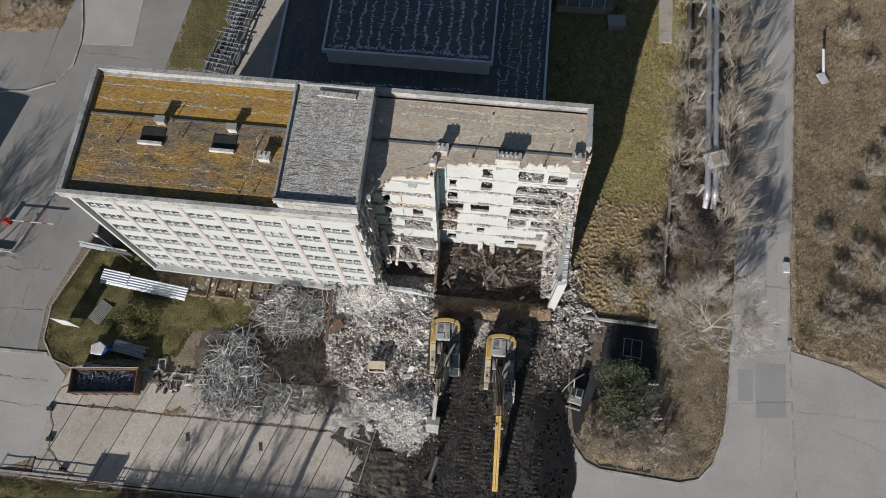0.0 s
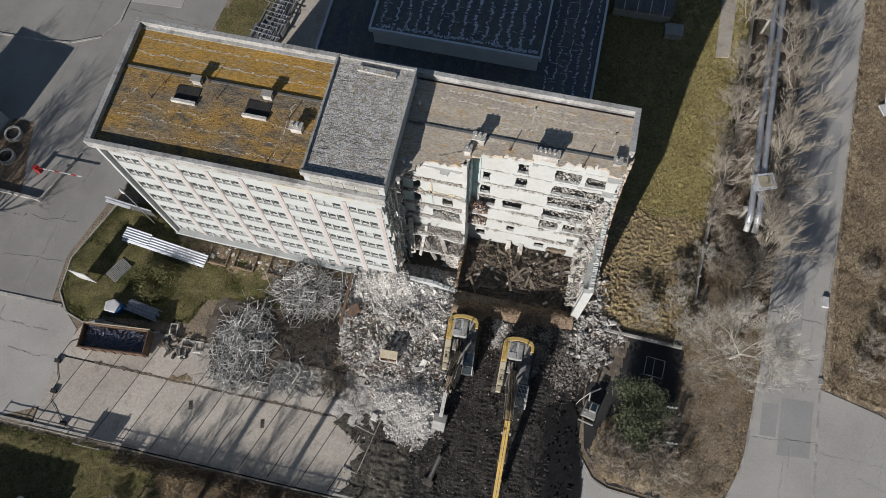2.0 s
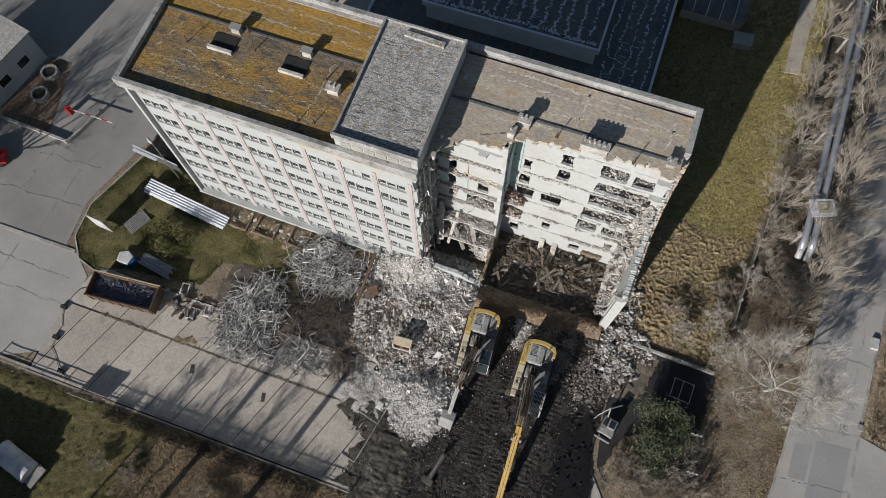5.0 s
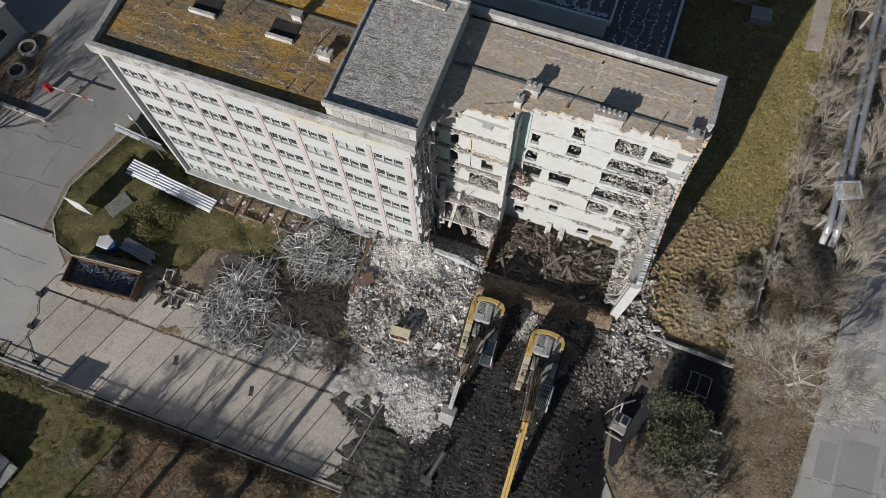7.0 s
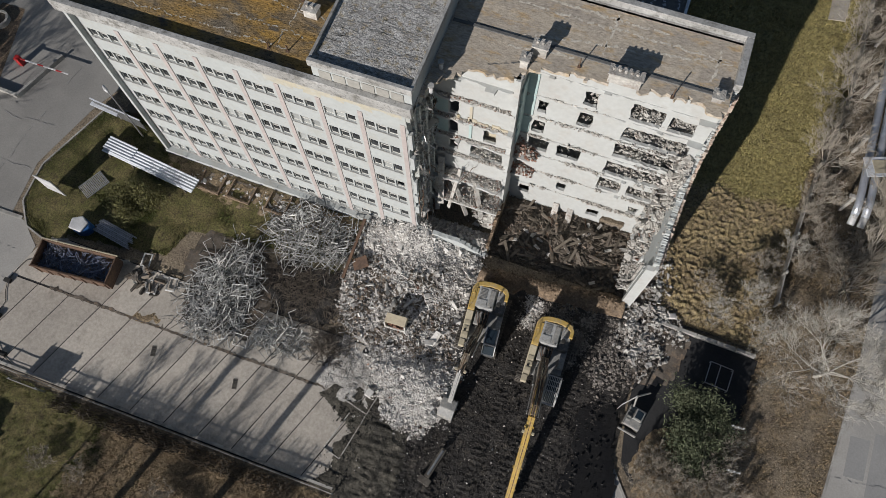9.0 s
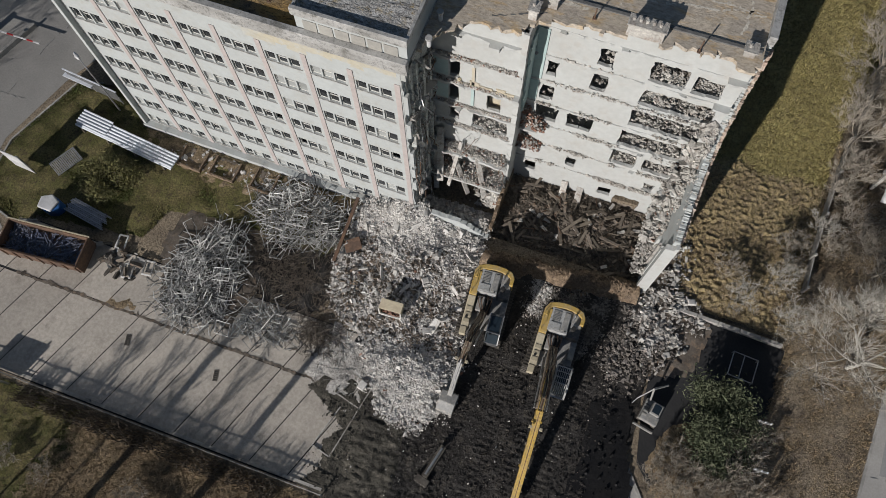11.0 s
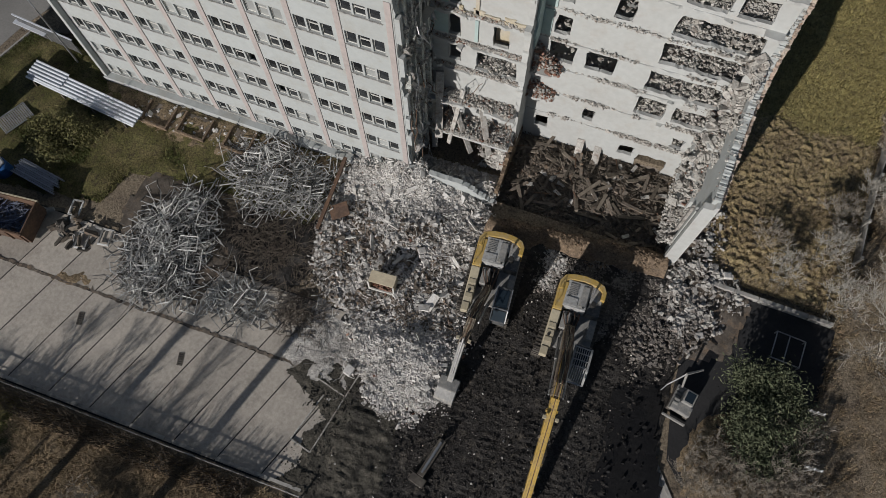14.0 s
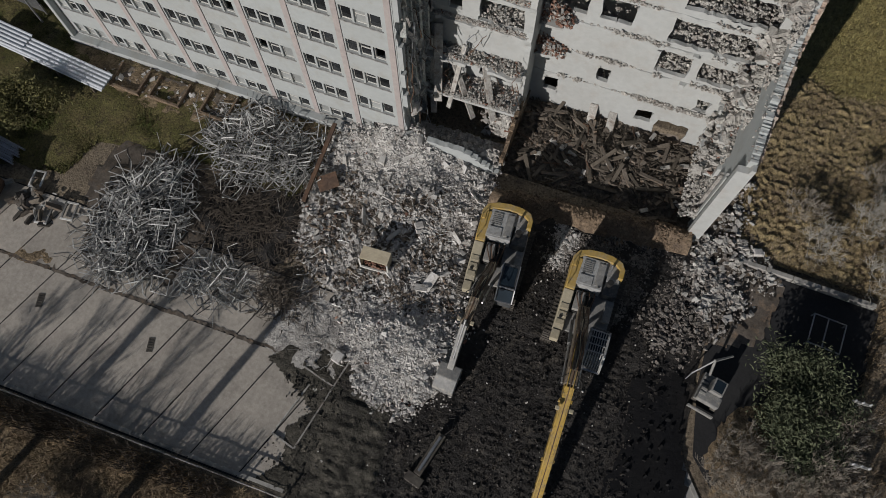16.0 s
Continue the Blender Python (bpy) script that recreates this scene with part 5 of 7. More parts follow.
for _ in range(420):
    x, y = rs.gauss(0, 0.9), rs.gauss(0, 0.8)
    w, ln = rs.uniform(0, 6.3), rs.uniform(0.2, 0.9)
    z = 0.05 + rs.uniform(0, 0.7) * math.exp(-(x * x + y * y))
    g.bar((x, y, z), (x + math.cos(w) * ln, y + math.sin(w) * ln, z + rs.gauss(0, 0.15)), 0.03, 0.03)
part("branch", g, M_DARKBARK, brown2, kind="stuff")
terrain("dirt_patch", [(-20.8, 11.4), (-19.8, 15.2), (-14.4, 15.6), (-13.2, 12.6), (-14.4, 10.2), (-18, 10.4)], 0.06, 0.25, 0.2, 0.9, M_MUD, "dark uneven ground between the scrap heaps", "ground")
part("steel_plank", Geo().bar((-14.3, 20.2, 1.15), (-14.2, 14.8, 0.7), 0.26, 0.14), M_RUST, None, "long rusty steel beam lying between heaps", bevel=0.01, category="beam")
part("rusty_plate", Geo().box(-0.65, 0.65, -0.5, 0.5, 0, 0.05, pose(-13.3, 16.5, 0.7, 8, -10, 35)), M_RUST, None, "rusty brown steel plate on the rubble", bevel=0.01, category="plate")

# ---- machines ----


def track(parent, x, length, width, height):
    """A crawler: belt loop, shoes, frame."""
    tr = part("track", Geo().box(x - width * 0.4, x + width * 0.4, -length / 2 + 0.4, length / 2 - 0.4, 0.2, height - 0.2), M_TRACK, parent, "muddy crawler track")
    r = height / 2
    straight = length - height
    n = int((2 * straight + 2 * math.pi * r) / 0.24)
    shoe = Geo().box(-width / 2, width / 2, -0.105, 0.105, -0.03, 0.02).box(-width / 2, width / 2, -0.03, 0.01, 0.02, 0.06).mesh("track_shoe", M_TRACK)
    for i in range(n):
        s = (2 * straight + 2 * math.pi * r) * i / n
        if s < straight:
            y, z, a = -straight / 2 + s, height, 0
        elif s < straight + math.pi * r:
            w = (s - straight) / r
            y, z, a = straight / 2 + math.sin(w) * r, r + math.cos(w) * r, -w
        elif s < 2 * straight + math.pi * r:
            y, z, a = straight / 2 - (s - straight - math.pi * r), 0, math.pi
        else:
            w = (s - 2 * straight - math.pi * r) / r
            y, z, a = -straight / 2 - math.sin(w) * r, r - math.cos(w) * r, math.pi - w
        ob = part("track_shoe", shoe, None, tr)
        ob.matrix_basis = pose(x, y, z, math.degrees(a), 0, 0)
    return tr


def ribs(geo, x0, x1, y0, y1, z0, z1, n):
    for i in range(n):
        y = y0 + (y1 - y0) * (i + 0.5) / n
        geo.box(x0, x1, y - (y1 - y0) / n * 0.3, y + (y1 - y0) / n * 0.3, z0, z1)
    return geo


def excavator(label, at, turn, boom_pts, boom_r, stick_pts, boom_mat, panel_mat, caged, swing=0.0, split=0, tool="bucket", track_turn=0.0):
    """A crawler excavator that faces -y; +x is its cab side. boom_pts, stick_pts: (y, z) of the centre line."""
    ex = thing("excavator", label, "excavator", at, turn, group="crawler excavators")
    car = part("undercarriage", Geo().box(-0.9, 0.9, -1.0, 1.0, 0.35, 0.95), M_TRACK, ex, bevel=0.04)
    car.matrix_basis = pose(0, 0, 0, 0, 0, track_turn)
    for x in (-1.28, 1.28):
        track(car, x * 1.1, 5.0, 0.62, 0.95)
    part("slew_ring", Geo().tube([(0, 0, 0.9), (0, 0, 1.12)], 0.7, 20), M_MACHINE, ex)
    part("deck", Geo().box(-1.45, 1.45, -1.7, 2.2, 1.1, 1.3), M_MACHINE, ex, bevel=0.03)
    # counterweight with rounded back
    arc = [(-1.48, 1.75), (-1.48, 2.3), (-1.25, 2.72), (-0.7, 2.93), (0, 3.0), (0.7, 2.93), (1.25, 2.72), (1.48, 2.3), (1.48, 1.75), (1.2, 1.75), (1.2, 2.25), (0.9, 2.5), (0, 2.6), (-0.9, 2.5), (-1.2, 2.25), (-1.2, 1.75)]
    part("counterweight", Geo().prism(arc[::-1][::-1], 1.12, 2.42), M_YELLOW, ex, "yellow counterweight with rounded corners", bevel=0.04)
    part("counterweight_core", Geo().prism([(-1.2, 1.76), (1.2, 1.76), (1.2, 2.25), (0.9, 2.5), (0, 2.6), (-0.9, 2.5), (-1.2, 2.25)], 1.12, 2.2), M_MACHINE, ex)
    hood = part("engine_hood", Geo().box(-0.95, 0.5, 0.75, 2.5, 1.3, 2.36), M_HOOD, ex, "dusty grey engine hood", bevel=0.05)
    part("grille", ribs(Geo(), -0.8, -0.25, 1.5, 2.3, 2.36, 2.41, 7), M_MACHINE, hood)
    part("hatch", Geo().box(-0.85, -0.1, 0.85, 1.4, 2.365, 2.42), M_HOOD, hood, bevel=0.02)
    for x, y in ((-0.7, 1.45), (0.3, 0.9), (0.3, 2.35)):
        part("latch", Geo().box(x - 0.06, x + 0.06, y - 0.03, y + 0.03, 2.41, 2.45), M_BLACK, hood)
    part("hatch", Geo().box(0.02, 0.44, 0.95, 2.3, 2.365, 2.41), M_MACHINE, hood, bevel=0.01)
    part("exhaust", Geo().tube([(0.7, 2.1, 1.3), (0.7, 2.1, 2.75), (0.72, 2.2, 2.85)], 0.07, 10), M_STEEL, ex)
    part("air_filter", Geo().tube([(0.85, 1.3, 2.2), (0.85, 1.3, 2.65)], 0.17, 12), M_BLACK, ex)
    part("engine_side", Geo().box(0.56, 1.4, 0.7, 2.3, 1.3, 2.12), M_DARKCAB, ex, bevel=0.05)
    part("radiator_lid", Geo().box(0.62, 1.34, 1.45, 2.25, 2.12, 2.17), M_HOOD, ex, bevel=0.02)
    part("valve_block", Geo().box(-0.75, -0.2, -0.55, 0.55, 1.6, 1.95), M_MACHINE, ex, bevel=0.03)
    for k in range(7):
        xa = -0.7 + k * 0.16
        part("deck_hose", Geo().tube([(xa, 0.7, 1.75), (xa + 0.1 * math.sin(k * 2.1), 0.2, 2.1 + 0.08 * (k % 3)), (xa * 0.5, -0.5, 2.0), (xa * 0.4, -1.1, 2.3)], 0.035, 6), M_BLACK if k % 2 else M_RUST, ex)
    part("step_plate", Geo().box(1.0, 1.44, -0.7, 0.6, 1.3, 1.62), M_MACHINE, ex, bevel=0.03)
    part("tank_cap", Geo().tube([(-1.22, -1.2, 1.85), (-1.22, -1.2, 2.05)], 0.09, 10), M_BLACK, ex)
    part("side_panel", Geo().side([(0.4, 1.3), (2.3, 1.3), (2.3, 2.38), (0.6, 2.3), (0.4, 2.26)], -1.47, -0.9), M_YELLOW, ex, "yellow side door of the engine bay", bevel=0.05)
    part("fuel_tank", Geo().side([(-1.9, 1.3), (0.38, 1.3), (0.38, 2.24), (-0.9, 1.95), (-1.9, 1.75)], -1.47, -0.9), panel_mat, ex, "dusty cream fuel tank", bevel=0.06)
    for y in (-1.5, -1.05, -0.6):
        part("tread", Geo().box(-1.4, -0.96, y - 0.14, y + 0.14, 1.98 + 0.2 * (y + 1.0), 2.02 + 0.2 * (y + 1.0)), M_CREAM, ex)
    part("tool_box", Geo().box(-1.45, -0.99, -2.5, -1.92, 1.25, 1.8), panel_mat, ex, bevel=0.04)
    part("handrail", Geo().tube([(-1.4, 2.0, 2.4), (-1.4, 1.9, 2.75), (-1.4, 0.6, 2.7), (-1.4, 0.5, 2.3)], 0.025, 6), M_YELLOW, ex)
    # cab
    cab = part("cab", Geo().side([(-2.75, 1.25), (-0.75, 1.25), (-0.75, 2.95), (-2.15, 2.95), (-2.75, 2.3)], 0.5, 1.45), M_DARKCAB, ex, "dark operator cab with pale edges", bevel=0.06)
    part("windscreen", Geo().box(0.58, 1.37, 0.0, 0.76, 0, 0.03, Matrix.Translation((0, -2.78, 2.33)) @ pose(0, 0, 0, 47, 0, 0)), M_CABGLASS, cab)
    part("roof_window", Geo().box(0.62, 1.33, -2.05, -0.95, 2.95, 2.975), M_CABGLASS, cab)
    part("side_window", Geo().box(1.45, 1.47, -2.4, -0.95, 2.0, 2.8), M_CABGLASS, cab)
    if caged:
        guard = part("cab_guard", Geo().bar((0.45, -3.0, 2.35), (1.5, -3.0, 2.35), 0.08, 0.08), M_STEEL, ex, "steel bar guard over the cab")
        for i in range(8):
            x = 0.52 + i * 0.13
            part("guard_bar", Geo().tube([(x, -0.9, 3.06), (x, -2.15, 3.06), (x, -2.95, 2.4)], 0.025, 5), M_HOOD, guard)
        for y in (-2.1, -1.7, -1.3, -0.95):
            part("cross_bar", Geo().bar((0.45, y, 3.06), (1.5, y, 3.06), 0.06, 0.06), M_HOOD, guard)
        for x in (0.45, 1.5):
            part("guard_rail", Geo().tube([(x, -0.85, 3.02), (x, -2.2, 3.08), (x, -3.0, 2.35)], 0.05, 6), M_HOOD, guard)
        for ob in (cab, guard):
            ob.location.y = -0.75
    else:
        rail = Geo()
        for x in (0.5, 1.45):
            rail.bar((x, -0.8, 2.99), (x, -2.2, 2.99), 0.06, 0.06).bar((x, -2.2, 2.99), (x, -2.82, 2.3), 0.06, 0.06)
        rail.bar((0.5, -2.2, 2.99), (1.45, -2.2, 2.99), 0.06, 0.06).bar((0.5, -2.82, 2.3), (1.45, -2.82, 2.3), 0.06, 0.06)
        part("cab_frame", rail, M_STEEL, cab, "pale steel cab frame")
    part("swing_motor", Geo().tube([(-0.45, 0.1, 1.3), (-0.45, 0.1, 1.85)], 0.22, 12).box(-0.8, 0.3, -0.6, 0.5, 1.3, 1.6), M_BLACK, ex)
    # boom: a tapered box along its centre line, turned by swing about the foot
    y0 = boom_pts[0][0]
    sw = Matrix.Translation((-0.1, y0, 0)) @ pose(0, 0, 0, 0, 0, swing)

    def arm(pts, halves, wide):
        up, low = [], []
        for i, (y, z) in enumerate(pts):
            a, b = pts[max(0, i - 1)], pts[min(len(pts) - 1, i + 1)]
            d = Vector((b[0] - a[0], b[1] - a[1])).normalized()
            nrm = Vector((d.y, -d.x))
            h = halves[i]
            up.append((y + nrm.x * h - y0, z + nrm.y * h))
            low.append((y - nrm.x * h - y0, z - nrm.y * h))
        return Geo().side(up + low[::-1], -wide / 2, wide / 2)

    if split:
        boom = part("boom", arm(boom_pts[:split + 1], boom_r[:split + 1], 0.62), M_DIRTYBOOM, ex, "oily brown lower boom", bevel=0.03)
        tip = part("boom_extension", arm(boom_pts[split:], boom_r[split:], 0.5), boom_mat, ex, "golden yellow outer boom", bevel=0.03)
        tip.matrix_basis = sw
        for k, f in enumerate((0.12, 0.34, 0.55, 0.78)):
            a, b = Vector(boom_pts[split]), Vector(boom_pts[-1])
            c = a.lerp(b, f)
            part("pipe_clamp", Geo().box(-0.33, 0.33, c.x - y0 - 0.06, c.x - y0 + 0.06, c.y - 0.2, c.y + 0.42 - 0.14 * f), M_DIRTYBOOM if k % 2 else boom_mat, tip)
    else:
        boom = part("boom", arm(boom_pts, boom_r, 0.5), boom_mat, ex, "boom", bevel=0.03)
    boom.matrix_basis = sw
    for x in (-0.42, 0.42):
        a = boom_pts[0]
        b = boom_pts[len(boom_pts) // 2]
        cyl = part("lift_cylinder", Geo().tube([(x, a[0] - 0.7 - y0, a[1] - 0.35), (x, (a[0] + b[0]) / 2 - y0, (a[1] + b[1]) / 2 - 0.1)], 0.1, 10), M_MACHINE, boom)
        part("rod", Geo().tube([(x, (a[0] + b[0]) / 2 - y0, (a[1] + b[1]) / 2 - 0.1), (x, b[0] - y0, b[1])], 0.055, 10), M_STEEL, cyl)
    rng = random.Random(int(abs(at[0]) * 100))
    for i in range(9):
        x = rng.uniform(-0.22, 0.22)
        n = len(boom_pts)
        reach = min(n, 3)
        pts = []
        for k in range(reach):
            pts.append((x + rng.uniform(-0.08, 0.08), boom_pts[k][0] - y0, boom_pts[k][1] + boom_r[k] + rng.uniform(0.05, 0.16)))
            if k < reach - 1:
                pts.append((x + rng.uniform(-0.14, 0.14), (boom_pts[k][0] + boom_pts[k + 1][0]) / 2 - y0, (boom_pts[k][1] + boom_pts[k + 1][1]) / 2 + boom_r[k] + rng.uniform(0.05, 0.2)))
        part("hose", Geo().tube(pts, 0.03, 6), rng.choice((M_BLACK, M_RUST, M_CREAM)), boom)
    for x in (-0.17, 0.0, 0.15):
        part("boom_pipe", Geo().tube([(x, q[0] - y0, q[1] + h + 0.03) for q, h in zip(boom_pts[1:], boom_r[1:])], 0.03, 6), boom_mat if x else M_RUST, boom)
    for sgn in (-1, 1):
        k = len(boom_pts) // 2
        y, z = boom_pts[k][0] - y0, boom_pts[k][1]
        part("hose", Geo().tube([(sgn * 0.2, y + 0.5, z + 0.4), (sgn * 0.55, y + 0.2, z + 0.3), (sgn * 0.62, y - 0.4, z + 0.1), (sgn * 0.3, y - 0.8, z + 0.35)], 0.025, 6), M_BLACK, boom)
        part("lamp", Geo().box(sgn * 0.36 - 0.1, sgn * 0.36 + 0.1, y - 1.4, y - 1.2, z + 0.1, z + 0.3), M_CREAM, boom, bevel=0.02)
    if stick_pts:
        stick = part("stick", arm(stick_pts, [0.3] + [0.26] * (len(stick_pts) - 2) + [0.18], 0.36), M_MACHINE, ex, "dusty steel stick", bevel=0.03)
        stick.matrix_basis = sw
        a, b = stick_pts[0], stick_pts[-1]
        part("bucket_cylinder", Geo().tube([(0, a[0] - y0, a[1] + 0.5), (0, b[0] * 0.8 + a[0] * 0.2 - y0, b[1] * 0.8 + a[1] * 0.2 + 0.5)], 0.07, 10), M_STEEL, stick)
        y, z = b[0] - y0, b[1]
        if tool == "bucket":
            bucket = part("bucket", Geo().side([(y + 0.25, z + 0.25), (y - 0.55, z + 0.3), (y - 1.2, z - 0.15), (y - 1.25, z - 0.6), (y - 0.6, z - 0.85), (y + 0.2, z - 0.75)], -0.62, 0.62), M_MACHINE, ex, "worn steel bucket", bevel=0.05)
            bucket.matrix_basis = sw
            for i in range(5):
                x = -0.5 + i * 0.25
                part("tooth", Geo().side([(y + 0.15, z - 0.7), (y + 0.45, z - 0.85), (y + 0.15, z - 0.85)], x - 0.05, x + 0.05), M_STEEL, bucket)
    return ex


excavator("dusty yellow crawler excavator with a steel bucket on rubble", (-1.95, 15.0, 0.12), 4.0, [(-0.6, 1.7), (-2.2, 3.2), (-3.6, 3.9), (-5.2, 3.6)], [0.25, 0.36, 0.36, 0.22], [(-4.9, 3.9), (-6.0, 2.6), (-7.0, 1.1)], M_DIRTYBOOM, M_CREAM, False, swing=-7.0, track_turn=-2)
excavator("yellow demolition excavator with a long yellow boom on mud", (3.65, 13.9, 0.12), 1.0, [(-0.4, 1.8), (-2.4, 3.3), (-4.5, 4.1), (-5.2, 4.1), (-8.6, 2.5), (-11.9, 0.8)], [0.3, 0.42, 0.42, 0.38, 0.34, 0.22], None, M_GOLD, M_CREAM, True, swing=1.8, track_turn=-4, split=3)

# grapple lying in the mud
gr = thing("hydraulic_grapple", "dark steel hydraulic attachment lying in mud", "machine attachment", (-1.9, 3.4, 0.3), -14)
part("body", Geo().box(-0.22, 0.22, -1.2, 1.3, 0, 0.45), M_TRACK, gr, bevel=0.04)
part("head", Geo().box(-0.5, 0.5, -1.75, -1.2, 0, 0.35), M_TRACK, gr, bevel=0.04)
part("cylinder", Geo().tube([(0, -1.0, 0.6), (0, 1.1, 0.6)], 0.09, 10), M_STEEL, gr)
part("hose", Geo().tube([(0.1, 1.3, 0.4), (0.3, 1.8, 0.5), (0.1, 2.4, 0.3), (-0.2, 2.2, 0.2)], 0.03, 6), M_BLACK, gr)

# small loader beside the bushes
ld = thing("mini_excavator", "small pale grey mini excavator beside a bush", "excavator", (11.5, 11.8, 0.1), -12)
for x in (-0.75, 0.75):
    part("track", Geo().side([(-1.2, 0.25), (-1.0, 0), (1.0, 0), (1.2, 0.25), (1.0, 0.55), (-1.0, 0.55)], x - 0.2, x + 0.2), M_TRACK, ld, bevel=0.03)
part("deck", Geo().box(-0.9, 0.9, -1.1, 1.1, 0.55, 0.8), M_MACHINE, ld, bevel=0.03)
part("engine_cover", Geo().box(-0.85, 0.85, -1.2, -0.35, 0.8, 1.5), M_MACHINE, ld, bevel=0.08)
cabm = part("cab", Geo().box(-0.3, 0.65, -0.4, 0.75, 0.8, 2.0), M_MACHINE, ld, "grey canopy cab", bevel=0.05)
part("roof_window", Geo().box(-0.18, 0.53, -0.25, 0.6, 2.0, 2.03), M_CABGLASS, cabm)
for i in range(5):
    part("step", Geo().box(-0.85, -0.4, -0.8 + i * 0.34, -0.62 + i * 0.34, 1.5 if i < 2 else 0.85, 1.58 if i < 2 else 0.93), M_PLINTH, ld)
part("boom", Geo().tube([(-0.6, 0.9, 1.0), (-0.9, 1.8, 2.0), (0.2, 3.0, 1.4)], [0.1, 0.12, 0.08], 6), M_MACHINE, ld, "grey boom")
part("stick", Geo().tube([(-0.9, 1.8, 2.0), (-1.7, 0.6, 0.5), (-1.9, 0.0, 0.2)], [0.07, 0.06, 0.04], 6), M_STEEL, ld)
part("blade", Geo().box(-1.0, 1.0, -1.75, -1.6, 0.1, 0.5), M_MACHINE, ld, bevel=0.02)

# ---- loose things on the site ----
ld.scale = (0.74, 0.74, 0.74)

bx = thing("plywood_box", "open-fronted cream plywood box with pale frame on rubble", "box", (-8.55, 12.55, 0.5), 3)
part("top", Geo().box(-1.0, 1.0, -0.55, 0.75, 1.05, 1.1), M_PLY, bx, "cream plywood top", bevel=0.01)
for x in (-1.0, 0.94):
    part("side", Geo().box(x, x + 0.06, -0.55, 0.75, 0.0, 1.05), M_PLY, bx)
# back panel coloured dark for the shade inside the box
part("back", Geo().box(-0.94, 0.94, 0.69, 0.75, 0.0, 1.05), M_DARKRUBBLE, bx)
part("floor_panel", Geo().box(-0.94, 0.94, -0.55, 0.69, 0.0, 0.06), M_WOOD, bx)
for i in range(40):
    part("brick_piece", Geo().chunk((rs.uniform(-0.8, 0.8), rs.uniform(-0.5, 0.5), 0.12), 0.26, 0.2, 0.16, rs), M_BRICK, bx)
bx.scale = (0.84, 0.62, 1.15)
bx.rotation_euler.x = radians(-2)
bx.location.z += 0.06
part("front_rim", Geo().box(-1.06, 1.06, -0.7, -0.56, 0.0, 0.16).box(-1.06, -0.94, -0.66, -0.56, 0.16, 1.1).box(0.94, 1.06, -0.66, -0.56, 0.16, 1.1), M_FRAME, bx, "pale front rim")

sk = thing("skip_container", "rusty dark roll-off skip full of blue-grey scrap", "container", (-35.55, 8.45, 0.05), 5.5)
L, W, H = 3.35, 1.22, 1.75
for geo in (Geo().box(-L, L, -W, -W + 0.1, 0.2, H), Geo().box(-L, L, W - 0.1, W, 0.2, H), Geo().box(-L, -L + 0.1, -W + 0.1, W - 0.1, 0.2, H), Geo().box(L - 0.1, L, -W + 0.1, W - 0.1, 0.2, H)):
    part("side", geo, M_RUST, sk, bevel=0.01)
part("bottom", Geo().box(-L + 0.1, L - 0.1, -W + 0.1, W - 0.1, 0.2, 0.32), M_RUST, sk)
part("rim", Geo().box(-L - 0.06, L + 0.06, W - 0.02, W + 0.08, H - 0.12, H + 0.04), M_CREAM, sk, "pale top rim", bevel=0.01)
part("rim", Geo().box(-L - 0.06, L + 0.06, -W - 0.08, -W + 0.02, H - 0.12, H + 0.03), M_RUST, sk, bevel=0.01)
for i in range(7):
    for s in (-1, 1):
        x = -L + 0.3 + i * 1.02
        part("rib", Geo().box(x - 0.05, x + 0.05, s * W - (0.08 if s < 0 else 0), s * W + (0.08 if s > 0 else 0), 0.25, H - 0.14), M_RUST, sk)
for y in (-0.5, 0.5):
    part("skid", Geo().box(-L + 0.2, L - 0.2, y - 0.06, y + 0.06, 0, 0.2), M_RUST, sk)
g = Geo()
for _ in range(520):
    x, y, z = rs.uniform(-L + 0.3, L - 0.3), rs.uniform(-W + 0.25, W - 0.25), rs.uniform(0.7, 1.2)
    w, ln = rs.uniform(0, 6.3), rs.uniform(0.3, 1.0)
    b = (min(L - 0.15, max(-L + 0.15, x + math.cos(w) * ln)), min(W - 0.15, max(-W + 0.15, y + math.sin(w) * ln)), z + rs.gauss(0, 0.1))
    g.bar((x, y, z), b, 0.06, 0.05)
part("scrap_load", g, M_BLUESCRAP, sk, "blue-grey scrap bars", kind="stuff")
part("load_bed", Geo().box(-L + 0.12, L - 0.12, -W + 0.12, W - 0.12, 0.4, 0.8), M_DARKRUBBLE, sk)

# corrugated roofing sheets lying on bearers in front of the block
sh = thing("roofing_sheets", "stack of long white corrugated roofing sheets on bearers", "building material", (-34.3, 18.75, 0.05), -6.6)
for n, (x0, x1, dy) in enumerate(((-4.75, 4.75, 0.0), (-4.2, 4.75, 0.12), (-4.75, -1.8, 0.3))):
    g = Geo()
    prof = []
    for i in range(19):
        prof.append((-0.62 + i * 0.069 + dy, 0.62 + n * 0.09 + (0.05 if i % 4 in (1, 2) else 0.0)))
    low = [(y, z - 0.03) for y, z in prof[::-1]]
    g.side(prof + low, x0, x1)
    part("sheet", g, M_SHEET, sh)
for x in (-4.0, -1.5, 1.2, 4.0):
    part("bearer", Geo().box(x - 0.08, x + 0.08, -0.7, 0.8, 0, 0.58), M_WOOD, sh)

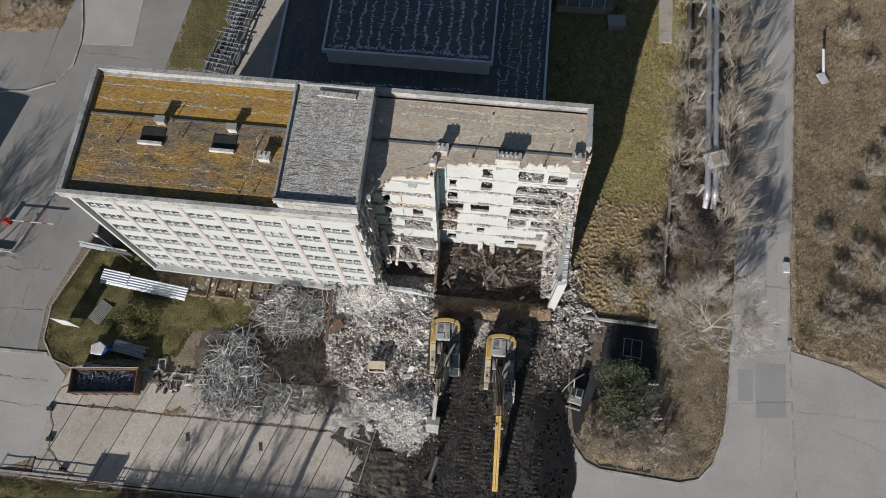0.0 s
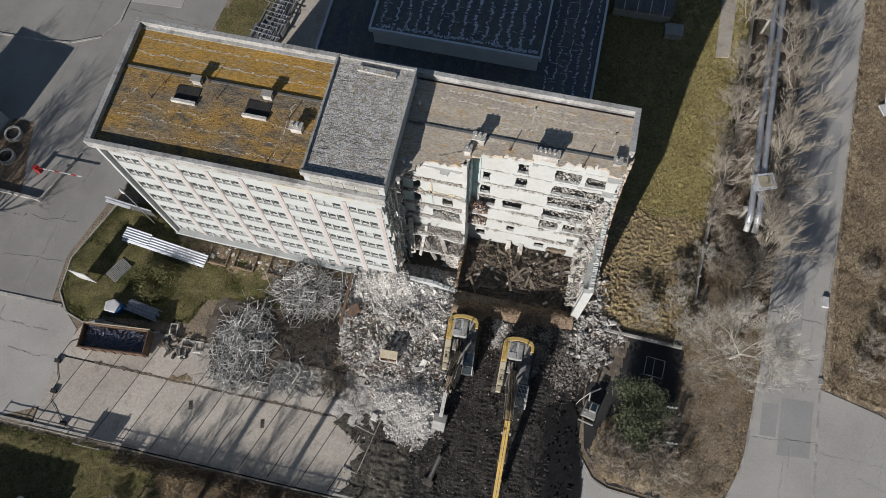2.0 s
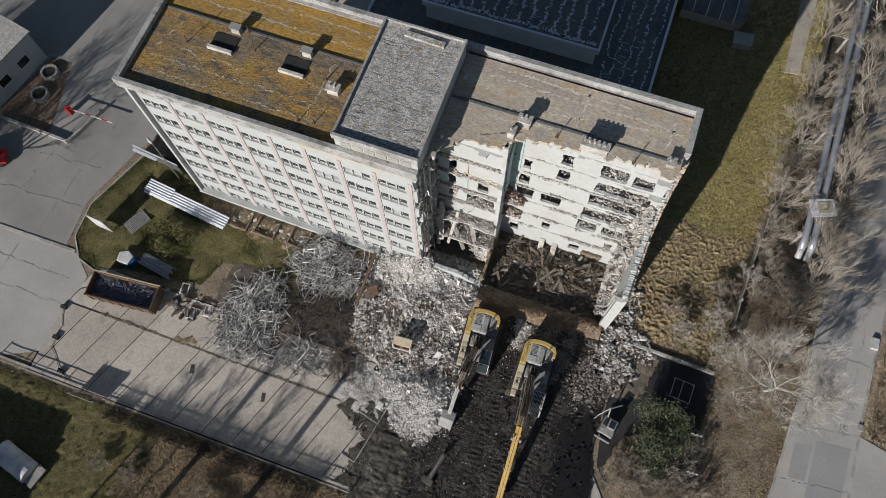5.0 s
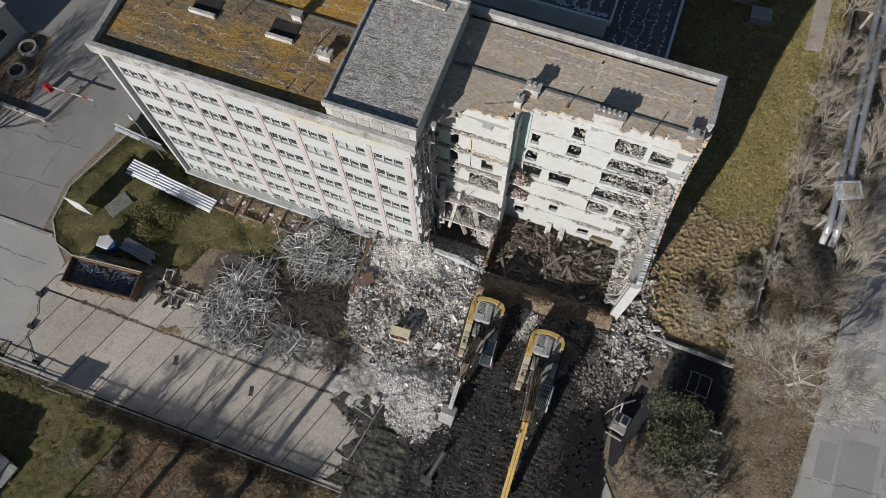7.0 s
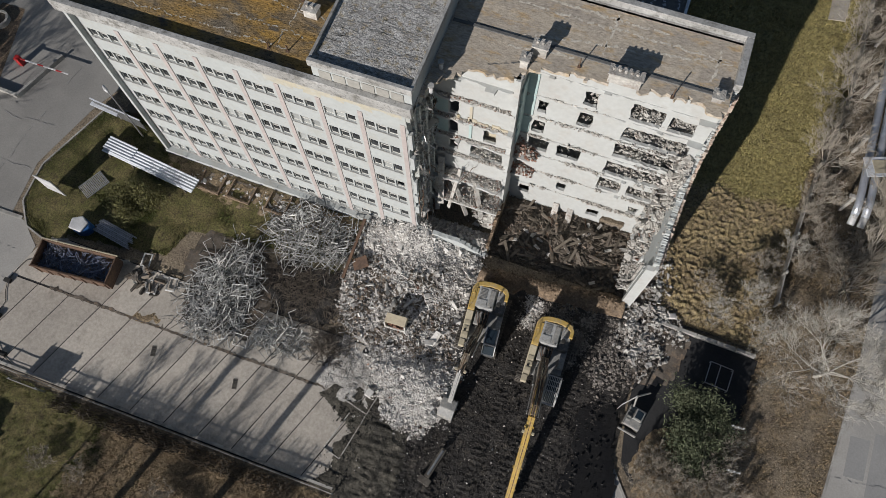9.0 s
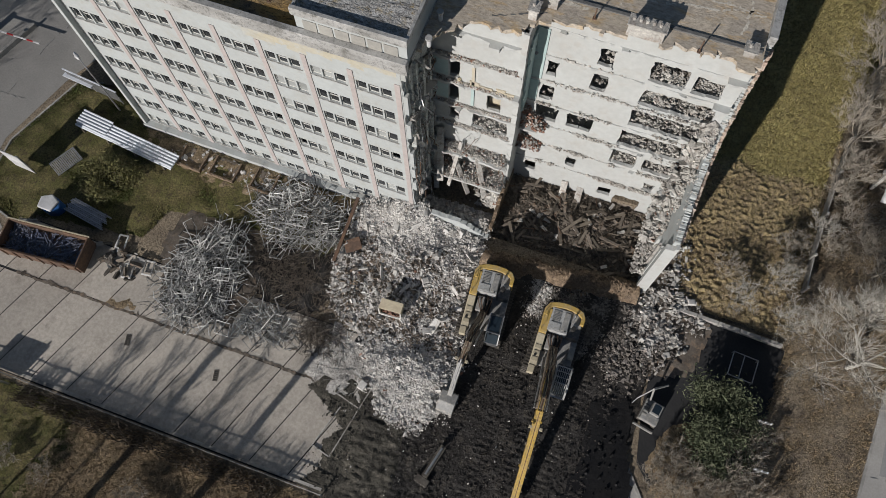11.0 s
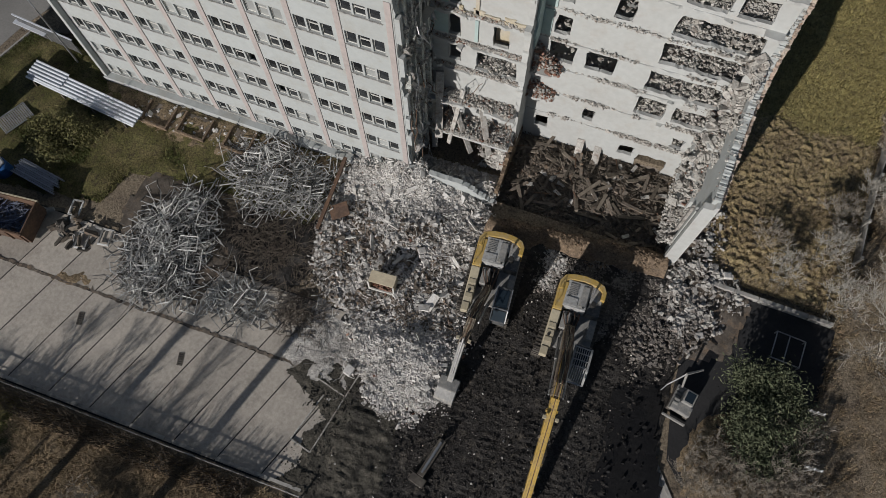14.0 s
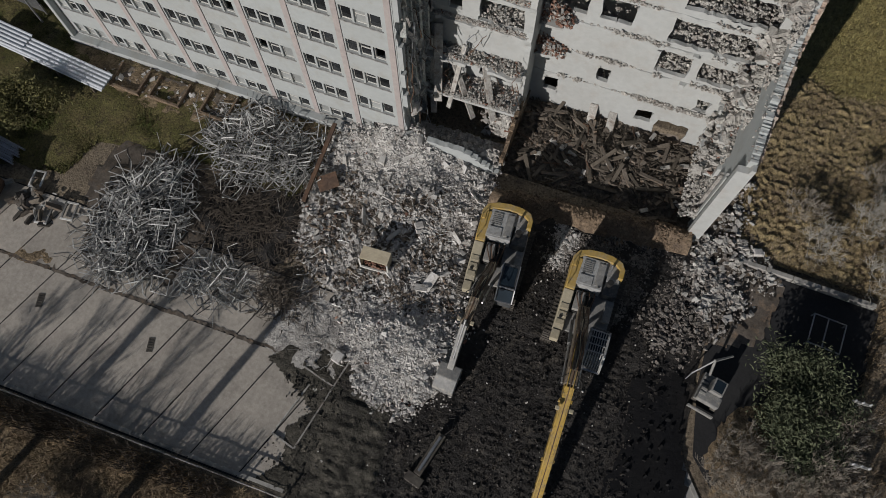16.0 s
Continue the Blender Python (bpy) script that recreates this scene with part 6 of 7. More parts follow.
# light wells at the foot of the front wall
for i, (x, w) in enumerate(((-28.6, 2.2), (-25.7, 2.3), (-22.2, 2.0), (-19.2, 2.2))):
    well = thing("light_well", "low concrete light well with dark litter beside the front wall", "light well", (x, 19.25, 0.05), -2, group="light wells along the front wall")
    for geo in (Geo().box(-w / 2, w / 2, -0.9, -0.74, -0.1, 0.42), Geo().box(-w / 2, -w / 2 + 0.16, -0.74, 0.92, -0.1, 0.42), Geo().box(w / 2 - 0.16, w / 2, -0.74, 0.92, -0.1, 0.42)):
        part("kerb_wall", geo, M_CLAY, well, bevel=0.02)
    part("litter", Geo().box(-w / 2 + 0.16, w / 2 - 0.16, -0.74, 0.92, -0.1, 0.12), M_DARKRUBBLE, well)
heap("rubble_heap", "small litter of broken tiles beside the front wall", [(-32, 18.6), (-30, 20.2), (-16, 20.2), (-17, 18.0), (-24, 18.4)], 420, 8, lambda x, y: 0.16, M_RUBBLE, (0.04, 0.22), (0.25, 0.4), 41)

terrain("dirt_strip", [(-33.4, 18.9), (-31, 18.0), (-22, 17.4), (-14.8, 17.4), (-14.4, 20.3), (-33.6, 20.8)], 0.1, 0.22, 0.16, 1.4, M_BANK, "reddish brown dirt along the foot of the front wall", "ground", rim=0.5)
# things on the lawn
tk = thing("plastic_tank", "white and blue plastic tank on the lawn", "tank", (-37.0, 11.6, 0.1), 20)
part("body", Geo().prism([(math.cos(a) * 0.85, math.sin(a) * 0.7) for a in [i * math.pi / 4 + 0.4 for i in range(8)]], 0, 1.1), M_BLUETARP, tk, "blue plastic", bevel=0.1)
part("lid", Geo().prism([(-0.9, -0.3), (0.2, -0.75), (0.75, 0.1), (0.2, 0.75), (-0.7, 0.6)], 1.1, 1.3), M_WHITETARP, tk, "white plastic cover", bevel=0.08)
st = thing("metal_sections", "stack of silver metal sections beside the skip", "building material", (-34.2, 12.0, 0.1), -9)
for i in range(9):
    part("section", Geo().box(-1.9 + 0.1 * (i % 3), 1.9 - 0.13 * (i % 4), -0.6 + i * 0.14, -0.5 + i * 0.14, 0.35, 0.5 + 0.05 * (i % 2)), M_STEEL, st)
for x in (-1.3, 1.2):
    part("bearer", Geo().box(x - 0.07, x + 0.07, -0.65, 0.75, 0, 0.35), M_WOOD, st)
tr = thing("metal_trellis", "dark slatted metal panel leaning on the lawn", "panel", (-38.2, 14.2, 0.3), 62)
part("frame", frame_geo(2.3, 1.5, 0.06), M_STEEL, tr)
for i in range(14):
    part("slat", Geo().box(0.1 + i * 0.155, 0.2 + i * 0.155, 0.08, 1.42, 0.01, 0.05), M_MACHINE, tr)
sp = thing("sign_panel", "blank white upright panel on two posts at the lawn edge", "sign", (-40.9, 13.8, 0.05), -4)
part("board", Geo().box(-0.95, 0.95, -0.03, 0.03, 0.5, 3.1), M_WHITETARP, sp, bevel=0.01)
for x in (-0.7, 0.7):
    part("post", Geo().box(x - 0.05, x + 0.05, 0.035, 0.13, 0, 3.1), M_STEEL, sp)
pn = thing("mesh_fence", "leaning pale mesh fence panel on the lawn", "fence", (-38.8, 22.3, 0.1), -6)
part("top_board", Geo().box(-3.3, -0.4, -0.3, 0.3, 1.0, 1.08), M_SHEET, pn, bevel=0.01)
part("mesh_panel", Geo().box(-3.0, 2.2, -0.02, 0.02, 0.15, 1.75), M_DARKCAB, pn, "dark sheeted fence panel")
part("top_rail", Geo().box(-3.1, 2.3, -0.05, 0.05, 1.76, 1.86), M_SHEET, pn)
for x in (-3.0, -0.5, 2.2):
    part("post", Geo().box(x - 0.05, x + 0.05, -0.05, 0.05, 0, 1.0), M_STEEL, pn)
lamp = thing("street_lamp", "slender pale street lamp at the corner of the block", "lamp", (-36.6, 21.4, 0.1), 0)
part("pole", Geo().tube([(0, 0, 0), (0, 0, 6.0)], [0.08, 0.05], 8), M_STEEL, lamp)
part("arm", Geo().tube([(0, 0, 6.0), (-0.9, 0.5, 6.25)], 0.04, 6), M_STEEL, lamp)
part("head", Geo().tube([(-0.8, 0.45, 6.25), (-1.1, 0.6, 6.27), (-1.5, 0.85, 6.25)], [0.08, 0.17, 0.1], 8), M_WHITETARP, lamp, smooth=True)
jk = thing("junk_heap", "rusty machine parts and crates on concrete", "scrap", (-30.2, 9.3, 0.08), -12)
rj = random.Random(51)
for i in range(46):
    x, y = rj.gauss(0, 1.0), rj.gauss(0, 0.8)
    s = rj.uniform(0.15, 0.55)
    part("junk_piece", Geo().chunk((x, y, rj.uniform(0.08, 0.25)), s * 1.7, s * 0.6, s * 0.5, rj), rj.choice((M_TRACK, M_DARKRUBBLE, M_MACHINE, M_WOOD)), jk)
for x, y in ((1.1, -0.9), (2.3, 0.1), (-0.9, 0.7)):
    ob = part("crate_frame", frame_geo(0.8, 1.2, 0.1), M_ALU, jk)
    ob.matrix_basis = pose(x, y, 0.12, 0, 0, 20)

# site cable and puddled dirt on the lot
cb = thing("ground_cable", "black cable with junction boxes lying across the lot", "cable", (-39, 5, 0.08))
line = [(-37.6, 9.3), (-40.4, 7.4), (-41.0, 5.3), (-40.2, 3.6), (-40.0, 1.4), (-38.0, -0.4), (-36.4, -1.0)]
pts = []
for (xa, ya), (xb, yb) in zip(line, line[1:]):
    for k in range(4):
        pts.append((xa + (xb - xa) * k / 4 + 39 + 0.1 * rs.uniform(-1, 1), ya + (yb - ya) * k / 4 - 5, 0.03))
part("cable", Geo().tube(pts, 0.025, 6), M_BLACK, cb)
for x, y in ((-40.9, 5.3), (-40.1, 2.4), (-38.0, -0.3)):
    part("junction_box", Geo().box(x + 39 - 0.3, x + 39 + 0.3, y - 5 - 0.2, y - 5 + 0.2, -0.02, 0.25), M_BLACK, cb, bevel=0.03)
terrain("dirt_spill", [(-30.4, 6.0), (-29.6, 6.5), (-28.0, 7.2), (-26.9, 6.7), (-27.0, 5.9), (-28.6, 5.6)], 0.06, 0.15, 0.06, 1.6, M_BANK, "damp dark dirt spilled on the slabs", "ground", rim=0.5)

for x, y in ((-26.5, 4.0), (-19.1, 3.8)):
    dc = thing("drain_cover", "dark oblong drain cover in the concrete slabs", "drain", (x, y, 0.075), 14)
    part("frame", Geo().box(-0.18, 0.18, -0.42, 0.42, 0, 0.012), M_TRACK, dc)
    for i in range(5):
        part("slot", Geo().box(-0.12, 0.12, -0.34 + i * 0.15, -0.28 + i * 0.15, 0.012, 0.018), M_BLACK, dc)

terrain("dirt_patch", [(-10.6, -1.2), (-9.3, 0.4), (-9.9, 2.2), (-8.9, 3.4), (-10.6, 4.6), (-12.4, 5.4), (-11.6, 6.6), (-7.4, 7.2), (-6.2, 4.8), (-7.2, -1.3)], 0.1, 0.14, 0.07, 1.6, M_EARTH, "dark dirt pushed over the end of the slabs", "ground", rim=0.35)
heap("dirt_clod", "small clods on the broken end of the slabs", [(-10.4, -0.8), (-9.4, 2.4), (-11.4, 5.4), (-7.6, 7.0), (-6.6, 4.8), (-7.6, -1.0)], 1100, 6, lambda x, y: 0.13 + 0.05 * fbm(x, y, 1.2), M_EARTH, (0.02, 0.14), (0.16, 0.26), 43, "earth", soft=0.8)

# fence along the lot
fe = thing("fence", "low rusty tube fence along the parking lot", "fence", (-26, -1.3, 0))
for i in range(16):
    x = -44.5 + i * 2.4
    part("post", Geo().box(x + 26 - 0.035, x + 26 + 0.05, -0.05, 0.05, -0.1, 0.9), M_KERB, fe)
    if i < 15:
        part("rail", Geo().tube([(x + 26, 0, 0.82), (x + 27.2, 0.02 * math.sin(i), 0.79), (x + 28.4, 0, 0.82)], 0.035, 6), M_KERB, fe)
        part("rail", Geo().tube([(x + 26, 0, 0.42), (x + 28.4, 0, 0.42)], 0.02, 6), M_MACHINE, fe)
# upright stems added for the comb of thin shadows on the slabs
stems = Geo()
re_ = random.Random(57)
for _ in range(2600):
    x, y, h = re_.uniform(-32, -9.5), re_.uniform(-2.8, -1.5), re_.uniform(0.5, 1.75)
    if fbm(x, 0, 0.25, 3) < -0.25:
        continue
    stems.tube([(x, y, 0), (x + re_.gauss(0, 0.08), y + re_.gauss(0, 0.08), h * 0.6), (x + re_.gauss(0, 0.18), y + re_.gauss(0, 0.18), h)], [0.02, 0.016, 0.01], 3, False)
part("dead_stem", stems, M_DARKBARK, None, "thin upright stems added along the fence for their shadows", category="weeds", kind="stuff")
kerb("kerb_5", [(-46, -1.0), (-36, -0.95), (-8.6, -0.95)], "low concrete edge of the parking lot", 0.2, 0.14)
bd = thing("notice_board", "large blank board on posts behind the fence", "sign", (-34.3, -1.9, 0))
part("board", Geo().box(-1.4, 1.4, -0.03, 0.03, 0.5, 1.6), M_PLINTH, bd)
for x in (-1.2, 1.2):
    part("post", Geo().box(x - 0.05, x + 0.05, 0.035, 0.13, 0, 1.7), M_STEEL, bd)

# frame of broken kerbs at the end of the lot
fr = thing("foundation_frame", "low outline of an old concrete foundation", "foundation", (-9.2, 4.2, 0), -14)
for a, b in (((-2.2, 2.9), (0.6, 2.9)), ((-2.2, 2.9), (-2.2, 1.1)), ((0.6, 2.9), (0.9, -2.8)), ((-2.2, 1.1), (0.7, 1.1)), ((-0.6, -2.8), (0.9, -2.8)), ((-0.6, -2.8), (-0.5, 0.5))):
    part("edge", Geo().bar((*a, 0.11), (*b, 0.11), 0.09, 0.12), M_BROKEN, fr)

# ---- heating pipes, fences and marks beside the road ----
pp = thing("heating_pipes", "pair of raised silver heating pipes on supports", "pipe", (25, 50, 0), -1.6)
for x in (-0.5, 0.32):
    part("pipe", Geo().tube([(x, 60, 3.15), (x, -14.0, 3.15), (x, -15.5, 3.1), (x, -16.6, 2.7)], 0.31, 14), M_PIPE, pp, smooth=True)
    part("pipe_end", Geo().tube([(x, -16.58, 2.72), (x, -17.3, 2.2)], 0.29, 12), M_WHITETARP, pp)
for y in (-15, -9, -3, 3, 9, 15, 25, 35):
    part("support", Geo().box(-1.2, 1.0, y - 0.15, y + 0.15, 2.6, 2.84).box(-0.9, -0.65, y - 0.12, y + 0.12, 0, 2.6).box(0.4, 0.65, y - 0.12, y + 0.12, 0, 2.6), M_KERB, pp)
part("canopy", Geo().box(-0.95, 1.4, -0.9, 0.9, 3.75, 3.85, pose(0, -12.3, 0, 0, 0, 22)), M_SHEET, pp, "white sheet cover with a yellow panel", bevel=0.02)
part("cover_panel", Geo().box(-0.3, 1.1, -0.6, 0.6, 3.85, 3.9, pose(0, -12.3, 0, 0, 0, 22)), M_CREAM, pp)
cf = thing("concrete_fence", "broken grey concrete panel fence in scrub", "fence", (21, 40, 0))
line = [(20.1, 24.5), (20.2, 27.3), (20.5, 31), (20.9, 35), (21.4, 38.5), (22.6, 44), (22.9, 50), (23.1, 56), (23.3, 62)]
for (xa, ya), (xb, yb) in zip(line, line[1:]):
    part("panel", Geo().bar((xa - 21, ya - 40, 0.6), (xb - 21, yb - 40, 0.6), 0.07, 1.1), M_KERB, cf)
    part("post", Geo().box(xa - 21.09, xa - 20.91, ya - 40.09, ya - 39.91, 0, 1.4), M_KERB, cf)
yw = thing("low_wall", "low pale concrete wall at the edge of the dark yard", "wall", (15.5, 19.9, 0), -1.5)
for i in range(5):
    part("block", Geo().box(-4.0 + i * 1.6, -2.45 + i * 1.6, -0.14, 0.14, -0.1, 0.45), M_KERB, yw, bevel=0.02)
cs = thing("clothes_rack", "bare steel frame standing on the dark yard", "frame", (17.0, 17.2, 0.04), -4)
for a, b in (((-0.9, -0.9), (0.9, -0.9)), ((0.9, -0.9), (0.9, 0.9)), ((0.9, 0.9), (-0.9, 0.9)), ((-0.9, 0.9), (-0.9, -0.9)), ((-0.1, -0.9), (-0.1, 0.9))):
    part("bar", Geo().bar((*a, 0.5), (*b, 0.5), 0.06, 0.06), M_STEEL, cs)
for x, y in ((-0.9, -0.9), (0.9, -0.9), (0.9, 0.9), (-0.9, 0.9)):
    part("leg", Geo().bar((x, y, 0), (x, y, 0.5), 0.06, 0.06), M_STEEL, cs)
for x, y, z in ((19.0, 10.1, 2.4), (18.7, 13.4, 2.2)):
    dl = thing("distribution_pole", "pale utility pole with a cross arm beside bushes", "pole", (x, y, 0), 3)
    part("pole", Geo().tube([(0, 0, 0), (0, 0, z)], [0.09, 0.06], 8), M_MACHINE, dl)
    part("cross_arm", Geo().box(-0.5, 0.5, -0.06, 0.06, z - 0.17, z - 0.05), M_MACHINE, dl)
    for k in (-0.4, 0, 0.4):
        part("insulator", Geo().tube([(k, 0, z - 0.05), (k, 0, z + 0.15)], 0.05, 6), M_WHITETARP, dl)
for i, (x, y) in enumerate(((33.1, 27.6), (33.0, 19.4))):
    part("kerb_block", Geo().box(x - 0.3, x + 0.3, y - 0.55, y + 0.55, 0, 0.35) if i == 0 else Geo().box(x - 0.2, x + 0.2, y - 0.3, y + 0.3, 0, 0.2), M_WHITETARP if i == 0 else M_MACHINE, None, "white concrete block on the kerb" if i == 0 else "dark drain cover beside the kerb", bevel=0.02, category="block" if i == 0 else "drain")
ws = thing("white_marker", "white marker slab on a post in dry grass", "sign", (38.3, 51.4, 0), 25)
part("slab", Geo().box(-0.45, 0.45, -0.9, 0.5, 0.5, 0.65), M_WHITETARP, ws, bevel=0.02)
part("post", Geo().bar((0.5, 0.4, 0.4), (0.75, 2.6, 2.2), 0.22, 0.16), M_SHEET, ws)
part("foot", Geo().box(-0.2, 0.2, -0.2, 0.2, 0, 0.5), M_KERB, ws)

sheet("path_strip", [(19.6, 54.6), (21.2, 54.9), (21.4, 66), (21.6, 100), (19.8, 100), (19.7, 66)], 0.22, M_CONCRETE, "bleached concrete path in the lawn", "paving")
shed = thing("storage_shed", "long low dark shed with a rounded felt roof behind the block", "shed", (10.5, 60.0, 0))
part("wall", Geo().box(-3.3, 3.3, -1.9, 1.9, 0, 1.5), M_PLINTH, shed)
part("roof", Geo().side([(-2.05, 1.5)] + [(-2.05 * math.cos(a), 1.5 + 0.7 * math.sin(a)) for a in [i * math.pi / 8 for i in range(1, 8)]] + [(2.05, 1.5)], -3.4, 3.4), M_HALLFELT, shed, "dark rounded felt roof")
for x in (-2.2, -0.7, 0.8, 2.3):
    part("roof_rib", Geo().tube([(x, -2.1 * math.cos(a), 1.52 + 0.72 * math.sin(a)) for a in [i * math.pi / 8 for i in range(9)]], 0.05, 5), M_SHEET, shed)
bn = thing("metal_cabinet", "grey sheet metal box on the lawn beside the shed", "cabinet", (14.4, 56.7, 0.05), 4)
part("body", Geo().box(-1.0, 1.0, -0.75, 0.75, 0, 1.0), M_MACHINE, bn, bevel=0.03)
part("lid", Geo().box(-1.06, 1.06, -0.8, 0.8, 1.0, 1.08), M_PLINTH, bn, bevel=0.02)

# ---- north-west corner ----
hut = thing("gatehouse", "small white gatehouse with a grey flat roof", "building", (-61.6, 26.2, 0), -12)
part("wall", Geo().box(-3.5, 3.5, -4.6, 4.6, 0, 4.3), M_WHITE, hut)
part("roof", Geo().box(-3.75, 3.75, -4.85, 4.85, 4.3, 4.55), M_FELT, hut, "grey felt roof", bevel=0.03)
for y in (-3.2, -0.6, 2.2):
    wdw = part("window", frame_geo(1.5, 1.2, 0.08), M_FRAME, hut)
    wdw.matrix_basis = Matrix.Translation((3.5, y - 0.7, 1.5)) @ pose(0, 0, 0, 90, 0, 90)
    part("pane", Geo().box(0.08, 1.42, 0.08, 1.12, 0.02, 0.04), M_GLASS, wdw)
for x, y in ((-55.8, 28.2), (-55.4, 25.4), (-60.2, 20.0)):
    pl = thing("ring_planter", "round concrete planter ring with dark soil", "planter", (x, y, 0.03), 0, group="round planters")
    rim = [(r, z) for r, z in ((0.95, 0), (0.95, 0.5), (0.72, 0.5), (0.72, 0))]
    g = Geo().add([(math.cos(i * math.pi / 10) * r, math.sin(i * math.pi / 10) * r, z) for i in range(20) for r, z in rim], [(i * 4 + k, (i + 1) % 20 * 4 + k, (i + 1) % 20 * 4 + k + 1, i * 4 + k + 1) for i in range(20) for k in range(3)])
    part("ring", g, M_KERB, pl)
    part("soil", Geo().tube([(0, 0, 0), (0, 0, 0.35)], 0.72, 20), M_MUD, pl)
bar = thing("road_barrier", "red and white road barrier at the gate", "barrier", (-51.2, 24.6, 0), 0)
part("stand", Geo().box(-0.25, 0.25, -0.25, 0.25, 0, 1.1), M_RED, bar, "red stand", bevel=0.04)
for i in range(8):
    part("boom_section", Geo().box(0.25 + i * 0.65, 0.9 + i * 0.65, -0.05, 0.05, 0.95, 1.05), M_WHITETARP if i % 3 else M_RED, bar)
kerb("kerb_6", [(-58, 21.6), (-52, 21.4), (-49.6, 21.3), (-47.8, 26.6)], "low concrete wall beside the gate", 0.25, 0.5)
sheet("brick_apron", [(-59, 21.9), (-52.2, 21.7), (-54.3, 30.2), (-56.8, 30.2)], 0.035, M_CLAY, "reddish brick apron round the planters", "paving")
sheet("asphalt_west", [(-120, 30), (-57.5, 30.6), (-54.0, 31.5), (-53, 46), (-52.5, 62), (-53, 120), (-120, 120)], 0.03, M_ACCESS, "worn asphalt yard", "paving")
kerb("kerb_7", [(-75, 40.2), (-57.4, 40.75), (-54.4, 41.1), (-51.1, 42.6), (-49.75, 45.2), (-49.7, 48.5), (-50.2, 51.1), (-51.2, 54.6), (-52.4, 66)], "low concrete kerb round the asphalt yard", 0.2, 0.12)
terrain("shrub_bed", [(-75, 49.0), (-60, 49.1), (-55.9, 49.3), (-52.7, 50.2), (-52.2, 54.5), (-53.4, 66), (-75, 66)], 0.08, 0.3, 0.2, 1.4, M_BANK, "brown leaf-strewn shrub bed", "ground", rim=0.5)
sheet("pavement_3", [(-49.5, 48.2), (-43.2, 48.5), (-43.6, 56), (-44.4, 80), (-51.6, 80), (-50.8, 54.5), (-49.8, 51.0)], 0.045, M_ASPHALT, "pale concrete apron across the access road", "paving")
ring = thing("cable_reel", "round wooden cable reel lying on the lawn", "reel", (-38.4, 23.6, 0.12), 0)
for z in (0.0, 0.55):
    part("disc", Geo().tube([(0, 0, z), (0, 0, z + 0.07)], 0.65, 16), M_WOOD, ring)
part("drum", Geo().tube([(0, 0, 0.07), (0, 0, 0.55)], 0.3, 12), M_WOOD, ring)
stl = thing("steel_gratings", "stacked silver steel frames and gratings", "building material", (-31.2, 51, 0.05), -7)
rg = random.Random(61)
for i in range(60):
    x, y = rg.uniform(-1.7, 1.7), rg.uniform(-6, 9)
    part("grating_bar", Geo().box(x - 0.06, x + 0.06, y - rg.uniform(0.8, 2.2), y + rg.uniform(0.8, 2.2), rg.uniform(0.1, 0.9), rg.uniform(0.95, 1.1)), M_STEEL, stl)
for i in range(24):
    y = -6 + i * 0.62
    part("cross_bar", Geo().box(rg.uniform(-2, -0.6), rg.uniform(0.6, 2), y - 0.05, y + 0.05, 1.1, 1.18), M_STEEL, stl)
car = thing("car", "red parked hatchback on the concrete road", "car", (-56.3, 16.6, 0.03), -60)
part("body", Geo().side([(-2.0, 0.35), (2.0, 0.35), (2.05, 0.75), (1.1, 0.95), (0.5, 1.42), (-1.2, 1.45), (-1.9, 1.0), (-2.05, 0.8)], -0.85, 0.85), M_RED, car, bevel=0.1)
part("windscreen", Geo().box(-0.7, 0.7, -0.38, 0.38, 0, 0.02, Matrix.Translation((0, 0.82, 1.22)) @ pose(0, 0, 0, -38, 0, 0)), M_CABGLASS, car)
for x in (-0.8, 0.8):
    for y in (-1.25, 1.3):
        part("wheel", Geo().tube([(x - 0.1, y, 0.32), (x + 0.1, y, 0.32)], 0.32, 14), M_BLACK, car)
shd = thing("barrel_trailer", "white round-topped trailer on the bank", "trailer", (-36.9, -8.9, 0.1), -14)
part("cover", Geo().side([(-1.0 * math.cos(a), 0.7 + 0.9 * math.sin(a)) for a in [math.pi - i * math.pi / 10 for i in range(11)]], -2.3, 1.4), M_WHITETARP, shd, "white arched cover", smooth=False)
part("chassis", Geo().box(-2.4, 2.3, -0.95, 0.95, 0.45, 0.68), M_MACHINE, shd)
for x in (-1.4, 1.6):
    for y in (-0.95, 0.95):
        part("wheel", Geo().tube([(x, y - 0.1, 0.35), (x, y + 0.1, 0.35)], 0.35, 14), M_BLACK, shd)

# ---- roof furniture ----
for i, (x, y) in enumerate(((-27.4, 25.7), (-21.3, 25.55))):
    sk2 = thing("roof_hatch", "pale low concrete hatch wall with a vent box", "roof hatch", (x, y, 20.5), 0, group="roof hatches")
    part("curb", Geo().box(-1.05, 1.05, -0.15, 0.15, 0, 0.34), M_BROKEN, sk2, bevel=0.04)
    # the black sheet behind the curb stands in for the shadow there
    part("lid", Geo().box(-1.0, 1.0, 0.2, 1.5, 0, 0.06), M_BLACK, sk2)
    part("vent", Geo().box(0.15, 0.9, 1.8, 2.25, 0, 0.7), M_BROKEN, sk2, bevel=0.03)
    part("vent_cap", Geo().box(0.08, 0.98, 1.72, 2.32, 0.7, 0.76), M_PLINTH, sk2)
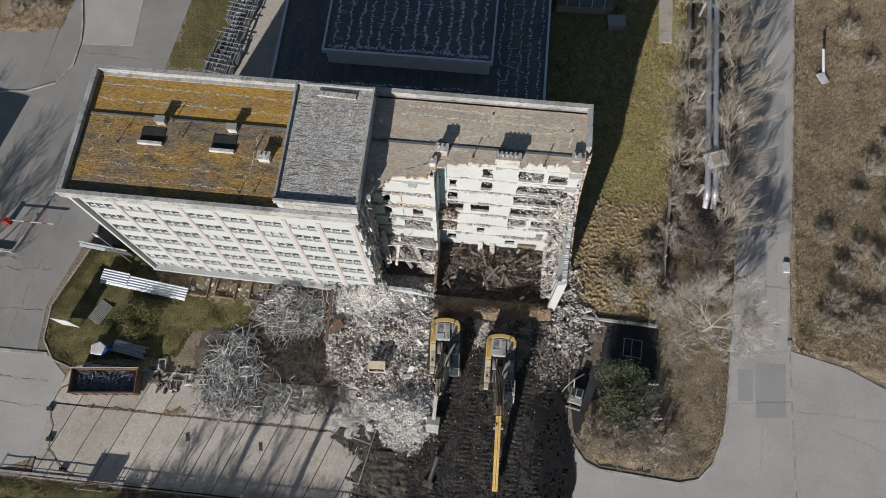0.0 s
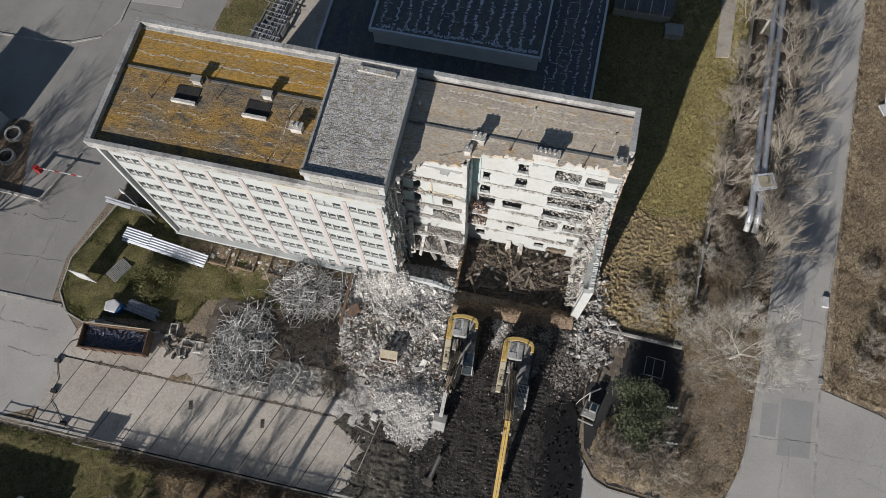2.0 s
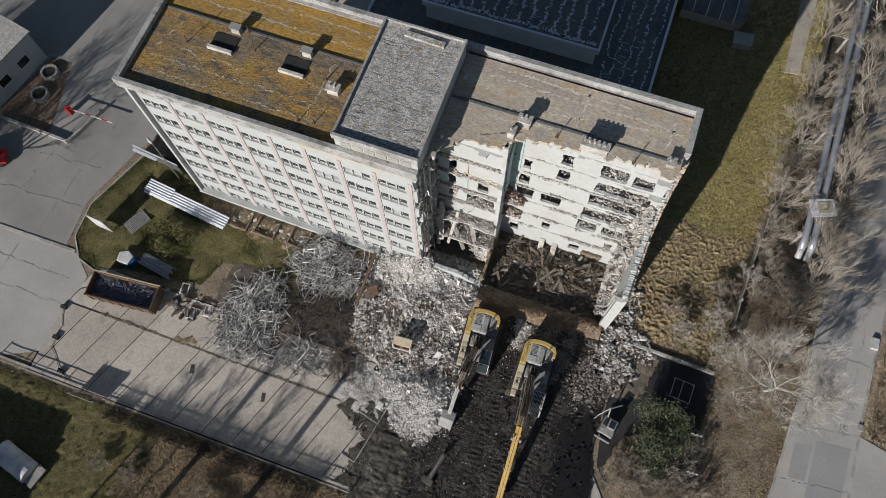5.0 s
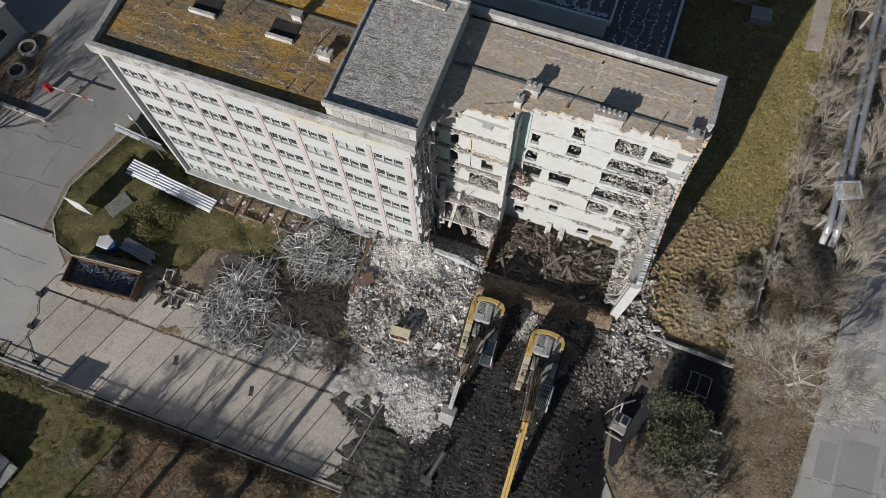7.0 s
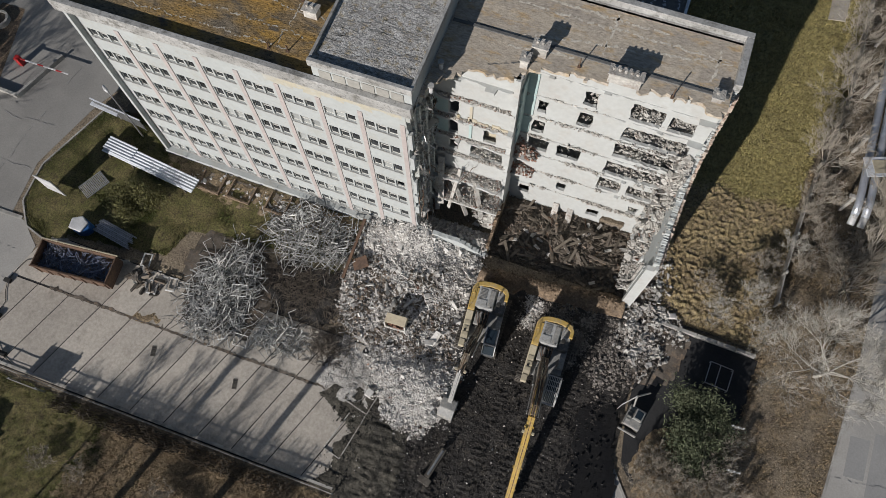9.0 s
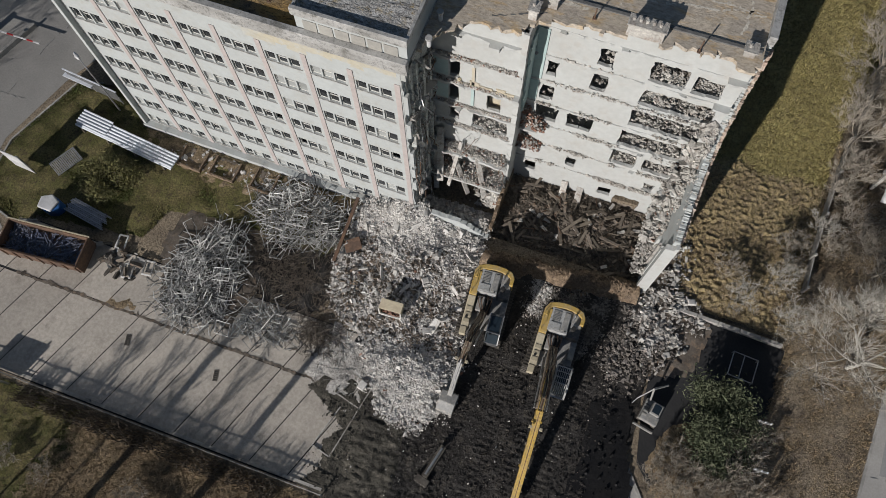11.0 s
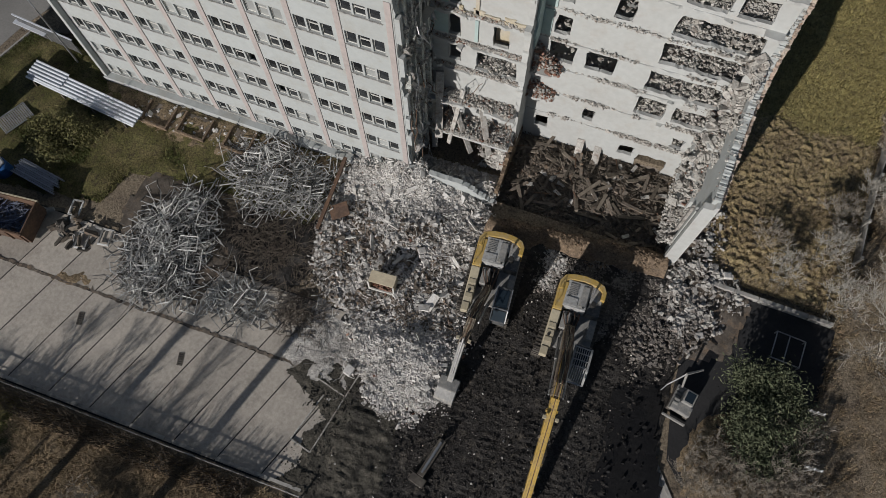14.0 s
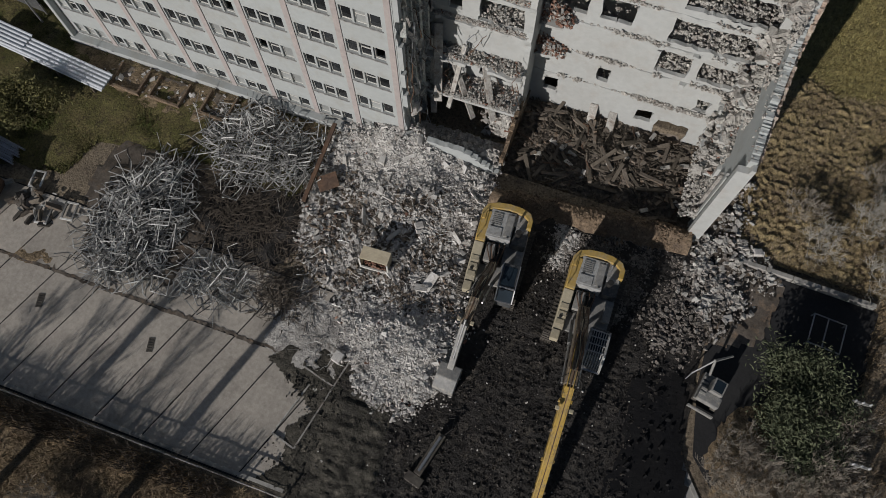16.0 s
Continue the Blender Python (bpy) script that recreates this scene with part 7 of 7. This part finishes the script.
for x, y, h in ((-29.6, 27.2, 0.9), (-24.9, 26.6, 0.8), (-18.6, 26.0, 0.9), (-30.2, 25.6, 0.8), (-19.2, 22.0, 0.6), (-18.0, 22.2, 0.6), (-0.66, 27.05, 0.85), (5.2, 26.8, 0.95), (-26.0, 28.0, 0.85)):
    at = thing("roof_mast", "thin dark mast on the flat roof", "mast", (x, y, 20.45), 0, group="roof masts")
    part("rod", Geo().tube([(0, 0, 0), (0, 0, h)], 0.04, 6), M_RUST, at)
    part("foot", Geo().box(-0.1, 0.1, -0.1, 0.1, 0, 0.08), M_RUST, at)
for x, y, w, h in ((-3.2, 27.2, 0.9, 0.9), (2.2, 26.9, 2.0, 0.9), (-3.85, 26.1, 0.5, 0.8), (-17.6, 25.2, 0.9, 0.7), (7.75, 27.6, 0.6, 0.45)):
    ch = thing("roof_vent", "short plastered ventilation stack on the roof", "chimney", (x, y, 20.45), 0, group="roof vents")
    part("shaft", Geo().box(-w / 2, w / 2, -0.3, 0.3, 0, h), M_BROKEN, ch, bevel=0.02)
    part("cap", Geo().box(-w / 2 - 0.08, w / 2 + 0.08, -0.38, 0.38, h, h + 0.1), M_BROKEN, ch)
    for k in range(max(1, int(w / 0.35))):
        part("pot", Geo().tube([(-w / 2 + 0.2 + k * 0.36, 0, h + 0.1), (-w / 2 + 0.2 + k * 0.36, 0, h + 0.3)], 0.09, 8), M_BROKEN, ch)
for y in (22.4, 24.2, 29.6):
    vp = thing("vent_pipe", "small white vent pipe beside the lift house", "vent", (-8.6, y, 20.45), 0, group="vent pipes")
    part("pipe", Geo().tube([(0, 0, 0), (0, 0, 0.6)], 0.13, 10), M_WHITETARP, vp)
    part("hood", Geo().tube([(0, 0, 0.6), (0, 0, 0.72)], 0.2, 10), M_PARAPET, vp)
hb = thing("roof_bench", "pale low concrete ledge on the lift house roof", "roof structure", (-12.2, 30.6, 22.25), -2)
part("ledge", Geo().box(-1.6, 1.6, -0.2, 0.3, 0, 0.22), M_FELT, hb, bevel=0.03)
# seams and tar lines on the felt roofs
rf = random.Random(71)


def seams(label, at, lines, w, material=M_SEAM, wobble=0.08, gap=0.12):
    root = thing("felt_seam", label, "roof seam", at, 0)
    for a, b in lines:
        part("seam", Geo().ribbon(a, b, w * rf.uniform(0.8, 1.2), rf, wobble, gap), material, root, kind="stuff")
    return root


seams("pale frayed felt seams across the mossy roof", (-24, 26, 20.384), [((-9.2, 5.15, 0), (7.6, 4.9, 0)), ((-9.2, 3.75, 0), (7.8, 3.5, 0))], 0.1, gap=0.2)
seams("faint frayed felt seams on the mossy roof", (-24, 26, 20.504), [((-8.6, -2.3, 0), (6.8, -2.5, 0)), ((-7.6, -3.6, 0), (6.0, -3.7, 0)), ((-6.4, -1.2, 0), (-1.0, -1.3, 0)), ((3.0, -0.6, 0), (7.6, -0.9, 0)), ((5.2, -3.9, 0), (5.4, 1.5, 0)), ((-8.3, -1.5, 0), (-7.2, 1.3, 0))], 0.07, gap=0.35, wobble=0.12)
seams("pale frayed felt seams on the bleached roof", (0, 29, 20.454), [((-7.0, 1.6, 0), (8.2, 1.4, 0)), ((-4.6, -0.7, 0), (8.2, 1.3, 0)), ((0.5, -0.6, 0), (0.7, 2.6, 0)), ((7.2, -0.5, 0), (7.3, 2.4, 0)), ((-5.4, -1.9, 0), (-1.0, -1.4, 0)), ((-6.6, 2.3, 0), (4.0, 2.2, 0))], 0.12, M_PALESEAM, gap=0.2)
seams("dark tar repairs on the bleached roof", (0, 29, 20.458), [((-8.4, -0.9, 0), (8.0, -1.0, 0)), ((-6.0, -3.6, 0), (-3.2, -2.4, 0))], 0.07, M_DARKFELT, gap=0.25)
seams("long pale streaks along the upper hall roof", (-9, 60, 8.504), [((x, -15.2, 0), (x + 0.3, 33, 0)) for x in (-7.9, -6.6, -5.3, -4.2, -3.0, -1.9, -0.7, 0.6, 1.8, 3.0, 4.3, 5.4, 6.7, 7.9)], 0.2, M_HALLSEAM, gap=0.25, wobble=0.12)
for n, (x0, x1, z) in enumerate(((-8.2, 8.4, 8.504), (9.6, 14.4, 6.004))):
    seams("short pale streaks across the hall roof", (-9, 60, z), [((x, y, 0), (x + rf.uniform(0.3, 1.1), y + rf.gauss(0, 0.06), 0)) for x, y in [(rf.uniform(x0, x1 - 1.0), rf.uniform(-15.2 if n == 0 else -21, 6)) for _ in range(110 if n == 0 else 40)]], 0.05, M_HALLSEAM, gap=0.1, wobble=0.05)
seams("pale frayed edge along the front of the hall roof", (-9, 60, 8.504), [((-8.4, -15.0, 0), (8.7, -15.0, 0))], 0.3, M_HALLSEAM, gap=0.15, wobble=0.1)
seams("long pale streaks along the lower hall roof", (-9, 60, 6.004), [((x, -21.0, 0), (x + 0.2, 33, 0)) for x in (9.9, 10.9, 12.0, 13.1, 14.2)] + [((-14.0, -18.6, 0), (-9.2, -18.4, 0)), ((-8, -18.0, 0), (8, -17.6, 0)), ((-12, -20.4, 0), (9, -20.2, 0))], 0.12, M_HALLSEAM, gap=0.35, wobble=0.12)
wrinkle = thing("felt_wrinkle", "fine dark wrinkles across the lift house roof", "roof wear", (-12.45, 26.2, 22.254), 0)
g = Geo()
for _ in range(420):
    x, y, ln = rf.uniform(-3.0, 2.6), rf.uniform(-4.9, 5.0), 0.2 + 1.0 * rf.random() ** 2
    g.ribbon((x, y, 0), (min(3.05, x + ln), y + rf.gauss(0, 0.08), 0), rf.uniform(0.02, 0.05), rf, 0.04, 0.1, 0.12, 0.012)
part("wrinkle", g, M_WRINKLE, wrinkle, kind="stuff")

# worn patches and joints in the road
for n, poly in enumerate(([(29.3, 11.5), (32.3, 11.8), (32.5, 17.2), (29.5, 17.0)], [(28.8, 24.0), (31.0, 24.2), (31.2, 31.5), (29.1, 31.4)], [(30.4, 40), (33.6, 40.3), (34.2, 49), (31.0, 48.8)], [(27.6, 13), (29.1, 13.1), (29.2, 16.3), (27.7, 16.2)])):
    part("road_patch", Geo().prism(poly, 0.0, 0.036 + n * 0.0005), M_PATCH, None, "darker repaired patch in the asphalt road", category="road patch", kind="structure")
rc = random.Random(77)
for a, b in (((26.9, 17.6), (33.0, 18.6)), ((27.7, 32.4), (33.7, 33.2)), ((33.2, 12.6), (46, 12.0)), ((38.5, -2), (39.0, 16.6)), ((33.2, 3.5), (60, 2.6)), ((28.3, 46), (34.8, 46.6)), ((29.6, 6), (30.6, 40)), ((24, 1.5), (33, 2.2)), ((41.5, 4), (45, 12)), ((35, 9), (39, 16)), ((-58, 19.0), (-45, 19.6)), ((-52, 12), (-50.5, 20.8)), ((-49, 31), (-40, 31.5)), ((-50, 47), (-39, 46.5)), ((-60, 5.0), (-41, 5.6)), ((-49.5, 0.5), (-48.6, 9.6)), ((-46, 24), (-42, 44)), ((27.4, 21.0), (33.1, 21.4)), ((27.9, 25.5), (33.3, 25.2)), ((30.3, 9.0), (30.6, 17.5)), ((31.6, 18), (32.4, 36)), ((28.8, 36), (30.0, 52)), ((27.0, 12.6), (32.8, 13.4)), ((35, 3), (41, 5.5)), ((36.5, 11), (45, 8.5)), ((43, 14.5), (43.4, 4)), ((48, 12), (47, 2)), ((-47.6, 11), (-46.5, 21)), ((-56, 14.6), (-44.4, 15.2)), ((-62, 8.2), (-42, 8.0))):
    part("road_crack", Geo().ribbon((*a, 0.054), (*b, 0.054), 0.035, rc, 0.12, 0.3, 0.25, 0.004), M_PATCH, None, "thin weathered crack in the paving", category="crack", kind="structure")

for n, poly in enumerate(([(44.2, 8.2), (45.6, 8.6), (45.4, 12.2), (44.8, 13.4), (44.0, 11.5)], [(47.0, 11.0), (48.6, 10.4), (49.2, 12.0), (47.8, 12.8)], [(45.0, 1.0), (46.2, 1.4), (46.0, 6.0), (45.2, 6.4)], [(29.0, 20.5), (30.2, 20.8), (30.0, 23.4), (29.2, 23.2)])):
    terrain("road_stain", poly, 0.052, 0.16, 0.012, 2.0, M_PATCH if n == 3 else M_BANK, "dark stain with crumbs on the worn paving", "stain", rim=0.6)

# ---- plants ----


def grow(g, p, d, r, ln, depth, rnd, spread, lift, kids=(2, 4)):
    """One limb and what grows from it."""
    p = Vector(p)
    pts, q = [p], p
    for _ in range(3):
        d = (d + Vector((rnd.gauss(0, 0.09), rnd.gauss(0, 0.09), rnd.gauss(0.04, 0.06)))).normalized()
        q = q + d * ln / 3
        pts.append(q)
    sides = 6 if depth > 3 else (4 if depth > 1 else 3)
    g.tube(pts, [r, r * 0.86, r * 0.72, r * 0.55], sides, False)
    if depth == 0:
        return
    for _ in range(rnd.randint(*kids) + (1 if depth < 3 else 0)):
        t = rnd.uniform(0.25, 1.0) * 3
        k = min(2, int(t))
        o = pts[k].lerp(pts[k + 1], t - k)
        side = Vector((rnd.gauss(0, 1), rnd.gauss(0, 1), rnd.gauss(0.1, 0.5))).normalized()
        nd = (d * (1 - spread) + side * spread + Vector((0, 0, lift))).normalized()
        grow(g, o, nd, max(0.011, r * rnd.uniform(0.42, 0.6)), ln * rnd.uniform(0.6, 0.85), depth - 1, rnd, spread, lift, kids)


def bare_tree(label, at, height, seed, material=M_BARK, stems=1, depth=5, spread=0.42, kids=(2, 4), group="bare trees", name="bare_tree", wide=1.0):
    """A leafless tree or, with several stems, a shrub."""
    rnd = random.Random(seed)
    t = thing(name, label, "tree" if stems < 4 else "shrub", (*at, 0), 0, group=group)
    trunk, crown = Geo(), Geo()
    for k in range(stems):
        w = k * 6.28 / stems + rnd.uniform(-0.5, 0.5)
        out = 0.1 if stems == 1 else rnd.uniform(0.2, 0.8)
        d = Vector((math.cos(w) * out, math.sin(w) * out, 1)).normalized()
        h = height * (0.26 if stems == 1 else rnd.uniform(0.2, 0.32))
        r = height * (0.015 if stems == 1 else 0.009)
        base = Vector((0, 0, -0.05)) if stems == 1 else Vector((math.cos(w) * 0.3, math.sin(w) * 0.3, -0.05))
        top = base + d * h
        trunk.tube([base, base.lerp(top, 0.5), top], [r, r * 0.85, r * 0.7], 7, False)
        n = rnd.randint(6, 8) if stems == 1 else 3
        for m in range(n):
            v = m * 6.28 / n + rnd.uniform(-0.4, 0.4)
            side = Vector((math.cos(v) * wide, math.sin(v) * wide, rnd.uniform(0.35, 1.1))).normalized()
            grow(crown, base.lerp(top, rnd.uniform(0.5, 1)), (d * 0.25 + side * 0.9).normalized(), r * 0.5, height * (0.3 if stems == 1 else 0.24), depth - 1, rnd, spread, 0.05, kids)
    part("trunk", trunk, material, t)
    part("crown", crown, material, t)
    return t


big = bare_tree("large bare pale-twigged tree beside the road", (24.2, 19.8), 10.5, 81, depth=6, spread=0.42, wide=1.7, kids=(3, 4))
trees = [bare_tree("bare grey deciduous tree in winter", (25.0, 27.5), 6.5, 82, M_TWIG, wide=1.2), bare_tree("bare grey thicket with fine twigs", (17.0, 8.4), 3.4, 83, M_TWIG, 7, 4, group="bare shrubs", name="bare_shrub"), bare_tree("bare brown shrub with many stems", (14.2, 24.4), 2.8, 84, M_TWIG, 5, 4, group="bare shrubs", name="bare_shrub"), bare_tree("bare pale shrub with many stems", (22.6, 31.5), 4.0, 85, M_TWIG, 5, 4, group="bare shrubs", name="bare_shrub"), bare_tree("bare pale shrub leaning over the yard wall", (15.6, 22.4), 3.6, 86, M_BARK, 5, 4, group="bare shrubs", name="bare_shrub")]
slim = bare_tree("tall slender bare tree beside the heating pipes", (26.6, 34.0), 9.0, 87, M_TWIG, wide=0.55, spread=0.3)
rp = random.Random(88)
copy_at = ((27.3, 38.5), (26.9, 42.0), (27.6, 46.5), (26.2, 30.5), (27.9, 51.0))


def more(src, spots, lo=0.8, hi=1.2):
    for x, y in spots:
        copy_thing(src, pose(x, y, 0, 0, 0, rp.uniform(0, 360)) @ Matrix.Scale(rp.uniform(lo, hi), 4))


more(slim, copy_at, 0.85, 1.15)
more(trees[0], [(26.6, 34.5), (22.2, 45.5), (27.0, 44.0), (27.6, 56.0), (22.6, 60.0), (21.6, 38.5), (22.4, 52.0), (27.8, 64)], 0.9, 1.5)
more(trees[1], [(14.6, 7.4), (18.2, 9.6), (16.0, 6.6), (13.6, 9.2), (18.0, 6.6), (17.6, 11.8), (15.2, 8.8), (18.9, 12.4), (16.8, 12.4), (12.9, 7.6), (19.2, 8.0)], 0.75, 1.15)
more(trees[2], [(19.0, 25.8), (21.6, 28.6), (21.2, 33.4), (22.0, 36.6), (24.2, 30.0), (26.6, 37.8), (18.6, 27.6)], 0.8, 1.3)
more(trees[3], [(22.0, 35.5), (25.6, 30.4), (21.6, 40.2), (22.2, 49.0), (27.3, 40.0), (27.8, 48.5), (22.4, 54.0), (28.4, 61.0), (27.9, 52.6), (21.8, 43.4), (22.4, 65.0), (29, 66)], 0.8, 1.25)
more(trees[4], [(18.2, 24.6), (20.6, 30.0), (19.4, 21.6)], 0.8, 1.2)
more(trees[3], [(37.5, 24.0), (42.6, 27.6), (44.2, 33.4), (43.0, 39.8), (46.0, 46.5), (40.4, 29.8), (45.5, 24.5), (39.6, 21.6), (47, 38), (48, 30), (44, 53), (41.8, 57.5)], 0.7, 1.15)
more(trees[2], [(36.6, 21.0), (38.8, 27.4), (41.6, 23.0), (36.9, 31.4), (41.0, 36.0), (44.8, 43.0), (-54.2, 52.4), (-56.0, 53.0), (-58.5, 51.8), (-60.0, 53.8), (-57.2, 55.0), (-55.0, 55.5), (-62.0, 52.0)], 0.8, 1.3)
# tree added beyond the west side to streak the access road with shade
south = bare_tree("tall bare tree placed west of the street for its shadow", (-64, 10), 9.0, 91, M_DARKBARK, wide=0.8)
rlp = random.Random(93)
# trunks out of view, set so that their shadows cross the slabs
for lx, ly, lh, lr in ((-19.05, -12.0, 9.2, 0.34), (-25.2, -11.5, 8.4, 0.3), (-27.6, -12.5, 7.4, 0.08), (-22.6, -13.0, 7.6, 0.07), (-30.6, -12.0, 7.0, 0.1)):
    lop = thing("lopped_tree", "unseen tall trunk placed for its shadow on the lot", "tree", (lx, ly, 0), 0, group="lopped trees")
    part("trunk", Geo().tube([(0, 0, -0.1), (0.1, 0.05, lh * 0.5), (0, 0, lh)], [lr, lr * 0.85, lr * 0.65], 10), M_DARKBARK, lop)
    g = Geo()
    for i in range(4):
        w = i * 1.6
        grow(g, (0, 0, lh * 0.9 + 0.1 * i), Vector((math.cos(w), math.sin(w), 1.5)).normalized(), lr * 0.2, 0.5, 1, rlp, 0.4, 0.1)
    for i in range(12 if lx < -20 else 3):
        w = i * 2.4
        grow(g, (0, 0, lh * (0.45 + 0.045 * i)), Vector((math.cos(w), math.sin(w), 1.2)).normalized(), 0.035, 1.1, 3, rlp, 0.45, 0.1)
    part("crown", g, M_DARKBARK, lop)
# copies that throw more shade streaks on the access road
more(south, [(-57.5, 10.0), (-60.0, 14.0), (-63, 8), (-66, 15), (-62, 3), (-68, 9), (-70, 18), (-65, 20), (-72, 13)], 1.0, 1.5)
more(trees[2], [(-27.5, -6.5), (-20.6, -5.6), (-12.8, -5.2), (-30.6, -6.4), (-14.5, -7.0), (-18.6, -6.8)], 0.7, 1.0)


def evergreen(label, at, rx, ry, h, n, seed, material=M_NEEDLE):
    rnd = random.Random(seed)
    t = thing("evergreen_bush", label, "bush", (*at, 0), 0, group="evergreen bushes")
    leaves = Geo()
    for k in range(11):
        w = rnd.uniform(0, 6.3)
        tip = Vector((math.cos(w) * rx * rnd.uniform(0.3, 0.9), math.sin(w) * ry * rnd.uniform(0.3, 0.9), h * rnd.uniform(0.5, 0.95)))
        part("limb", Geo().tube([(0, 0, -0.05), tip * 0.5 + Vector((0, 0, 0.15)), tip], [0.07, 0.045, 0.02], 5, False), M_DARKBARK, t)
        for _ in range(n // 11):
            c = tip * rnd.uniform(0.45, 1.08) + Vector((rnd.gauss(0, rx * 0.17), rnd.gauss(0, ry * 0.17), rnd.gauss(0, h * 0.13)))
            c.z = max(0.1, c.z)
            e = Euler((rnd.uniform(0, 6.3), rnd.uniform(0, 6.3), rnd.uniform(0, 6.3))).to_matrix()
            s = rnd.uniform(0.07, 0.17)
            leaves.add([tuple(c + e @ Vector(v)) for v in ((-s * 0.3, 0, 0), (0, -s, 0.02), (s * 0.3, 0, 0.04), (0, s, 0))], [(0, 1, 2, 3)])
    part("leaves", leaves, material, t, kind="stuff")
    return t


evergreen("dark green evergreen bush beside the dark yard", (15.4, 13.2), 3.2, 2.6, 3.0, 15000, 95)
evergreen("dark green evergreen bush beside bare shrubs", (16.6, 10.6), 2.4, 2.0, 2.2, 6000, 97)
evergreen("olive green bush on the lawn", (-33.6, 15.0), 2.6, 2.1, 2.0, 5200, 96, M_OLIVE)


def grass(name, label, poly, n, h, material, seed, patchy=0.25, density=None, width=0.028, lie=0.0):
    """Tufts of blades over a plan polygon, in one mesh."""
    rnd = random.Random(seed)
    xs, ys = [p[0] for p in poly], [p[1] for p in poly]
    g = Geo()
    made = tries = 0
    while made < n and tries < n * 6:
        tries += 1
        x, y = rnd.uniform(min(xs), max(xs)), rnd.uniform(min(ys), max(ys))
        if not inside(poly, x, y) or fbm(x, y, patchy, 4) < rnd.uniform(-0.7, 0.25) or (density and rnd.random() > density(x, y)):
            continue
        made += 1
        for _ in range(4):
            w = rnd.uniform(0, 6.3)
            a = rnd.uniform(0.02, 0.2) + lie * rnd.random()
            hh = h * rnd.uniform(0.5, 1.3)
            bx_, by_ = x + rnd.uniform(-0.12, 0.12), y + rnd.uniform(-0.12, 0.12)
            lx, ly = math.cos(w) * hh * 0.9, math.sin(w) * hh * 0.9
            px_, py_ = -math.sin(w) * width, math.cos(w) * width
            g.add([(bx_ - px_, by_ - py_, 0.03), (bx_ + px_, by_ + py_, 0.03), (bx_ + lx * a * 3, by_ + ly * a * 3, 0.06 + hh * (1 - lie * 0.6))], [(0, 1, 2)])
    return part(name, g, material, None, label, category="grass", kind="stuff")


grass("grass_tufts", "dry yellow grass tufts on the lawn", [(9.6, 29), (20.0, 28.5), (20.6, 38), (22.9, 47), (23.2, 66), (6.4, 66), (6.4, 40), (9.3, 33.2)], 26000, 0.24, M_STRAWGREEN, 101, patchy=0.9, width=0.04, lie=0.3)
grass("grass_tufts", "tall straw grass beside the road", [(33.9, 19), (60, 15), (60, 66), (36.4, 66), (34.8, 39.4)], 70000, 0.5, M_STRAW, 102, patchy=0.7, width=0.045, lie=0.5)
grass("grass_tufts", "green grass tufts on the lawn beside the block", ISLAND, 14000, 0.16, M_GREENBLADE, 103, width=0.035, lie=0.3)
grass("grass_tufts", "dry tussock blades at the end of the block", [(10.4, 21.0), (19.8, 20.4), (20.4, 33.4), (11.2, 33.0)], 9000, 0.32, M_STRAW, 104, patchy=0.6, width=0.035, lie=0.4)
grass("grass_tufts", "dull dead grass on the verge in the road bend", [(19.8, 20.4), (18.6, 5.6), (23.4, 5.4), (25.9, 9), (27.3, 21.7), (27.9, 38), (20.8, 38)], 9000, 0.22, M_LITTER, 106, patchy=0.6, width=0.026, lie=0.3)
grass("grass_tufts", "dead grass and leaf litter on the bank", [(-27, -1.8), (-9, -1.8), (-8, -14), (-29, -14)], 20000, 0.32, M_LITTER, 105, patchy=0.6, width=0.035, lie=0.5)
grass("grass_tufts", "dull green grass on the bank", [(-46, -1.8), (-26, -1.8), (-28, -14), (-50, -14)], 14000, 0.26, M_GREENBLADE, 107, patchy=0.5, width=0.035, lie=0.4)

# unseen block south of the site, added only to throw shade on the street
so = thing("south_building", "unseen plain block south of the site that throws shade", "building", (-57, -28, 0))
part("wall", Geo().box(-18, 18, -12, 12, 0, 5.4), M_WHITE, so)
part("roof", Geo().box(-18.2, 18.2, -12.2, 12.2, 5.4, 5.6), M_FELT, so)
